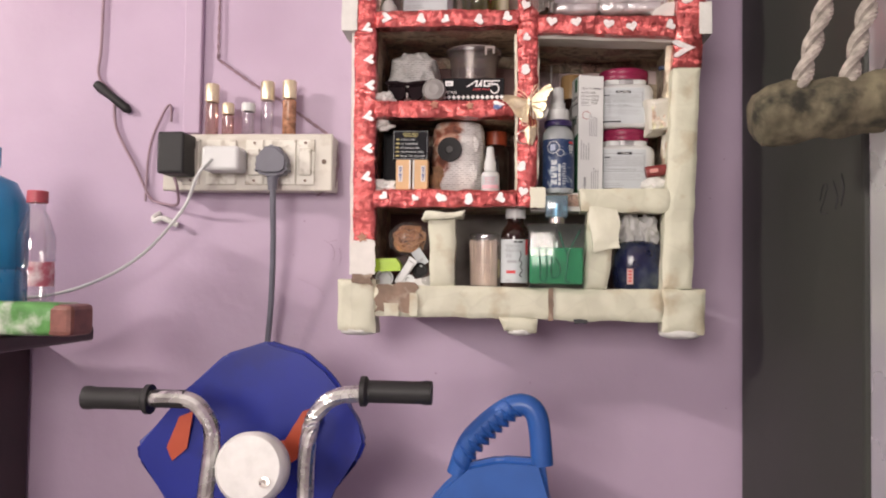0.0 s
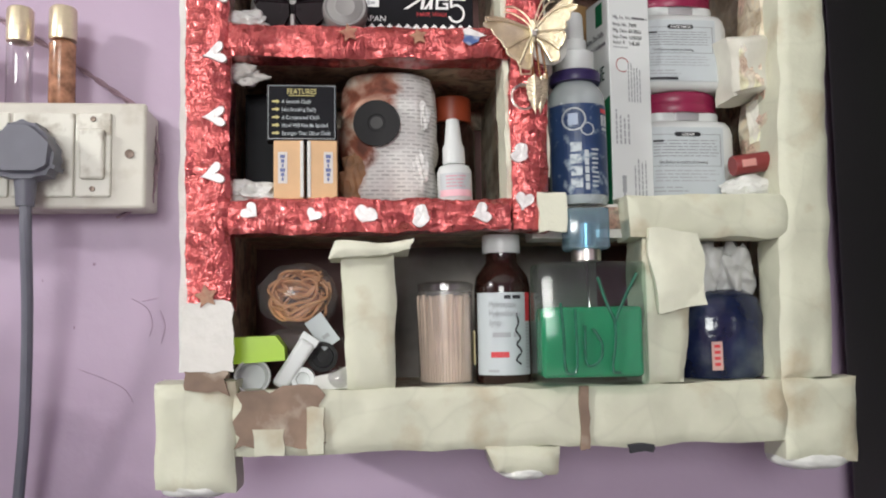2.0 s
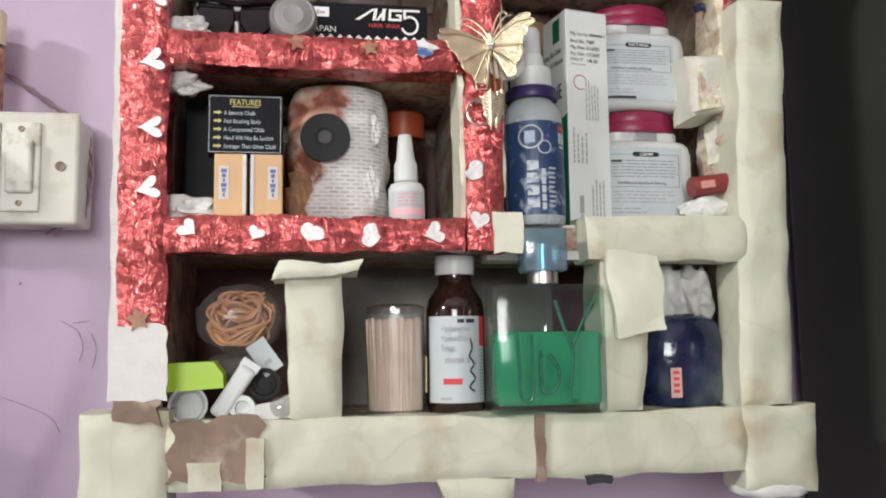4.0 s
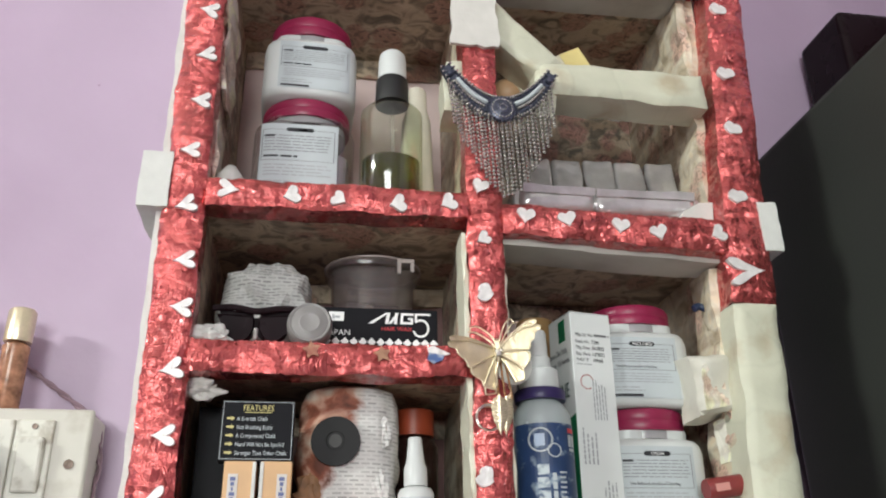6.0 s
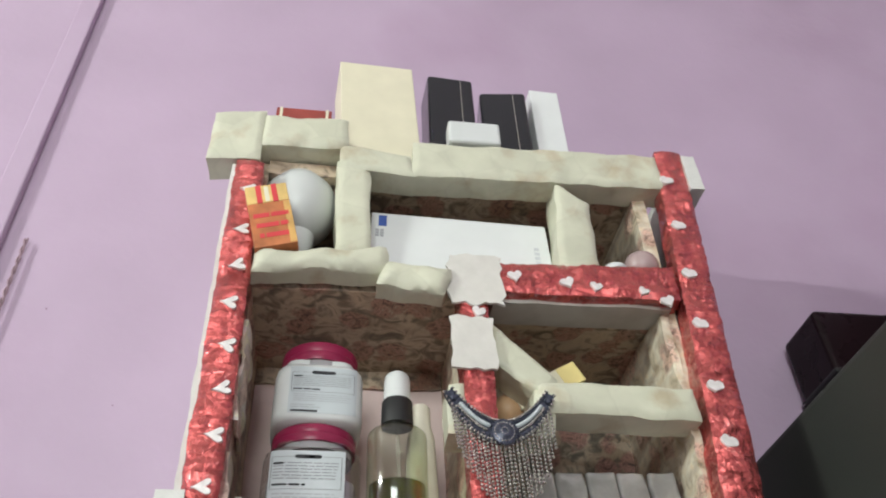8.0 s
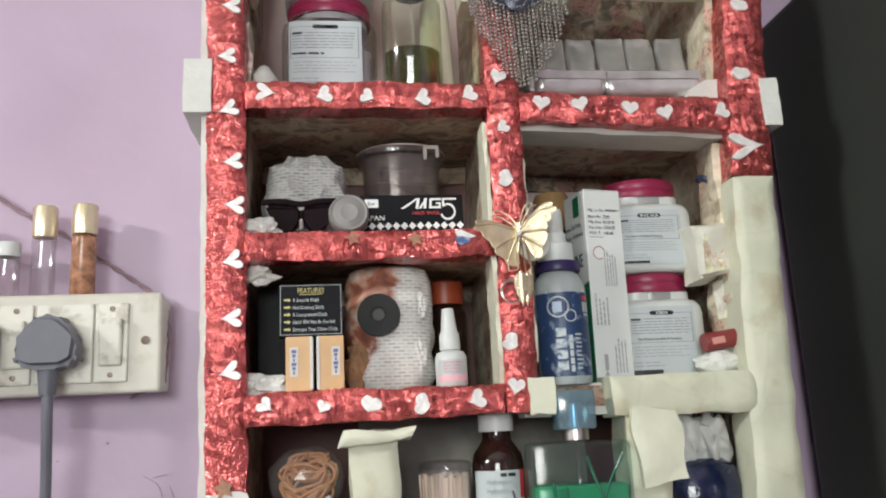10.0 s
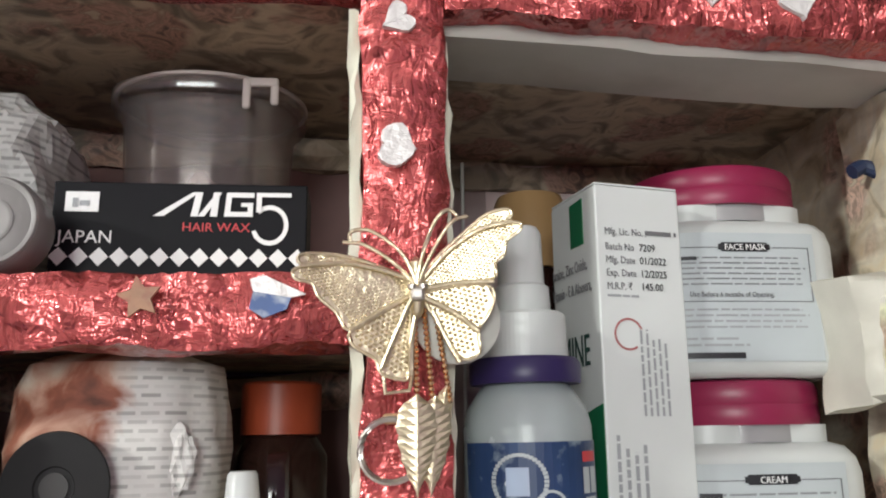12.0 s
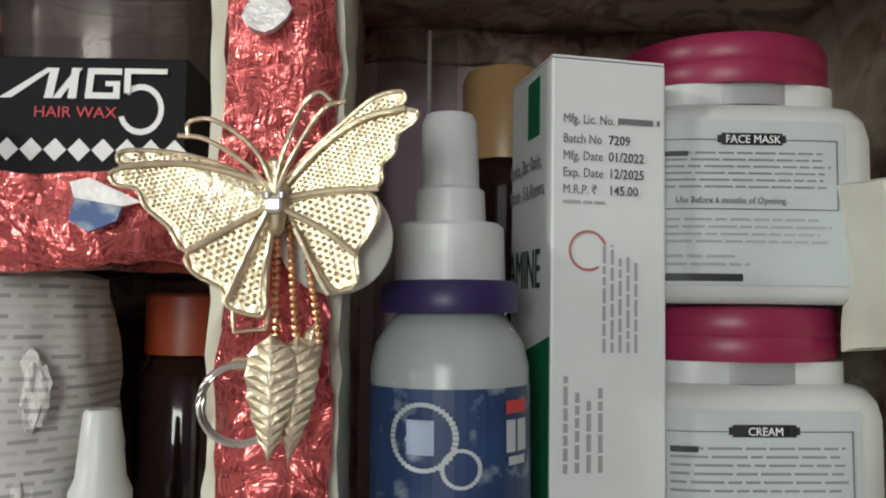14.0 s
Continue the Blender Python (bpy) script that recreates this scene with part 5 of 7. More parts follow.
# a loose frosted cap
gc = thing("frosted_cap", "frosted grey round cap standing on edge", "cap", (-0.1135, 1.122, 1.4322))
part("cap_shell", lathe([(0, 0), (0.0142, 0), (0.0147, 0.001), (0.0147, 0.010), (0.0138, 0.012), (0.0132, 0.0115), (0.0124, 0.0122), (0, 0.0126)], 36, turn=(84, 0, 0)), mat("frosted_grey_plastic", (0.23, 0.22, 0.215), 0.4, spread=0.06), gc, "", True)
part("raised_rim", lathe([(0.0118, 0.0122), (0.0126, 0.0129), (0.0134, 0.0129), (0.0138, 0.0122)], 36, turn=(84, 0, 0)), bpy.data.materials["frosted_grey_plastic"], gc, "", True)
part("inner_disc", lathe([(0, 0.0128), (0.0055, 0.0128), (0.006, 0.0130), (0.0066, 0.0130), (0.0072, 0.0127), (0, 0.0126)], 30, turn=(84, 0, 0)), mat("pale_frosted_plastic", (0.25, 0.24, 0.235), 0.45, spread=0.08), gc, "", True)
crumple("tissue_scrap", "scrap of white tissue in a shelf corner", "paper", (-0.178, 1.116, 1.4225), 0.012, (1.15, 0.6, 0.72), FOAM, 31, amp=0.6)

# ---- row with the chalk box ----
ck = thing("chalk_box", "black chalk carton listing its features in white", "box", (-0.1415, 1.112, 1.344), 0, 0, -3)
ckb = part("card_body", rbox(0.044, 0.010, 0.037, (0, 0, 0), 0.0004), BLACKCARD, ck)
yc = -0.0053
letters("FEATURES", 0.0052, (0, yc, 0.0305), YELLOWINK, ckb, align="CENTER", stretch=0.8)
part("underline", rbox(0.016, 0.0002, 0.0004, (0, yc, 0.0293), 0), YELLOWINK, ckb)
for i, tx_ in enumerate(("A Smooth Chalk", "Not Breaking Easily", "A Compressed Chalk", "Hand Will Not Be Spoiled", "Stronger Than Other Chalk")):
    z = 0.0243 - i * 0.0052
    letters(tx_, 0.0037, (-0.0125, yc, z), LABELW, ckb, stretch=0.74)
    part("arrow", prism(((-0.0185, z + 0.0008), (-0.0158, z + 0.0008), (-0.0158, z), (-0.0138, z + 0.0014), (-0.0158, z + 0.0028), (-0.0158, z + 0.002), (-0.0185, z + 0.002)), 0.0002, (0, yc, 0)), YELLOWINK, ckb)
part("border", join(rbox(0.042, 0.0002, 0.0003, (0, yc, 0.001), 0), rbox(0.042, 0.0002, 0.0003, (0, yc, 0.0358), 0), rbox(0.0003, 0.0002, 0.035, (-0.021, yc, 0.001), 0), rbox(0.0003, 0.0002, 0.035, (0.021, yc, 0.001), 0)), LABELW, ckb)
for x, mirror in ((-0.1495, 1), (-0.1285, -1)):
    ob_ = thing("orange_packet", "small orange card packet standing under a chalk box", "packet", (x, 1.114, 1.3065), mirror * -1.5, group="orange packets")
    part("packet_body", rbox(0.0185, 0.018, 0.0375, (0, 0, 0), 0.0008), ORANGE, ob_)
    part("white_flap", rbox(0.0022, 0.0006, 0.036, (mirror * 0.0085, -0.0092, 0.001), 0.0003, 1), FOAM, ob_)
    part("print_plate", rbox(0.0058, 0.0003, 0.020, (-mirror * 0.0035, -0.0092, 0.010), 0), mat("pale_blue_print", (0.62, 0.58, 0.55), 0.5), ob_)
    part("print_mark", join(*[rbox(0.0012 + 0.002 * ((i * 7) % 3) / 2, 0.0002, 0.0022, (-mirror * 0.0035, -0.0095, 0.0115 + i * 0.0029), 0) for i in range(6)]), mat("blue_print", (0.12, 0.14, 0.3), 0.5), ob_)
bk = thing("black_packet", "plain black packet at the back of the shelf", "packet", (-0.158, 1.155, 1.3065))
part("packet_body", rbox(0.048, 0.02, 0.078, (0, 0, 0), 0.001), BLACKCARD, bk)
nr = thing("newspaper_roll", "thick roll wrapped in stained newspaper", "roll", (-0.0845, 1.155, 1.3065))
roll = lathe([(0, 0), (0.030, 0), (0.0325, 0.004)] + [(0.034 + 0.0006 * math.sin(q * 1.3), 0.008 + q * 0.005) for q in range(14)] + [(0.033, 0.082), (0.0305, 0.0895), (0.022, 0.0925), (0, 0.092)], 64, squash=(1, 0.8), power=2.4)
for v in roll.verts:
    n_ = noise.noise(v.co * 55) * 0.0026 + abs(noise.noise(v.co * 95 + Vector((0, 0, 4)))) * -0.0026 + noise.noise(v.co * 190) * 0.0008
    v.co += Vector((v.co.x, v.co.y, 0)).normalized() * n_ if v.co.xy.length > 1e-4 else Vector()
part("paper_wrap", roll, NEWSROSE, nr, "", True)
for x, z, r_ in ((-0.027, 0.016, 0.012), (0.020, 0.024, 0.010), (0.024, 0.060, 0.007)):
    fl = bmesh.new()
    bmesh.ops.create_icosphere(fl, subdivisions=3, radius=1)
    for v in fl.verts:
        p = v.co.copy()
        v.co = Vector((p.x * 0.7, p.y * 0.25, p.z * 1.4)) * r_ * (1 + 0.5 * noise.noise(p * 3 + Vector((z * 99, 0, 0)))) + Vector((x * 0.92, -0.0225, z))
    part("torn_flap", fl, mat("brown_torn_flap", (0.26, 0.13, 0.06), 0.6, spread=0.35, scale=90) if x < 0 else bpy.data.materials["stained_newsprint"], nr, "crinkled torn paper")
rl = thing("black_reel", "small black plastic reel stuck on newspaper", "reel", (-0.0935, 1.1245, 1.360))
part("reel_disc", lathe([(0, 0), (0.0155, 0), (0.0157, 0.0005), (0.0155, 0.0012), (0.0060, 0.0013), (0.0056, 0.0009), (0, 0.0009)], 36, turn=(90, 0, -6)), mat("matt_black_plastic", (0.014, 0.013, 0.014), 0.5, spread=0.2, spec=0.2), rl, "", True)
part("hub", lathe([(0, 0.0008), (0.0042, 0.0008), (0.0042, 0.0014), (0, 0.0015)], 20, turn=(90, 0, -6)), mat("grey_hub", (0.05, 0.048, 0.048), 0.5, spec=0.3), rl, "", True)
dr = thing("dropper_bottle", "white eye-drop bottle with tapered cap", "bottle", (-0.0415, 1.128, 1.3065), 0, -1)
part("bottle_body", lathe([(0, 0), (0.0108, 0), (0.0116, 0.001), (0.0116, 0.021), (0.010, 0.0245), (0.0065, 0.026), (0, 0.026)], 30), WHITE, dr, "", True)
part("cap", lathe([(0, 0.0262), (0.0074, 0.0262), (0.0076, 0.0275), (0.0074, 0.0375), (0.0060, 0.0405), (0.0052, 0.0480), (0.0044, 0.0560), (0.0038, 0.0570), (0, 0.0572)], 26), WHITE, dr, "", True)
part("label", curved_patch(0.0118, -150, -30, 0.004, 0.019), LABELW, dr)
part("pink_band", curved_patch(0.0119, -150, -30, 0.0035, 0.008), mat("pink_label", (0.75, 0.45, 0.5), 0.5), dr)
print_round(dr, 0.0120, -125, -55, 0.009, 0.018, 4, mat("rose_print", (0.6, 0.3, 0.35), 0.5), 0.4)
ab = thing("amber_bottle", "dark amber bottle with orange cap", "bottle", (-0.0365, 1.185, 1.3065))
part("bottle_body", lathe([(0, 0), (0.0155, 0), (0.017, 0.002), (0.017, 0.060), (0.013, 0.067), (0, 0.067)], 28), AMBER, ab, "", True)
part("cap", lathe([(0, 0.0675), (0.0145, 0.0675), (0.0145, 0.085), (0.0135, 0.086), (0, 0.086)], 30), RUST, ab, "orange cap", True)
crumple("tissue_scrap", "scrap of white tissue in a shelf corner", "paper", (-0.173, 1.114, 1.311), 0.012, (1.4, 0.55, 0.62), FOAM, 35, amp=0.7)
crumple("tissue_scrap", "scrap of white tissue under a foil bar", "paper", (-0.179, 1.118, 1.390), 0.010, (1.2, 0.55, 0.6), GREYTAPE, 37, amp=0.7)

# ---- bottom row ----
Z0 = 1.1865
rb = thing("rubber_band_bag", "clear bag of orange rubber bands", "bag", (-0.147, 1.150, 1.222))
rr = random.Random(4)
for i in range(16):
    a, tl, r0 = rr.uniform(0, 180), rr.uniform(-35, 35), rr.uniform(0.013, 0.022)
    pts_ = [Vector((r0 * math.cos(t_ / 12 * math.tau), 0.6 * r0 * math.sin(t_ / 12 * math.tau), 0.003 * math.sin(t_ * 1.7 + i))) for t_ in range(13)]
    m_ = pose(rr.uniform(-0.003, 0.003), rr.uniform(-0.006, 0.002), 0.026 + rr.uniform(-0.008, 0.010), 60 + tl * 0.6, tl, a * 0.2)
    part("rubber_band", tube([m_ @ p for p in pts_], 0.0011, 5, 3), RUBBER, rb)
bag = bmesh.new()
bmesh.ops.create_icosphere(bag, subdivisions=3, radius=1)
for v in bag.verts:
    p = v.co.copy()
    v.co = Vector((p.x * 0.027, p.y * 0.018, p.z * 0.022)) * (1 + 0.14 * noise.noise(p * 3)) + Vector((0, 0, 0.025))
part("film", bag, FILM, rb, "clear plastic film")
crumple("film_packet", "clear crumpled plastic packet under rubber bands", "packet", (-0.141, 1.152, 1.2165), 0.017, (1.4, 0.8, 0.6), FILM, 41)
gt = thing("price_tag", "white card tag leaning in the shelf", "tag", (-0.124, 1.133, 1.214), 0, -35)
part("card", rbox(0.013, 0.0008, 0.022, (0, 0, 0), 0.0002, 1), LABELW, gt)
part("print_mark", rbox(0.005, 0.0003, 0.0025, (0, -0.0006, 0.006), 0), GREYINK, gt)
# a loose lime green cap
lm = thing("lime_cap", "lime green plastic cap lying on tubes", "cap", (-0.170, 1.128, 1.2035))
part("cap_shell", prism(((-0.017, 0), (0.017, 0.002), (0.0165, 0.010), (0.011, 0.0175), (-0.015, 0.017), (-0.0165, 0.009)), 0.022, (0, -0.011, 0)), LIME, lm)
wt = thing("plastic_disc", "open white plastic cap lying on its side", "cap", (-0.173, 1.117, 1.196))
part("cap_shell", lathe([(0, 0.028), (0.0085, 0.028), (0.0105, 0.026), (0.0115, 0.001), (0.0110, 0), (0.0098, 0), (0.0088, 0.012), (0, 0.012)], 30, (0, 0, 0), turn=(-98, 0, 12)), WHITE, wt, "", True)
tb = thing("cream_tube", "white squeezed ointment tube standing at a slant", "tube", (-0.158, 1.118, 1.187), 0, 33)
part("tube_body", rbox(0.011, 0.006, 0.034, (0, 0, 0.002), 0.003, 3), WHITE, tb)
part("crimp", rbox(0.012, 0.0012, 0.006, (0, 0, 0.034), 0.0004, 1), WHITE, tb)
wc = thing("plastic_disc", "small round white cap lying on its side", "cap", (-0.142, 1.116, 1.1935))
part("cap_shell", lathe([(0, 0.016), (0.006, 0.016), (0.0072, 0.014), (0.0074, 0), (0.0045, 0), (0.004, 0.003), (0, 0.003)], 26, turn=(-92, 0, 0)), WHITE, wc, "", True)
# a loose black bottle cap
bc = thing("ribbed_black_cap", "ribbed black bottle cap lying on its side", "cap", (-0.130, 1.130, 1.2065))
part("cap_shell", lathe([(0, 0.018), (0.0085, 0.018), (0.0095, 0.016), (0.0098, 0), (0.0072, 0), (0.0068, 0.003), (0.004, 0.003), (0.0038, 0.001), (0, 0.001)], 30, turn=(-88, 0, 8)), GRIP, bc, "", True)
sp_ = thing("silver_packet", "torn silver blister packet on the ledge", "packet", (-0.124, 1.113, 1.1865), 5, 0, 0)
part("foil_sheet", prism(((-0.013, 0), (0.013, 0.001), (0.015, 0.012), (0.012, 0.016), (0.002, 0.011), (-0.010, 0.009)), 0.002, (0, 0, 0), (-14, 0, 0)), FOAM, sp_)
part("blister", lathe([(0, 0.003), (0.005, 0.002), (0.007, 0), (0, 0)], 16, (0.005, -0.001, 0.008), turn=(76, 0, 0)), CLEAR, sp_, "", True)

tp = thing("toothpick_holder", "clear plastic canister full of wooden toothpicks", "canister", (-0.0485, 1.138, Z0))
tp.scale = (1.12, 1.0, 1.03)
rr = random.Random(8)
for i in range(76):
    a, r0 = (i * math.tau / 48, 0.0141) if i < 48 else (rr.uniform(0, math.tau), rr.uniform(0.006, 0.0125))
    x, y = r0 * math.cos(a), r0 * math.sin(a)
    part("toothpick", tube([(x, y, 0.002), (x + rr.uniform(-0.0025, 0.0025), y, 0.057 + rr.uniform(-0.002, 0.001))], 0.0010, 5, 1), WOODPICK, tp)
part("pick_bundle", lathe([(0, 0.002), (0.0134, 0.002), (0.0134, 0.055), (0, 0.0555)], 20), WOODPICK, tp)
part("canister", lathe([(0.0158, 0.0), (0.0165, 0.001), (0.0165, 0.060), (0.0160, 0.060), (0.0155, 0.001)], 36), FILM, tp, "clear plastic wall", True)
part("lid", lathe([(0, 0.0605), (0.0168, 0.0605), (0.0168, 0.0645), (0.013, 0.066), (0.006, 0.0665), (0, 0.0665)], 36), CLEAR, tp, "", True)
part("side_sticker", rbox(0.0006, 0.006, 0.022, (0.0166, -0.004, 0.012), 0), mat("yellow_sticker", (0.62, 0.55, 0.3), 0.5), tp)

sy = thing("syrup_bottle", "dark medicine syrup bottle with white screw cap", "bottle", (-0.0095, 1.139, Z0))
part("bottle_body", lathe([(0, 0), (0.0175, 0), (0.019, 0.002), (0.019, 0.064), (0.0175, 0.071), (0.0125, 0.078), (0.0105, 0.081), (0.0105, 0.087), (0, 0.087)], 36), AMBER, sy, "dark amber plastic", True)
cap = lathe([(0, 0.087), (0.0128, 0.087), (0.0128, 0.0985), (0.012, 0.0995), (0, 0.0995)], 60)
for v in cap.verts:
    k_ = 1 + 0.015 * math.sin(math.atan2(v.co.y, v.co.x) * 30)
    v.co.x, v.co.y = v.co.x * k_, v.co.y * k_
part("cap", cap, WHITE, sy, "ribbed white cap")
syl = part("label", curved_patch(0.0193, -160, -34, 0.006, 0.060, n=20), LABELW, sy, "white printed label")
part("red_stripe", curved_patch(0.0195, -50, -34, 0.041, 0.060), REDINK, syl)
part("red_stripe", curved_patch(0.0195, -124, -88, 0.0175, 0.0212), REDINK, syl)
for tx_, z in (("Hydroxyzine", 0.0505), ("Hydrochloride", 0.0445), ("Syrup", 0.0385)):
    letters(tx_, 0.0058, (-0.0125, -0.0198, z), GREYINK, syl, stretch=0.62)
print_round(syl, 0.0196, -120, -70, 0.030, 0.0345, 1, GREYINK, 0.7, seed=3)
print_round(syl, 0.0196, -96, -60, 0.0555, 0.0585, 1, BLACKINK, 0.8, seed=4)
print_round(syl, 0.0196, -130, -104, 0.0075, 0.010, 1, GREYINK, 0.7, seed=5)
print_round(syl, 0.0196, -50, -36, 0.010, 0.040, 14, GREYINK, 0.45, seed=6, ragged=0)
ink = [(-72, 0.046), (-68, 0.040), (-74, 0.035), (-64, 0.030), (-72, 0.026), (-62, 0.021), (-74, 0.016), (-64, 0.013)]
part("pen_scrawl", tube([(0.0197 * math.cos(math.radians(a)), 0.0197 * math.sin(math.radians(a)), z) for a, z in ink], 0.0007, 5, 4), BLACKINK, syl, "handwritten black marks")

pf = thing("perfume_bottle", "square glass perfume bottle half full of green liquid", "bottle", (0.0405, 1.1055, Z0), -2)
part("glass_shell", rbox(0.070, 0.031, 0.078, (0, 0, 0), 0.0035, 3), GLASS, pf, "clear thick glass", True)
part("liquid", rbox(0.0645, 0.025, 0.0445, (0, 0, 0.005), 0.003, 3), GREENLIQ, pf, "bright green perfume", True)
part("neck", lathe([(0, 0.079), (0.0095, 0.079), (0.0095, 0.0865), (0.0075, 0.0875), (0, 0.0875)], 26), STEEL, pf, "", True)
part("sprayer", lathe([(0, 0.0875), (0.0065, 0.0875), (0.0065, 0.103), (0.0055, 0.104), (0, 0.104)], 24), mat("pale_blue_metal", (0.55, 0.68, 0.78), 0.25, 0.8), pf, "", True)
part("cap", join(rbox(0.027, 0.022, 0.027, (0, 0, 0.086), 0.002)), AQUA, pf, "clear aqua cap", True)
part("dip_tube", tube([(0, 0, 0.079), (0.001, 0, 0.05), (0.004, -0.004, 0.02), (0.006, -0.006, 0.006)], 0.0012, 6), CLEAR, pf)
wg = -0.0158
glyphs = [[(-0.021, 0.052), (-0.0195, 0.03), (-0.019, 0.012), (-0.015, 0.008), (-0.0115, 0.014), (-0.012, 0.048)],
          [(-0.006, 0.038), (-0.0055, 0.014), (0.003, 0.016), (0.0045, 0.026), (-0.001, 0.036)],
          [(0.003, 0.068), (0.008, 0.052), (0.013, 0.040), (0.013, 0.026), (0.011, 0.010), (0.016, 0.008)], [(0.028, 0.070), (0.020, 0.055), (0.013, 0.040)]]
for g in glyphs:
    part("embossed_line", tube([(x, wg, z) for x, z in g], 0.0010, 6, 5), mat("cut_glass_line", (0.03, 0.12, 0.08), 0.1, spread=0.3, scale=200) if g is glyphs[0] else bpy.data.materials["cut_glass_line"], pf)

bp_ = thing("wrapped_jar", "blue jar wrapped in plastic with a knotted white bag", "jar", (0.143, 1.142, Z0))
part("jar_body", lathe([(0, 0), (0.027, 0), (0.030, 0.004), (0.031, 0.040), (0.027, 0.054), (0.018, 0.060), (0, 0.060)], 36, power=2.6, squash=(1, 0.8)), BLUEFILM, bp_, "dark blue plastic", True)
part("sticker", rbox(0.0075, 0.0004, 0.019, (-0.012, -0.0252, 0.006), 0), mat("pink_sticker", (0.62, 0.40, 0.36), 0.5), bp_, "faded pink sticker")
part("sticker_mark", join(*[rbox(0.004, 0.0003, 0.002, (-0.012, -0.0256, 0.009 + i * 0.004), 0) for i in range(4)]), REDINK, bp_)
for i, (dx, sc, sd) in enumerate(((-0.012, 0.015, 3), (0.012, 0.013, 6))):
    bm = bmesh.new()
    bmesh.ops.create_icosphere(bm, subdivisions=4, radius=1)
    for v in bm.verts:
        p = v.co.copy()
        v.co = Vector((p.x * 1.0, p.y * 0.8, p.z * 1.5)) * sc * (1 + 0.55 * noise.noise(p * 2.2 + Vector((sd, 0, 0)))) + Vector((dx, -0.004, 0.073))
    part("bag_fold", bm, mat("thin_white_polythene", (0.72, 0.72, 0.70), 0.35, spread=0.08, trans=0.25), bp_, "knotted white polythene", True)

# ---- row with the fringe brooch ----
pb = thing("dropper_bottle", "clear serum bottle with olive oil and black collar", "bottle", (-0.0595, 1.140, 1.5305))
part("bottle_body", lathe([(0, 0), (0.0225, 0), (0.0238, 0.002), (0.0240, 0.0800), (0.0234, 0.0840), (0.0212, 0.0870), (0.0150, 0.0890), (0.0125, 0.0900), (0.0125, 0.0930), (0, 0.0930)], 40, squash=(1, 0.85)), sheer("pale_green_plastic", (0.84, 0.86, 0.78), 0.07, 0.07, 0.65), pb, "clear greenish plastic", True)
part("oil", lathe([(0, 0.003), (0.0218, 0.003), (0.0218, 0.041), (0, 0.041)], 36, squash=(1, 0.85)), OLIVELIQ, pb, "olive green oil", True)
part("dip_tube", tube([(0, 0, 0.086), (0.002, 0, 0.045), (0.005, 0, 0.006)], 0.0016, 8, 4), FILM, pb)
part("collar", lathe([(0, 0.0930), (0.0130, 0.0930), (0.0132, 0.0938), (0.0127, 0.1140), (0.0118, 0.1155), (0, 0.1155)], 30), GRIP, pb, "glossy black collar", True)
part("bulb", lathe([(0, 0.1155), (0.0112, 0.1155), (0.0114, 0.1180), (0.0110, 0.1330), (0.0102, 0.1390), (0.0080, 0.1415), (0, 0.1420)], 26), WHITE, pb, "white press cap", True)
cb = thing("cream_tube", "pale cosmetic tube behind a serum bottle", "tube", (-0.036, 1.175, 1.5305))
part("tube_body", lathe([(0, 0), (0.015, 0), (0.0155, 0.003), (0.012, 0.10), (0.009, 0.112), (0.0085, 0.13), (0.007, 0.132), (0, 0.132)], 24), mat("pale_cream_plastic", (0.72, 0.68, 0.58), 0.4), cb, "", True)
tf = thing("tin_foil_disc", "folded white paper disc in the shelf corner", "paper", (-0.176, 1.135, 1.5305))
part("disc", lathe([(0, 0), (0.016, 0), (0.017, 0.001), (0.015, 0.016), (0.006, 0.026), (0, 0.027)], 24, squash=(0.7, 1)), FOAM, tf, "", True)

SILVERFOIL = mat("silver_foil", (0.58, 0.565, 0.56), 0.18, 0.5, spread=0.25, scale=40, bump=0.6, bscale=70)


def crinkled(bm, amount, freq, seed):
    for v in bm.verts:
        v.co += Vector((noise.noise(v.co * freq + Vector((seed, 0, 0))), noise.noise(v.co * freq + Vector((0, seed, 0))), noise.noise(v.co * freq + Vector((0, 0, seed))))) * amount
    return bm


def fine_box(sx, sy, sz, at, bevel, turn=(0, 0, 0)):
    bm = rbox(sx, sy, sz, at, bevel, 3, turn)
    bmesh.ops.subdivide_edges(bm, edges=[e for e in bm.edges if e.calc_length() > 0.012], cuts=5, use_grid_fill=True)
    return bm


for x, w_, rz, sd in ((0.0635, 0.058, 1, 3), (0.1315, 0.080, -2, 6)):
    st = thing("foil_roll", "long silver foil wrapped pack lying on the shelf", "pack", (x, 1.132, 1.5295), rz, group="silver packs")
    part("wrapped_pack", crinkled(fine_box(w_, 0.028, 0.0225, (0, 0, 0), 0.0065), 0.0012, 70, sd), SILVERFOIL, st, "", True)
    part("seam_flap", crinkled(fine_box(w_ * 0.96, 0.001, 0.006, (0, -0.0148, 0.0130), 0.0003, (18, 0, 0)), 0.0008, 90, sd), SILVERFOIL, st, "folded foil seam")
    part("end_twist", crinkled(fine_box(0.006, 0.018, 0.014, ((w_ / 2 + 0.002) * (1 if sd == 6 else -1), 0, 0.004), 0.002), 0.0014, 160, sd), SILVERFOIL, st, "twisted foil end", True)
st = thing("sachet_strip", "strip of square silver sachets leaning at the back", "sachets", (0.116, 1.1615, 1.5290), -2, 0, -9)
for i in range(5):
    w_ = 0.0265
    pc = crinkled(fine_box(w_ * 0.95, 0.008, 0.076, ((i - 2) * w_, 0.001 * (i % 2), 0.0), 0.003, (0, 0, 3 - 2 * (i % 3))), 0.0011, 75, i + 11)
    part("sachet", pc, SILVERFOIL, st, "", True)
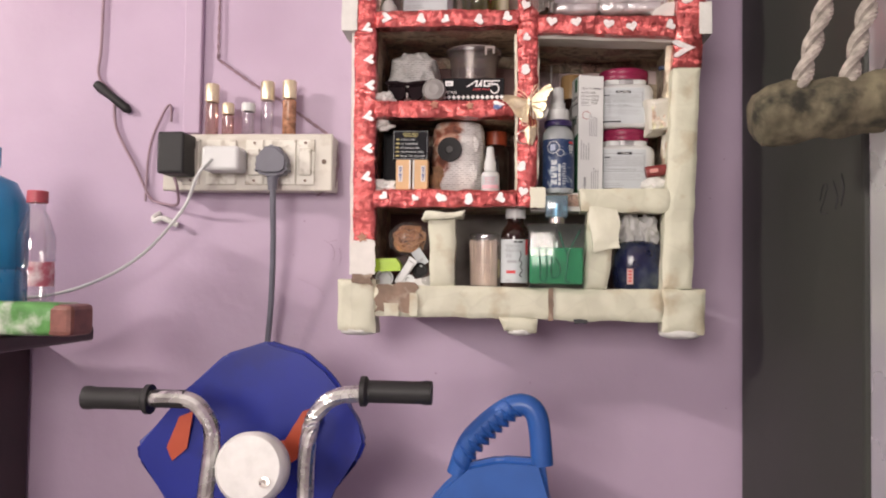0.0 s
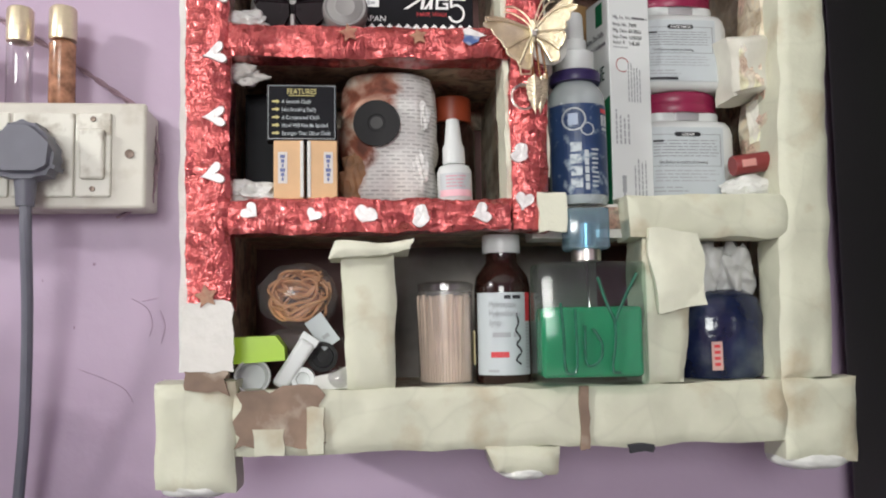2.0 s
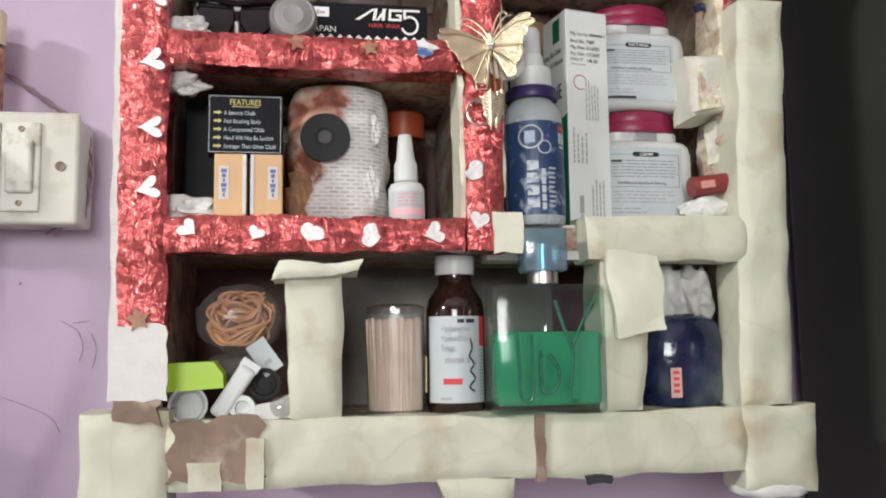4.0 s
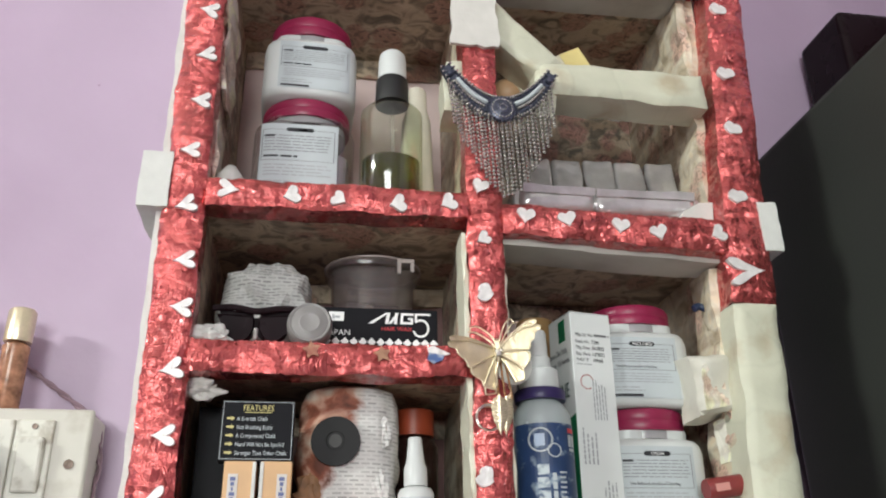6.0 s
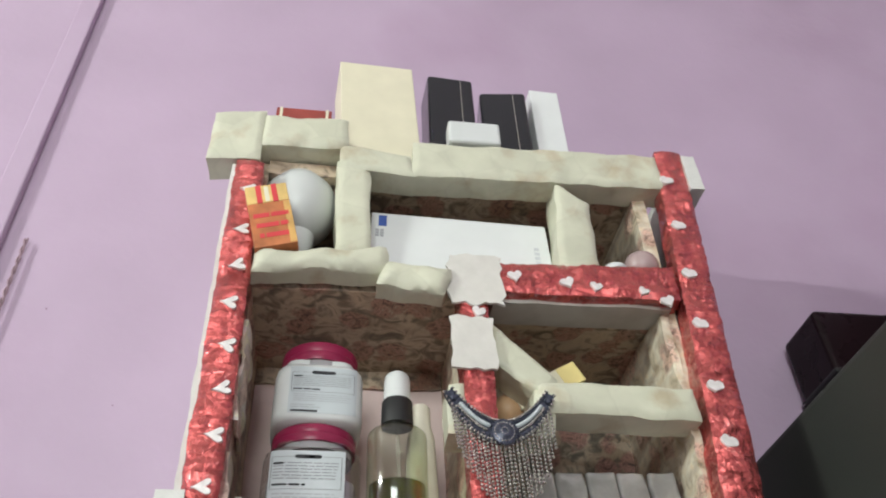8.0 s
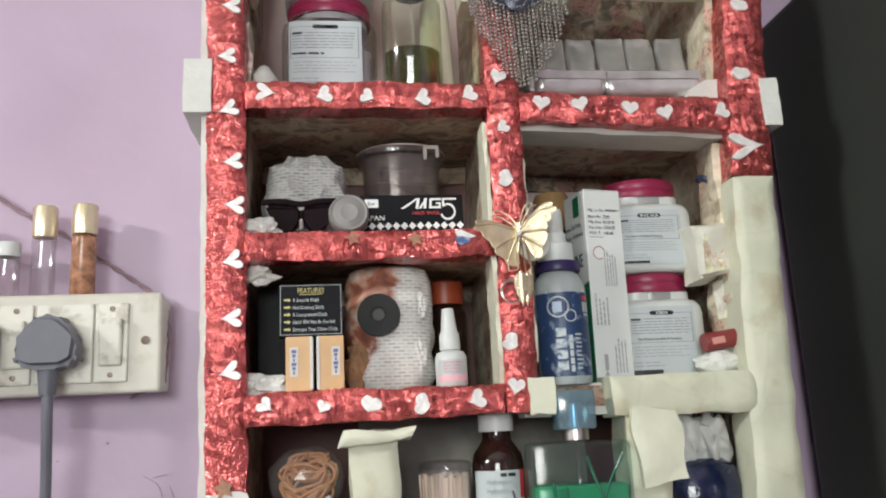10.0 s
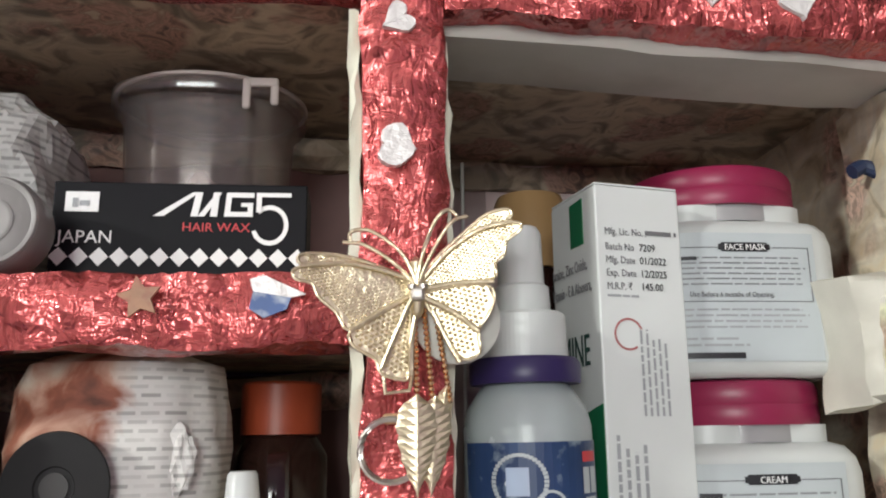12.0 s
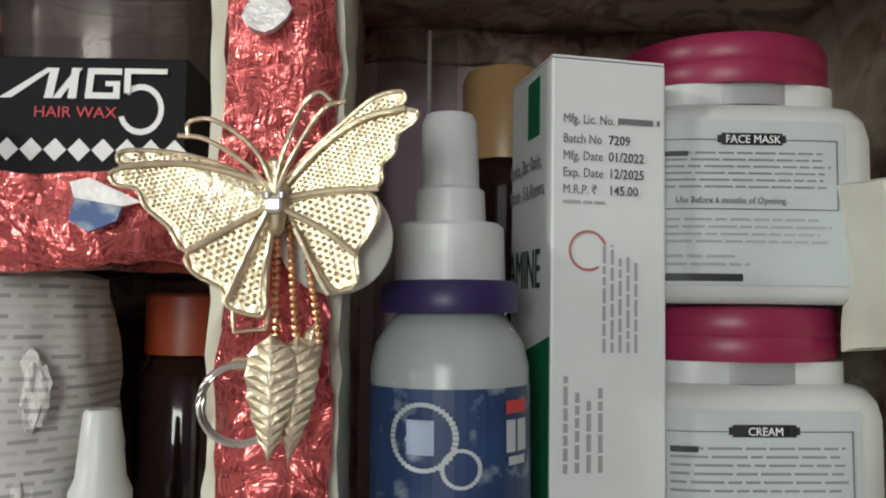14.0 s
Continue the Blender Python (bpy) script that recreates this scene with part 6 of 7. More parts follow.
tw_ = thing("tissue_scrap", "folded white tissue in a shelf corner", "paper", (0.171, 1.122, 1.524))
part("crumpled_sheet", crinkled(prism(((-0.018, 0), (0.012, 0), (0.012, 0.017), (0.002, 0.0165), (-0.010, 0.009)), 0.012, (0, -0.006, 0)), 0.0015, 60, 5), FOAM, tw_)
tb_ = thing("tan_ball", "smooth tan ball resting behind the taped brace", "ball", (0.036, 1.148, 1.646))
part("ball_body", lathe([(0.0145 * math.sin(math.pi * i / 14), -0.0145 * math.cos(math.pi * i / 14)) for i in range(15)], 28), BALLB, tb_, "", True)
yc_ = thing("yellow_card", "pale yellow folded card sticking out", "card", (0.070, 1.135, 1.665), 0, 62)
part("card", rbox(0.020, 0.004, 0.066, (0, 0, -0.034), 0.0006), BEIGE, yc_)
part("yellow_end", rbox(0.0205, 0.0045, 0.020, (0, 0, 0.014), 0.0006), mat("yellow_card_print", (0.72, 0.60, 0.25), 0.5), yc_)
wd = thing("white_disc", "white plastic disc behind the taped bar", "disc", (0.128, 1.15, 1.648))
part("disc_body", lathe([(0, 0), (0.017, 0), (0.018, 0.001), (0.017, 0.004), (0, 0.005)], 30, (0, 0, 0), turn=(90, 0, 0)), WHITE, wd, "", True)

br = thing("fringe_brooch", "navy beaded crescent brooch with silver chain fringe", "brooch", (0.016, FRONT - 0.0070, 1.597))


def crescent(u):
    """Middle line of the crescent: u from -1 to 1."""
    return Vector((0.0405 * u, 0, -0.002 + 0.034 * abs(u) ** 2.1))


def bead_line(name, offset, n, size, material, lo=-1.0, hi=1.0, y=-0.004):
    bm = bmesh.new()
    for i in range(n):
        u = lo + (hi - lo) * i / (n - 1)
        p, q = crescent(u), crescent(u + 0.01)
        side = Vector((-(q - p).z, 0, (q - p).x)).normalized()
        c = p + side * offset * (1 - 0.55 * abs(u) ** 2)
        bmesh.ops.create_icosphere(bm, subdivisions=1, radius=size, matrix=Matrix.Translation((c.x, y, c.z)))
    return tagged(part(name, bm, material, br), kind="stuff")


rim_up, rim_down = [], []
for i in range(25):
    u = -1 + i / 12
    p, q = crescent(u), crescent(u + 0.01)
    side = Vector((-(q - p).z, 0, (q - p).x)).normalized() * 0.0092 * (1 - 0.6 * abs(u) ** 2)
    rim_up.append(((p + side).x, (p + side).z))
    rim_down.append(((p - side).x, (p - side).z))
part("crescent", prism(rim_up + rim_down[::-1], 0.004, (0, -0.0030, 0)), NAVYB, br, "navy felt backing")
bead_line("bead_trim", 0.0088, 40, 0.0013, SILVER)
bead_line("bead_trim", 0.0062, 38, 0.0011, NAVYB)
bead_line("bead_trim", -0.0058, 38, 0.0011, NAVYB)
bead_line("bead_trim", -0.0084, 40, 0.0012, SILVER)
for lo, hi in ((-0.80, -0.30), (0.30, 0.80)):
    bead_line("silver_inlay", 0.0022, 16, 0.0019, LABELW, lo, hi)
    bead_line("silver_inlay", -0.0020, 14, 0.0014, SILVER, lo, hi)
for u in (-0.93, 0.93):
    p = crescent(u)
    part("end_stone", lathe([(0, 0.0035), (0.0022, 0.003), (0.0030, 0.001), (0.0030, 0), (0, 0)], 14, (p.x, -0.003, p.z - 0.002), turn=(90, 0, 0)), NAVYB, br, "dark faceted stone")
part("centre_stone", lathe([(0, 0.0045), (0.0036, 0.0042), (0.0095, 0.0022), (0.0100, 0), (0, 0)], 26, (0.0005, -0.003, -0.003), turn=(90, 0, 0)), NAVYB, br, "", True)
for r_, n_, mt in ((0.0026, 8, SILVER), (0.0050, 14, GRIP), (0.0075, 20, SILVER), (0.0102, 28, NAVYB)):
    bm = bmesh.new()
    for i in range(n_):
        a = i * math.tau / n_
        bmesh.ops.create_icosphere(bm, subdivisions=1, radius=0.0011, matrix=Matrix.Translation((0.0005 + r_ * math.cos(a), -0.0072 + 0.25 * r_, -0.003 + r_ * math.sin(a))))
    part("bead_ring", bm, mt, br)
rr = random.Random(12)
for i in range(25):
    u = -0.95 + 1.9 * i / 24
    p = crescent(u)
    ztop = p.z - 0.0075 * (1 - 0.4 * abs(u))
    ln = (0.068 - 0.027 * abs(u)) * rr.uniform(0.95, 1.04)
    x2 = p.x * 0.96 + 0.003
    n_ = int(ln / 0.0030)
    bm = bmesh.new()
    for k_ in range(n_):
        v_ = k_ / n_
        c = (p.x + (x2 - p.x) * v_, -0.002 - 0.0010 * math.sin(i * 2.1), ztop - ln * v_)
        bmesh.ops.create_icosphere(bm, subdivisions=1, radius=0.00145, matrix=Matrix.Translation(c))
    part("chain_strand", bm, SILVER, br)

# ---- top row ----
lb_ = thing("light_bulb", "large round white bulb standing on its white base", "bulb", (-0.157, 1.15, 1.7625))
part("globe_body", lathe([(0.0380 * math.sin(math.pi * i / 18), 0.106 - 0.0440 * math.cos(math.pi * i / 18)) for i in range(19)], 36), WHITE, lb_, "", True)
part("bulb_base", lathe([(0, 0), (0.013, 0), (0.014, 0.003), (0.014, 0.040), (0.017, 0.056), (0.019, 0.084), (0, 0.086)], 28), CARTONW, lb_, "white plastic base", True)
yb = thing("matchbox", "small orange and yellow card box at a slant", "box", (-0.168, FRONT - 0.0075, 1.7635), -4, -13)
part("carton_body", rbox(0.037, 0.014, 0.052, (0, 0, 0), 0.0006), mat("orange_print_card", (0.44, 0.15, 0.055), 0.5, spread=0.3, scale=60), yb)
part("yellow_band", rbox(0.0374, 0.0144, 0.022, (0, 0, 0.0520), 0.0006), mat("yellow_print_card", (0.66, 0.46, 0.17), 0.5, spread=0.2, scale=60), yb)
for x_ in (-0.007, 0.007):
    part("red_stripe", rbox(0.005, 0.0148, 0.0222, (x_, 0, 0.0520), 0.0003), REDINK, yb)
part("pale_band", rbox(0.004, 0.0148, 0.0190, (0, 0, 0.0530), 0.0003), BEIGE, yb)
part("side_strip", rbox(0.006, 0.0146, 0.050, (0.0158, 0, 0.0010), 0.0004), mat("ochre_card", (0.58, 0.34, 0.11), 0.5, spread=0.2, scale=60), yb)
part("print_mark", join(*[rbox(0.004 + 0.003 * (i % 3), 0.0003, 0.005, (-0.010 + 0.007 * (i % 4), -0.00715, 0.010 + 0.012 * (i // 4)), 0) for i in range(12)]), REDINK, yb)
lc_ = thing("long_carton", "long white carton lying on its side", "box", (0.0, 1.138, 1.772), 0, 1.5, -8)
part("carton_body", rbox(0.174, 0.034, 0.078, (0, 0, 0), 0.0008), CARTONW, lc_)
part("blue_mark", rbox(0.008, 0.0004, 0.016, (-0.076, -0.0171, 0.058), 0), mat("blue_ink", (0.05, 0.10, 0.35), 0.5), lc_)
part("print_mark", join(*[rbox(0.0035, 0.0004, 0.003, (-0.081 + 0.0045 * (i % 2), -0.0171, 0.042 + 0.004 * (i // 2)), 0) for i in range(6)]), GREYINK, lc_)
part("end_mark", join(*[rbox(0.005, 0.0004, 0.004, (0.074, -0.0171, 0.02 + 0.0065 * i), 0.0004, 1) for i in range(4)]), mat("faint_ink", (0.55, 0.57, 0.6), 0.5), lc_)
pkb = thing("pink_ball", "glossy pale pink ball beside a white cap", "ball", (0.176, 1.122, 1.794))
part("ball_body", lathe([(0.017 * math.sin(math.pi * i / 14), -0.017 * math.cos(math.pi * i / 14)) for i in range(15)], 28), mat("pale_pink_gloss", (0.6, 0.45, 0.45), 0.15, trans=0.4, spread=0.05), pkb, "", True)
wcap = thing("plastic_disc", "flat white cap on the shelf", "cap", (0.145, 1.116, 1.778))
part("cap_shell", lathe([(0, 0), (0.013, 0), (0.0135, 0.001), (0.012, 0.006), (0, 0.007)], 24), WHITE, wcap, "", True)
# things stood on top of the shelf
rbx = thing("flat_box", "flat brown-red box on top of the shelf", "box", (-0.160, 1.14, 1.9515))
part("carton_body", rbox(0.058, 0.04, 0.036, (0, 0, 0), 0.001), BROWNBOX, rbx)
part("pale_band", join(rbox(0.003, 0.0405, 0.0362, (-0.024, 0, 0), 0), rbox(0.003, 0.0405, 0.0362, (0.024, 0, 0), 0)), BEIGE, rbx)
tcx = thing("tall_carton", "tall cream carton leaning on top of the shelf", "box", (-0.076, 1.165, 1.905), 4, -3)
part("carton_body", rbox(0.085, 0.06, 0.19, (0, 0, 0), 0.001), BEIGE, tcx)
for x, h_, rz in ((0.004, 0.17, 3), (0.070, 0.15, -6)):
    bkx = thing("black_case", "glossy black case standing on top of the shelf", "case", (x, 1.17, 1.928), rz, group="black cases")
    part("case_body", rbox(0.055, 0.05, h_, (0, 0, 0), 0.004, 3), mat("gloss_black", (0.015, 0.015, 0.02), 0.15, spread=0.1) if x < 0.05 else bpy.data.materials["gloss_black"], bkx)
    part("seam", rbox(0.0008, 0.0504, h_ - 0.01, (0.012, 0, 0.005), 0), STEEL, bkx)
wbx = thing("white_carton", "narrow white carton on top of the shelf", "box", (0.122, 1.18, 1.930), 2)
part("carton_body", rbox(0.036, 0.05, 0.17, (0, 0, 0), 0.001), CARTONW, wbx)
lid_ = thing("white_block", "small white block on the top bar", "block", (0.018, 1.108, 1.931))
part("block", rbox(0.055, 0.02, 0.032, (0, 0, 0), 0.003), WHITE, lid_)

# ---- butterfly keyring ----
bf = thing("butterfly_keyring", "gold filigree butterfly keyring with leaf charms", "keyring", (0.0058, FRONT - 0.0100, 1.4110), 0, -2)
bf.scale = (0.96, 1, 0.93)
WL = [(0.0, 0.002), (-0.008, 0.006), (-0.018, 0.0095), (-0.027, 0.0105), (-0.0315, 0.0100), (-0.0320, 0.0080), (-0.0305, 0.0070), (-0.0335, 0.0055), (-0.0325, 0.0030), (-0.0285, 0.0020), (-0.0270, -0.0015), (-0.0245, -0.0040), (-0.0220, -0.0065), (-0.0185, -0.0115), (-0.009, -0.006), (0.0, -0.001)]
WR = [(0.0, 0.002), (0.007, 0.010), (0.015, 0.0170), (0.021, 0.0215), (0.0265, 0.0225), (0.0275, 0.0205), (0.0262, 0.0190), (0.0300, 0.0178), (0.0292, 0.0155), (0.0258, 0.0130), (0.0250, 0.0090), (0.0222, 0.0065), (0.0215, 0.0020), (0.010, 0.001), (0.0, -0.001)]
LL = [(-0.001, -0.001), (-0.010, -0.006), (-0.0185, -0.0115), (-0.0175, -0.016), (-0.012, -0.0195), (-0.0105, -0.0235), (-0.005, -0.0255), (-0.003, -0.024), (-0.002, -0.012)]
LR = [(0.001, -0.001), (0.010, 0.0005), (0.0195, 0.0005), (0.0215, -0.004), (0.019, -0.009), (0.0165, -0.0125), (0.0165, -0.019), (0.012, -0.0205), (0.008, -0.015), (0.004, -0.007)]


def in_poly(x, z, poly):
    c, j = False, len(poly) - 1
    for i in range(len(poly)):
        (xi, zi), (xj, zj) = poly[i], poly[j]
        if (zi > z) != (zj > z) and x < (xj - xi) * (z - zi) / (zj - zi) + xi:
            c = not c
        j = i
    return c


for nm, poly, st_, ang in (("upper_wing", WL, 0.00095, 12), ("upper_wing", WR, 0.00095, -14), ("lower_wing", LL, 0.0013, 20), ("lower_wing", LR, 0.0013, -20)):
    cup = -0.004
    bm = prism(poly, 0.0007)
    rim = tube([(x, -0.0003, z) for x, z in poly + poly[:1]], 0.0005, 6, 3)
    beads = bmesh.new()
    ca, sa = math.cos(math.radians(ang)), math.sin(math.radians(ang))
    for i in range(-55, 56):
        for j in range(-55, 56):
            u, v_ = (i + 0.5 * (j % 2)) * st_ * 1.15, j * st_
            x, z = u * ca - v_ * sa, u * sa + v_ * ca
            if in_poly(x, z, poly) and in_poly(x * 1.06, z * 1.06, poly):
                s_ = st_ * 0.46
                top_ = beads.verts.new((x, -st_ * 0.6, z))
                base = [beads.verts.new((x + s_ * c_ * 1.2, 0.0, z + s_ * d_)) for c_, d_ in ((1, 0), (0, 1), (-1, 0), (0, -1))]
                for q_ in range(4):
                    beads.faces.new((base[q_], base[(q_ + 1) % 4], top_))
    w_ = join(bm, rim, beads)
    for v in w_.verts:
        v.co.y += cup * (abs(v.co.x) / 0.03) ** 1.4
    part(nm, w_, GOLD, bf)
for s_, pts_ in ((-1, [(0, 0.001), (-0.004, 0.010), (-0.012, 0.0165), (-0.0175, 0.0165), (-0.018, 0.0135)]), (1, [(0, 0.001), (0.002, 0.010), (0.006, 0.0195), (0.0095, 0.0225), (0.012, 0.0205)]), (-1, [(0, 0), (-0.006, 0.007), (-0.014, 0.0125), (-0.020, 0.0135)]), (1, [(0, 0), (0.004, 0.009), (0.010, 0.0185), (0.015, 0.0205)])):
    part("antenna", tube([(x, -0.004, z) for x, z in pts_], 0.00055, 6, 4), GOLD, bf)
part("body", lathe([(0, -0.009), (0.0016, -0.007), (0.0022, -0.002), (0.0026, 0.002), (0.0018, 0.005), (0.0024, 0.0075), (0, 0.0095)], 14, (0, -0.002, 0)), GOLD, bf, "", True)
for pts_ in ([(-0.002, 0.003), (-0.010, 0.0058), (-0.020, 0.0076), (-0.0315, 0.0068)], [(0.002, 0.003), (0.009, 0.0105), (0.018, 0.0165), (0.0275, 0.0185)], [(-0.002, -0.002), (-0.010, -0.0065), (-0.0185, -0.0115)], [(0.002, 0.0), (0.011, 0.0012), (0.0215, 0.0012)]):
    part("wing_rib", tube([(x, -0.0012 - 0.004 * (abs(x) / 0.03) ** 1.4, z) for x, z in pts_], 0.0007, 6, 5), GOLD, bf)
for pts_ in ([(-0.0015, -0.003), (-0.0065, -0.0135), (-0.0105, -0.0225)], [(-0.0008, -0.008), (-0.0022, -0.016), (-0.0026, -0.0245)], [(0.0040, -0.007), (0.0075, -0.0150), (0.0108, -0.0215)], [(0.0020, -0.003), (0.0100, -0.0075), (0.0165, -0.0130)]):
    part("wing_rib", tube([(x, -0.0035, z) for x, z in pts_], 0.00075, 6, 5), GOLD, bf)
for x in (-0.0014, 0.0016):
    part("body_stone", lathe([(0, -0.0013), (0.0012, -0.0006), (0.0013, 0.0006), (0, 0.0013)], 10, (x, -0.0045, 0)), STEEL, bf, "bright bead", True)
for x, ln in ((-0.001, 0.027), (0.0035, 0.030), (0.0085, 0.028)):
    bm = bmesh.new()
    for i in range(int(ln / 0.0016)):
        bmesh.ops.create_icosphere(bm, subdivisions=1, radius=0.00098, matrix=Matrix.Translation((x * (0.6 + 0.4 * i * 0.0016 / ln), 0.001, -0.006 - i * 0.0016)))
    part("chain", bm, mat("copper_chain", (0.72, 0.46, 0.26), 0.25, 1.0) if x < 0 else bpy.data.materials["copper_chain"], bf, "coppery ball chain")
for x, z, ry, yy, wide in ((-0.0012, -0.0295, 2, -0.0025, 1.25), (0.0040, -0.0300, 5, -0.0005, 1.1), (0.0075, -0.0270, 12, 0.0012, 0.6)):
    bm = bmesh.new()
    n_ = 13
    for side_ in (-1, 1):
        prev = None
        for i in range(n_ + 1):
            u = i / n_
            w_ = 0.0043 * wide * ((u / 0.3) ** 0.55 if u < 0.3 else 1 - ((u - 0.3) / 0.7) ** 2.2)
            mid, edge = (0, -0.0010, -u * 0.0285), (side_ * w_ * (1.06 if i % 2 else 0.94), 0.0004, -u * 0.0285 + (0.0018 if u > 0.1 else 0.0))
            cur = (bm.verts.new(mid), bm.verts.new(edge))
            if prev:
                ridge = bm.verts.new(((prev[1].co + cur[1].co) / 2 * 0.6 + (prev[0].co + cur[0].co) / 2 * 0.4) + Vector((0, -0.0004, 0)))
                for a_, b_ in ((prev[0], prev[1]), (prev[1], cur[1]), (cur[1], cur[0]), (cur[0], prev[0])):
                    bm.faces.new((a_, b_, ridge))
            prev = cur
    bm.transform(pose(x, yy, z, 0, ry, 0))
    part("leaf_charm", bm, GOLD, bf, "stamped gold leaf")
part("split_ring", join(*[tube([(-0.0085 + (0.0085 - d_) * math.cos(i * math.tau / 28), -0.0005 + d_, -0.0445 + (0.0088 - d_) * math.sin(i * math.tau / 28)) for i in range(29)], 0.0006, 6, 1) for d_ in (0.0, 0.0006)]), STEEL, bf, "worn brass split ring")
part("link", tube([(-0.010, 0.0, -0.022), (-0.0095, 0.0, -0.029), (-0.003, 0.0, -0.0285), (-0.002, 0.0, -0.024)], 0.0006, 6, 1), GOLD, bf)
part("hook_tab", rbox(0.009, 0.003, 0.003, (-0.006, 0.0015, -0.0375), 0.001), BALLB, bf)
part("backing_pin", rbox(0.004, 0.014, 0.004, (0.0, 0.0015, -0.004), 0.001), STEEL, bf)

# ---- switch board on the wall ----
sw = thing("switch_board", "aged ivory switchboard with sockets on the pink wall", "switchboard", (-0.389, WALL, 1.318))
part("back_box", rbox(0.243, 0.040, 0.078, (0, -0.020, 0), 0.003, 3), BOARDP, sw, "grimy ivory plastic")
part("face_plate", rbox(0.246, 0.006, 0.081, (0, -0.0425, -0.0015), 0.004, 3), BOARDP, sw)
for x in (-0.113, 0.111):
    part("screw", lathe([(0, 0), (0.0035, 0), (0.0035, 0.0012), (0, 0.0018)], 14, (x, -0.0455, 0.040), turn=(90, 0, 0)), mat("dark_screw", (0.16, 0.12, 0.1), 0.4, 0.8), sw)
for x in (-0.081, 0.0115, 0.085):
    sf_ = part("switch_frame", rbox(0.026, 0.003, 0.064, (x, -0.0465, 0.007), 0.0015), SWITCHP, sw)
    part("rocker", rbox(0.018, 0.006, 0.038, (x, -0.049, 0.020), 0.002, 2, (5, 0, 0)), SWITCHP, sf_)
    for zz in (0.013, 0.066):
        part("small_screw", lathe([(0, 0), (0.0022, 0), (0.002, 0.0012), (0, 0.0014)], 10, (x, -0.048, zz), turn=(90, 0, 0)), bpy.data.materials["dark_screw"], sw)
for x in (-0.037, 0.049):
    part("socket_plate", rbox(0.044, 0.003, 0.064, (x, -0.0465, 0.007), 0.0015), SWITCHP, sw)
    for dx, zz, r_ in ((0, 0.056, 0.0036), (-0.009, 0.026, 0.0028), (0.009, 0.026, 0.0028)):
        part("socket_hole", lathe([(0, 0), (r_, 0), (r_, 0.0006), (0, 0.0006)], 12, (x + dx, -0.0482, zz), turn=(90, 0, 0)), BLACKINK, sw)
pl = thing("power_plug", "grey three-pin plug in the switchboard socket", "plug", (-0.346, 1.2165, 1.356))
shield_ = prism([(-0.022, -0.016), (-0.012, -0.021), (0.012, -0.021), (0.022, -0.016), (0.024, -0.010), (0.020, 0.004), (0.014, 0.017), (0.006, 0.022), (-0.006, 0.022), (-0.014, 0.017), (-0.020, 0.004), (-0.024, -0.010)], 0.028, (0, -0.028, 0))
bmesh.ops.bevel(shield_, geom=shield_.edges[:], offset=0.005, segments=3, affect="EDGES")
part("plug_body", shield_, PLUGG, pl, "", True)
part("cable_boot", lathe([(0, 0), (0.0062, 0), (0.0070, 0.010), (0.0080, 0.020), (0, 0.021)], 16, (0, -0.014, -0.040)), PLUGG, pl, "", True)
part("cable", tube([(0, -0.014, -0.022), (0.001, -0.014, -0.06), (0.0, -0.005, -0.12), (-0.006, 0.01, -0.20), (-0.014, 0.02, -0.28), (-0.016, 0.028, -0.36), (-0.01, 0.03, -0.6)], 0.0042, 10, 6), PLUGG, pl)
ad = thing("black_adapter", "black charger adapter plugged into the board", "adapter", (-0.485, 1.2165, 1.333))
part("body", rbox(0.038, 0.045, 0.058, (0.004, -0.0225, 0.002), 0.004, 3), GRIP, ad)
part("cable", tube([(0.0, -0.02, 0), (0.003, -0.015, -0.015), (-0.012, 0.02, -0.035), (-0.05, 0.038, -0.030), (-0.065, 0.042, -0.02), (-0.085, 0.042, 0.02), (-0.118, 0.043, 0.08), (-0.125, 0.043, 0.13), (-0.148, 0.043, 0.16), (-0.145, 0.043, 0.22), (-0.143, 0.043, 0.45)], 0.0021, 8, 6), WIREP, ad)
part("cable", tube([(-0.07, 0.042, -0.028), (-0.066, 0.043, 0.05), (-0.048, 0.043, 0.10), (-0.036, 0.043, 0.115), (-0.034, 0.043, 0.09)], 0.0018, 8, 6), WIREP, ad)
kn = thing("cable_knot", "black tape knot where wires join", "cable knot", (-0.628, 1.258, 1.474), 0, 28)
part("tape_wrap", lathe([(0, -0.012), (0.006, -0.010), (0.008, 0), (0.006, 0.02), (0.007, 0.05), (0.004, 0.058), (0, 0.06)], 12, turn=(0, 100, 0)), GRIP, kn, "", True)
wp = thing("white_charger", "white phone charger with cable in the board", "charger", (-0.413, 1.2165, 1.340), 0)
part("body", rbox(0.052, 0.040, 0.034, (0, -0.020, 0.0), 0.005, 3), WHITE, wp)
part("cable", tube([(-0.011, -0.04, 0.016), (-0.028, -0.046, -0.008), (-0.056, -0.03, -0.056), (-0.126, -0.02, -0.124), (-0.224, -0.02, -0.169), (-0.32, -0.05, -0.182), (-0.42, -0.08, -0.184)], 0.0024, 8, 6), WHITE, wp)
tw = thing("twisted_wire", "mauve twisted bell wire pinned along the wall", "wire", (-0.449, 1.258, 1.60))
wv = [(0, 0, 0.3), (0, 0, 0.0), (0.0, 0, -0.085), (0.05, 0, -0.12), (0.10, 0, -0.150), (0.150, 0, -0.185), (0.178, -0.002, -0.205), (0.184, -0.006, -0.24), (0.180, -0.01, -0.275), (0.15, -0.004, -0.287)]
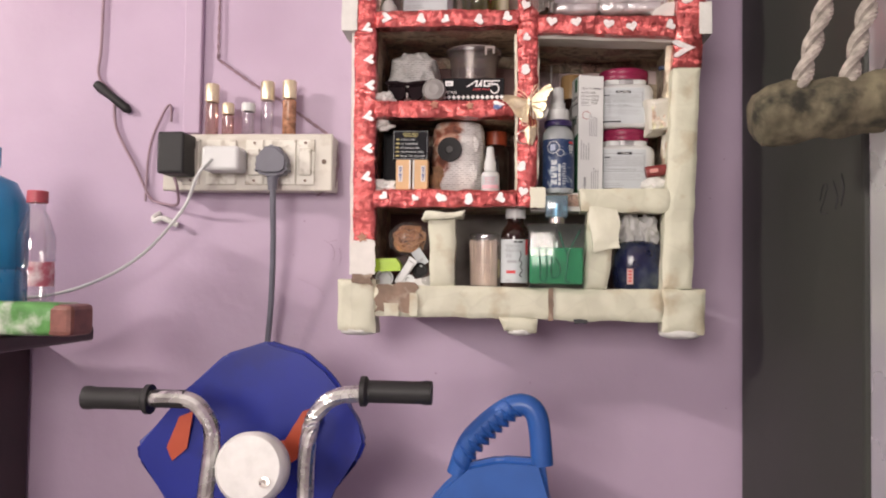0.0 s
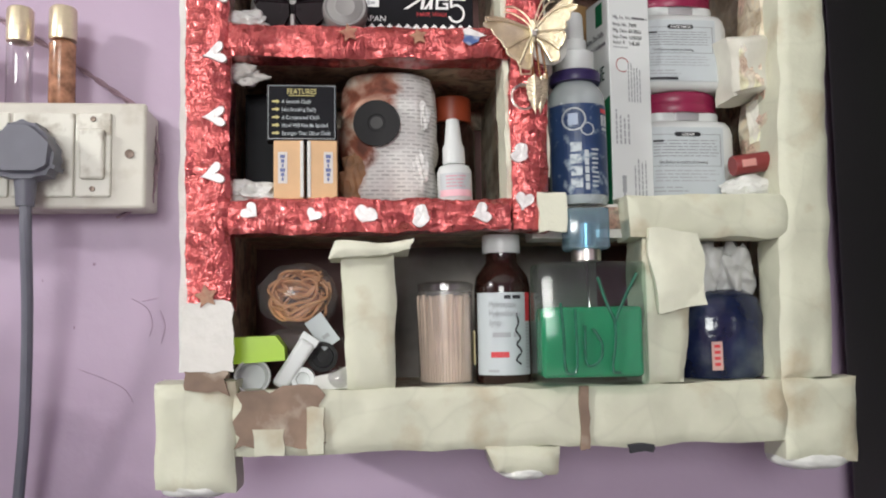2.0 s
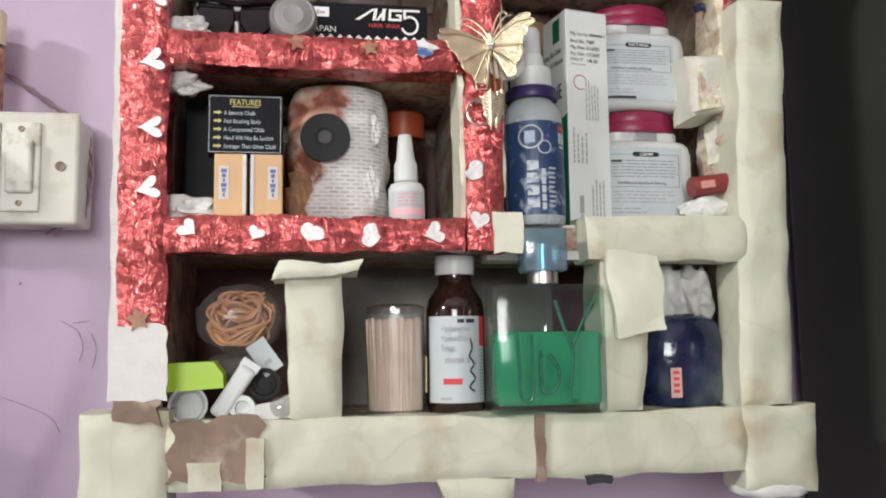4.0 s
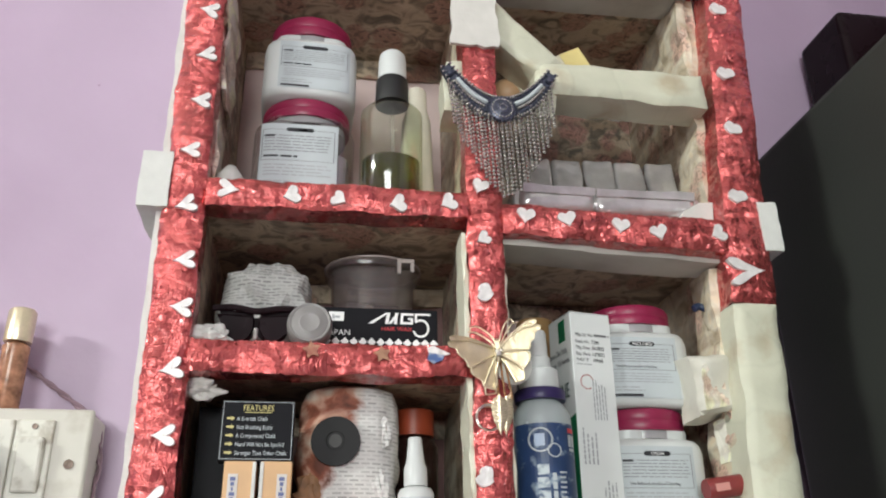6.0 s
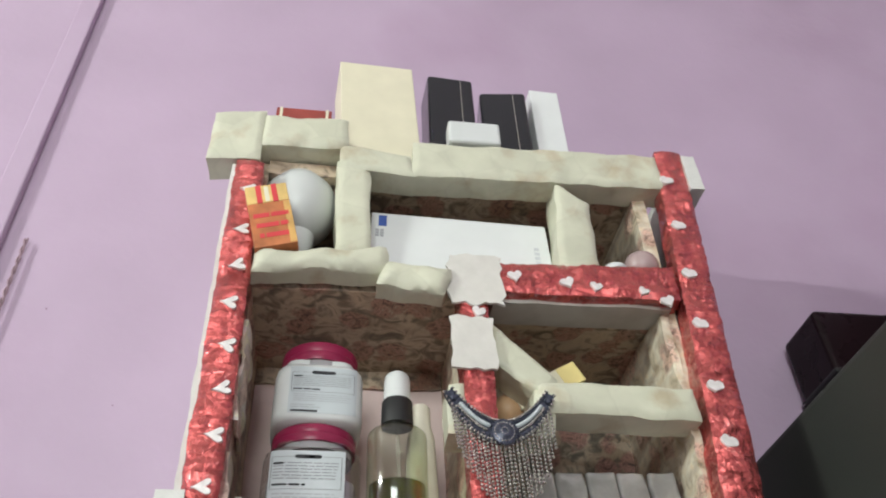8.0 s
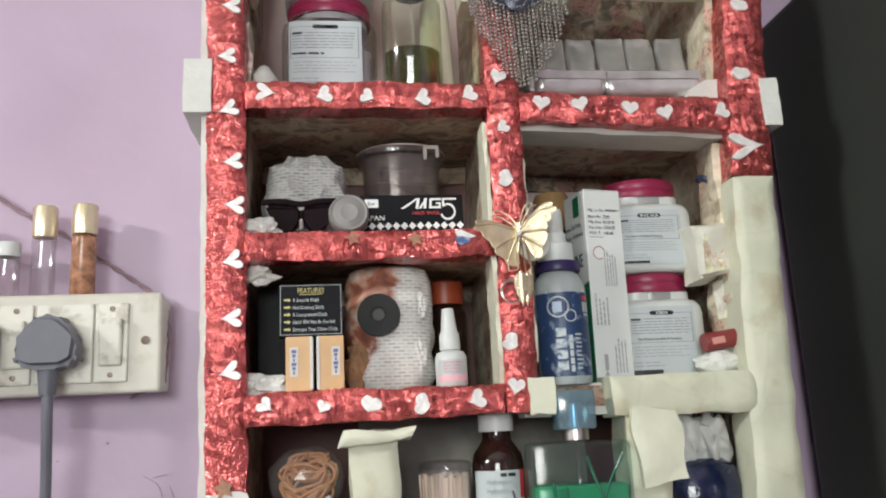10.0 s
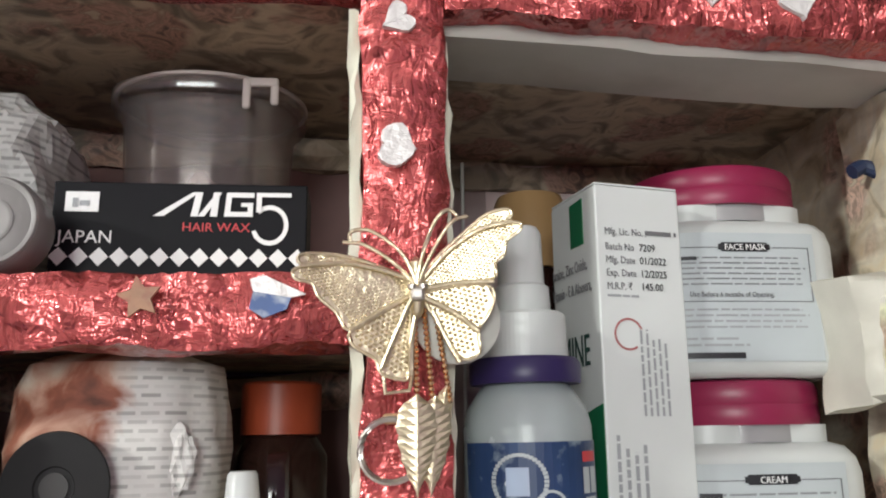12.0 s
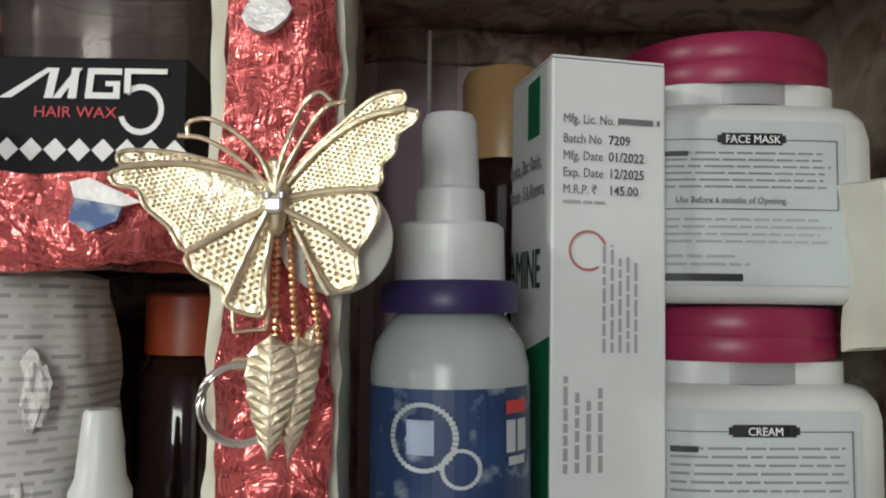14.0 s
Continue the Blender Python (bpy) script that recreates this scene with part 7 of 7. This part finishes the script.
for ph in (0, math.pi):
    pts_ = []
    for a_, b_ in zip(wv, wv[1:]):
        n_ = max(2, int((Vector(b_) - Vector(a_)).length / 0.004))
        for i in range(n_):
            p = Vector(a_).lerp(Vector(b_), i / n_)
            w_ = len(pts_) * 0.9 + ph
            pts_.append(p + 0.0013 * Vector((math.cos(w_), math.sin(w_), 0.5 * math.cos(w_))))
    part("strand", tube(pts_, 0.0013, 5, 1), WIREP, tw)
cd = thing("wall_conduit", "pink painted cable conduit running up the wall", "conduit", (-0.486, WALL, 1.405))
part("channel", rbox(0.026, 0.012, 1.59, (0, -0.006, 0), 0.002), PINK, cd)
hk = thing("wall_hook", "small white hook below the switchboard", "hook", (-0.535, 1.255, 1.275))
part("hook", tube([(0, 0.01, 0.012), (-0.004, 0, 0.006), (0, -0.006, 0), (0.012, -0.006, 0.004), (0.034, -0.004, -0.006)], 0.004, 8), FOAM, hk)
for k_, (x, r_, h_, hc, cap_m, body_m, lab) in enumerate((
        (-0.448, 0.0095, 0.048, 0.026, GOLD, sheer("rose_oil", (0.80, 0.60, 0.55), 0.08, 0.12, 0.6, 0.2), "tall attar vial with gold cap"), (-0.424, 0.0085, 0.030, 0.016, GOLD, bpy.data.materials["rose_oil"], "short attar vial with gold cap"),
        (-0.394, 0.0095, 0.034, 0.012, WHITE, CLEAR, "small empty vial with white cap"), (-0.366, 0.0095, 0.050, 0.027, GOLD, CLEAR, "tall empty vial with gold cap"),
        (-0.334, 0.0098, 0.052, 0.026, GOLD, mat("brown_print", (0.33, 0.16, 0.095), 0.22, spread=0.6, scale=120), "tall brown attar vial with gold cap"))):
    vl = thing("perfume_vial", lab + " on a switchboard", "vial", (x, 1.236, 1.3985), group="vials on the switchboard")
    part("vial_body", lathe([(0, 0), (r_ * 0.95, 0), (r_, 0.001), (r_, h_ - 0.003), (r_ * 0.6, h_), (0, h_)], 22), body_m, vl, "", True)
    part("cap", lathe([(0, h_), (r_ * 1.02, h_), (r_ * 1.04, h_ + 0.001), (r_ * 1.04, h_ + hc - 0.002), (r_ * 0.9, h_ + hc), (0, h_ + hc)], 22), cap_m, vl, "", True)

# pencil scrawl on the wall
sc = thing("wall_scrawl", "faint grey pencil scribble on the pink wall", "scribble", (-0.297, WALL - 0.0004, 1.20))
PENCIL = mat("pencil_grey", (0.40, 0.29, 0.38), 0.7, spread=0.2, scale=200)
for g in ([(0.010, 0.050), (0.022, 0.042), (0.026, 0.030), (0.024, 0.020)], [(0.018, 0.048), (0.030, 0.050)], [(0.032, 0.040), (0.036, 0.028), (0.033, 0.014)], [(-0.030, -0.005), (-0.008, -0.014), (0.006, -0.022), (0.012, -0.032)]):
    part("pencil_line", tube([(x, 0, z) for x, z in g], 0.00035, 4, 5), PENCIL, sc)

nk = bmesh.new()
rr = random.Random(77)
for i in range(18):
    x, z = rr.choice((rr.uniform(-0.62, -0.24), rr.uniform(0.23, 0.29), rr.uniform(-0.2, 0.28))), rr.uniform(1.0, 1.95)
    if -0.23 < x < 0.225 and z > 1.1:
        z = rr.uniform(1.02, 1.11)
    r_ = rr.uniform(0.0005, 0.0012)
    ring_ = [nk.verts.new((x + r_ * rr.uniform(0.6, 1.2) * math.cos(a_), WALL - 0.0006, z + r_ * rr.uniform(0.7, 1.8) * math.sin(a_))) for a_ in [q_ * math.tau / 7 for q_ in range(7)]]
    nk.faces.new(ring_)
tagged(finish("wall_nicks", nk, mat("dark_nick", (0.27, 0.17, 0.24), 0.7)), "small dark nicks in the pink wall paint", "nicks", kind="stuff")

# ---- fridge with a case on it ----
fr = thing("refrigerator", "dark grey refrigerator standing beside the wall shelf", "refrigerator", (0.297, 1.25, FLOOR))
part("cabinet", rbox(0.55, 0.40, 1.282, (0.275, -0.205, 0.02), 0.008, 3), FRIDGE, fr, "dark grey painted steel")
part("door", rbox(0.555, 0.055, 1.25, (0.2755, -0.437, 0.03), 0.012, 4), FRIDGEDOOR, fr, "silver door")
part("gasket", rbox(0.54, 0.010, 1.24, (0.275, -0.4075, 0.03), 0.002), GRIP, fr)
for x in (0.05, 0.5):
    for y in (-0.05, -0.36):
        part("foot", lathe([(0, 0), (0.02, 0), (0.018, 0.022), (0, 0.022)], 14, (x, y, 0)), GRIP, fr)
part("pen_mark", join(*[tube([(-0.0012, -0.30 - dy, 0.93 + dz) for dy, dz in g], 0.0006, 4, 3) for g in ([(0.0, 0.0), (0.01, 0.015), (0.02, 0.012), (0.012, 0.0), (0.002, -0.012), (0.02, -0.015)], [(0.035, 0.016), (0.045, 0.0), (0.04, -0.012)], [(0.055, 0.02), (0.06, 0.006), (0.054, -0.01)])]), BLACKINK, fr, "faint dark scribble")
su = thing("suitcase", "dark brown case standing on the refrigerator by the wall", "suitcase", (0.60, 1.222, FLOOR + 1.302))
part("case_body", rbox(0.42, 0.07, 0.155, (0, 0, 0.0), 0.006, 3), SHADE, su)
part("rim", rbox(0.424, 0.074, 0.006, (0, 0, 0.075), 0.002, 2), GRIP, su)
part("corner_guard", rbox(0.03, 0.03, 0.03, (-0.198, -0.026, 0.0), 0.008, 2), SHADE, su)
mb = thing("maroon_bag", "maroon vinyl bag lying on the refrigerator", "bag", (0.62, 1.06, FLOOR + 1.302))
part("bag_body", rbox(0.34, 0.22, 0.20, (0, 0, 0), 0.05, 5), MAROON, mb, "", True)
part("strap", tube([(-0.12, -0.05, 0.19), (-0.08, -0.06, 0.24), (0.06, -0.06, 0.24), (0.1, -0.05, 0.19)], 0.008, 8), GRIP, mb)

# ---- hanging camouflage roll ----
cr = thing("cloth_roll", "camouflage cloth roll slung on two twisted grey ropes", "cloth roll", (0.186, 0.80, 1.334), 0)
roll = lathe([(0, 0), (0.014, 0.0008), (0.021, 0.005), (0.0245, 0.014)] + [(0.0245 + 0.0012 * math.sin(i * 1.7), 0.02 + i * 0.01) for i in range(40)] + [(0.0, 0.43)], 40, (0, 0, 0), turn=(0, 82, 0))
for v in roll.verts:
    q = Vector((v.co.x * 30, v.co.y * 75, v.co.z * 75))
    v.co += Vector((0.2, noise.noise(q), noise.noise(q + Vector((9, 0, 0))))) * 0.0045
part("roll_body", roll, CAMO, cr, "crumpled camouflage print cloth", True)
for x, x2 in ((0.034, 0.095), (0.072, 0.125)):
    for ph in (0, math.pi):
        pts_ = [(x + (x2 - x) * i / 60 + 0.004 * math.cos(i * 0.42 + ph), -0.008 + 0.004 * math.sin(i * 0.42 + ph), 0.012 + 0.20 * i / 60) for i in range(160)]
        part("strap", tube(pts_, 0.0046, 8, 1), mat("grey_rope", (0.34, 0.31, 0.27), 0.8, spread=0.35, scale=120, bump=0.6, bscale=300) if "grey_rope" not in bpy.data.materials else bpy.data.materials["grey_rope"], cr, "twisted grey rope strap")

# ---- tricycle ----
tk = thing("toy_tricycle", "blue plastic tricycle with worn chrome handlebar", "tricycle", (-0.29, 1.0, FLOOR))
ZT = -FLOOR
shield = [(-0.075, 0.80), (-0.108, 0.935), (-0.145, 0.985), (-0.147, 1.003), (-0.122, 1.030), (-0.097, 1.064), (-0.055, 1.105), (-0.005, 1.121), (0.04, 1.110), (0.068, 1.090), (0.083, 1.074), (0.108, 1.034), (0.117, 1.012), (0.108, 0.99), (0.075, 0.955), (0.065, 0.92), (0.05, 0.80)]
bm = prism([(x, z + ZT) for x, z in shield], 0.014, (0, 0.03, 0))
bmesh.ops.bevel(bm, geom=[e for e in bm.edges], offset=0.004, segments=2, affect="EDGES")
for v in bm.verts:
    v.co.y += -1.6 * (v.co.x + 0.01) ** 2 + 0.05 * (v.co.z - 0.65) ** 2
part("windshield", bm, TRIKE, tk, "deep blue moulded plastic", True)
for o in ([(-0.105, 0.985), (-0.112, 1.0), (-0.098, 1.035), (-0.082, 1.042), (-0.088, 1.0)], [(0.012, 0.99), (0.03, 0.985), (0.05, 1.0), (0.066, 1.035), (0.062, 1.052), (0.045, 1.045), (0.025, 1.012), (-0.006, 1.008)]):
    part("sticker", prism([(x, z + ZT) for x, z in o], 0.002, (0, 0.004, 0)), ORANGESTICK, tk, "orange headlight sticker")
for s_, pts_ in ((1, [(-0.014 - 0.035, 0.80), (-0.034, 0.96), (-0.027, 1.03), (-0.036, 1.055), (-0.055, 1.068), (-0.095, 1.068)]), (1, [(0.072, 0.80), (0.071, 0.96), (0.074, 1.035), (0.085, 1.062), (0.105, 1.076), (0.14, 1.079)])):
    part("handlebar", tube([(x, -0.08 + 0.02 * (1 - z), z + ZT) for x, z in pts_], 0.0085, 12, 5), CHROME, tk, "taped worn chrome")
for x, z, d_ in ((-0.129, 1.067, 1), (0.163, 1.081, -1)):
    part("grip", lathe([(0, -0.036), (0.012, -0.036), (0.0125, -0.03), (0.0115, -0.025), (0.0115, 0.028), (0.0155, 0.031), (0.0155, 0.036), (0, 0.036)], 20, (x, -0.08, z + ZT), turn=(0, 90 * d_, 0)), GRIP, tk, "black rubber grip", True)
part("grip_sleeve", lathe([(0, -0.018), (0.0095, -0.018), (0.0095, 0.016), (0, 0.016)], 16, (-0.072, -0.08, 1.068 + ZT), turn=(0, 90, 0)), GRIP, tk)
part("dial", lathe([(0, 0), (0.0335, 0), (0.036, 0.004), (0.036, 0.026), (0.032, 0.031), (0, 0.032)], 36, (0.018, -0.070, 0.999 + ZT), turn=(80, 0, 0)), mat("dirty_white_plastic", (0.62, 0.62, 0.6), 0.4, spread=0.1, scale=60), tk, "white toy speedometer", True)
part("dial_hole", lathe([(0, 0), (0.0055, 0), (0.0055, 0.0015), (0.003, 0.0018), (0, 0.001)], 16, (0.036, -0.1035, 0.992 + ZT), turn=(80, 0, 0)), STEEL, tk)
part("stem", tube([(0.018, -0.03, 0.55 + ZT), (0.018, -0.05, 0.85 + ZT), (0.018, -0.06, 0.97 + ZT)], 0.018, 12, 4), CHROME, tk)
part("fork", rbox(0.10, 0.05, 0.30, (0.018, -0.02, 0.50 + ZT), 0.01), TRIKE, tk)
part("wheel", lathe([(0.02, -0.02), (0.085, -0.022), (0.10, -0.012), (0.10, 0.012), (0.085, 0.022), (0.02, 0.02)], 30, (0.018, -0.02, 0.10), turn=(0, 90, 0)), GRIP, tk, "", True)
part("frame_tube", tube([(0.018, -0.04, 0.30), (0.018, -0.25, 0.22), (0.018, -0.48, 0.14)], 0.016, 10, 4), CHROME, tk)
part("saddle", rbox(0.18, 0.20, 0.05, (0.018, -0.34, 0.24), 0.02, 3), TRIKE, tk)
for x in (-0.13, 0.166):
    part("wheel", lathe([(0.015, -0.016), (0.06, -0.018), (0.072, -0.01), (0.072, 0.01), (0.06, 0.018), (0.015, 0.016)], 26, (x, -0.46, 0.072), turn=(0, 90, 0)), GRIP, tk, "", True)
part("axle", tube([(-0.13, -0.46, 0.072), (0.166, -0.46, 0.072)], 0.008, 8, 1), STEEL, tk)

# ---- blue child's chair ----
ch = thing("child_chair", "blue moulded plastic child chair with rope-look handle", "chair", (-0.004, 0.95, FLOOR - 0.0), -8)
bk_ = [(-0.135, 0.78), (-0.105, 0.945), (-0.085, 0.975), (-0.055, 1.003), (-0.02, 1.012), (0.026, 1.012), (0.032, 0.97), (0.035, 0.78)]
bm = prism([(x, z + ZT) for x, z in bk_], 0.02, (0, 0, 0))
bmesh.ops.bevel(bm, geom=bm.edges[:], offset=0.006, segments=3, affect="EDGES")
part("backrest", bm, CHAIRBLUE, ch, "", True)
hpts = [(-0.066, 0.99), (-0.055, 1.022), (-0.035, 1.045), (-0.01, 1.063), (0.008, 1.065), (0.019, 1.05), (0.024, 1.005)]
part("handle", tube([(x, 0.01, z + ZT) for x, z in hpts], 0.0115, 14, 6), CHAIRBLUE, ch, "blue rope-look handle", True)
for i in range(9):
    u = i / 8
    x, z = -0.062 + 0.055 * u, 1.003 + 0.06 * u ** 0.75
    part("handle_ridge", lathe([(0.0105, -0.003), (0.0135, 0), (0.0105, 0.003)], 14, (x, 0.01, z + ZT), turn=(0, 45, 0)), CHAIRBLUE, ch, "", True)
part("seat", rbox(0.26, 0.24, 0.025, (-0.04, -0.12, 0.28), 0.01, 3), CHAIRBLUE, ch)
for x in (-0.15, 0.07):
    for y in (-0.22, -0.01):
        part("leg", lathe([(0, 0), (0.014, 0), (0.018, 0.285), (0, 0.285)], 12, (x, y, 0)), CHAIRBLUE, ch)
    part("back_stile", rbox(0.025, 0.02, 0.14, (x * 0.7 - 0.012, 0.005, 0.30), 0.005), CHAIRBLUE, ch)

# ---- side cabinet with bottles ----
cbn = thing("side_cabinet", "dark brown laminate cabinet against the wall", "cabinet", (-0.83, 1.12, FLOOR))
part("carcass", rbox(0.46, 0.28, 0.735, (-0.125, 0, 0.02), 0.004), DARKWOOD, cbn)
part("top_panel", rbox(0.60, 0.24, 0.02, (-0.055, -0.06, 0.755), 0.004), DARKWOOD, cbn)
part("plinth", rbox(0.44, 0.26, 0.02, (-0.125, 0, 0), 0), DARKWOOD, cbn)
ZC = FLOOR + 0.775
jg = thing("water_jug", "turquoise plastic water bottle with shoulder handle", "bottle", (-0.680, 1.06, ZC))
part("bottle_body", lathe([(0, 0), (0.055, 0), (0.06, 0.006), (0.06, 0.07), (0.057, 0.075), (0.06, 0.08), (0.06, 0.155), (0.045, 0.185), (0.022, 0.195), (0.022, 0.205), (0, 0.205)], 34), TURQ, jg, "", True)
part("cap", lathe([(0, 0.205), (0.026, 0.205), (0.026, 0.228), (0.023, 0.231), (0, 0.231)], 26), TURQ, jg, "", True)
wb = thing("water_bottle", "clear plastic bottle with red cap and label", "bottle", (-0.600, 1.06, ZC))
wb.scale = (0.78, 0.78, 1)
part("bottle_body", lathe([(0, 0), (0.026, 0), (0.029, 0.004), (0.029, 0.03), (0.027, 0.035), (0.029, 0.04), (0.029, 0.075), (0.027, 0.08), (0.029, 0.085), (0.029, 0.115), (0.018, 0.142), (0.013, 0.148), (0.013, 0.158), (0, 0.158)], 30), CLEAR, wb, "clear plastic", True)
part("cap", lathe([(0, 0.158), (0.016, 0.158), (0.016, 0.172), (0.015, 0.173), (0, 0.173)], 26), mat("dull_red_cap", (0.40, 0.07, 0.09), 0.4), wb, "red cap", True)
part("label", curved_patch(0.0295, -78, 10, 0.055, 0.085, n=20), mat("red_white_label", (0.45, 0.12, 0.16), 0.4, second=(0.7, 0.6, 0.62), sscale=50, samount=0.6), wb)
gp = thing("snack_packet", "green printed packet lying on the cabinet", "packet", (-0.625, 1.00, ZC))
bm = rbox(0.155, 0.05, 0.038, (0.03, 0, 0), 0.008, 4)
for v in bm.verts:
    v.co.z += 0.004 * noise.noise(v.co * 60)
part("packet_body", bm, PACKG, gp, "glossy green packet", True)
part("red_end", rbox(0.03, 0.051, 0.036, (0.107, 0, 0), 0.006, 2), mat("red_print_end", (0.20, 0.08, 0.065), 0.4, spread=0.3, scale=60), gp)
pbk = thing("small_jug", "white plastic jug spout above a red tray", "jug", (-0.47, 0.93, FLOOR))
part("jug_body", lathe([(0, 0.3), (0.05, 0.3), (0.055, 0.52), (0.03, 0.57), (0.012, 0.585), (0.010, 0.605), (0, 0.605)], 24), WHITE, pbk, "", True)
part("stand", rbox(0.16, 0.16, 0.30, (0.0, 0, 0), 0.01), DARKWOOD, pbk)

# ---- tube light on the west wall ----
tl_ = thing("tube_light", "white fluorescent tube light fixed on the pink wall", "lamp", (-2.665, -0.25, 2.31), 90)
part("batten", rbox(0.70, 0.04, 0.05, (0, 0.012, -0.025), 0.004), WHITE, tl_)
part("tube", tube([(-0.31, -0.024, 0.0), (0.31, -0.024, 0.0)], 0.013, 14, 1), TUBEGLOW, tl_, "glowing tube")
for x in (-0.322, 0.322):
    part("end_socket", rbox(0.018, 0.036, 0.036, (x, -0.022, -0.018), 0.003), WHITE, tl_)
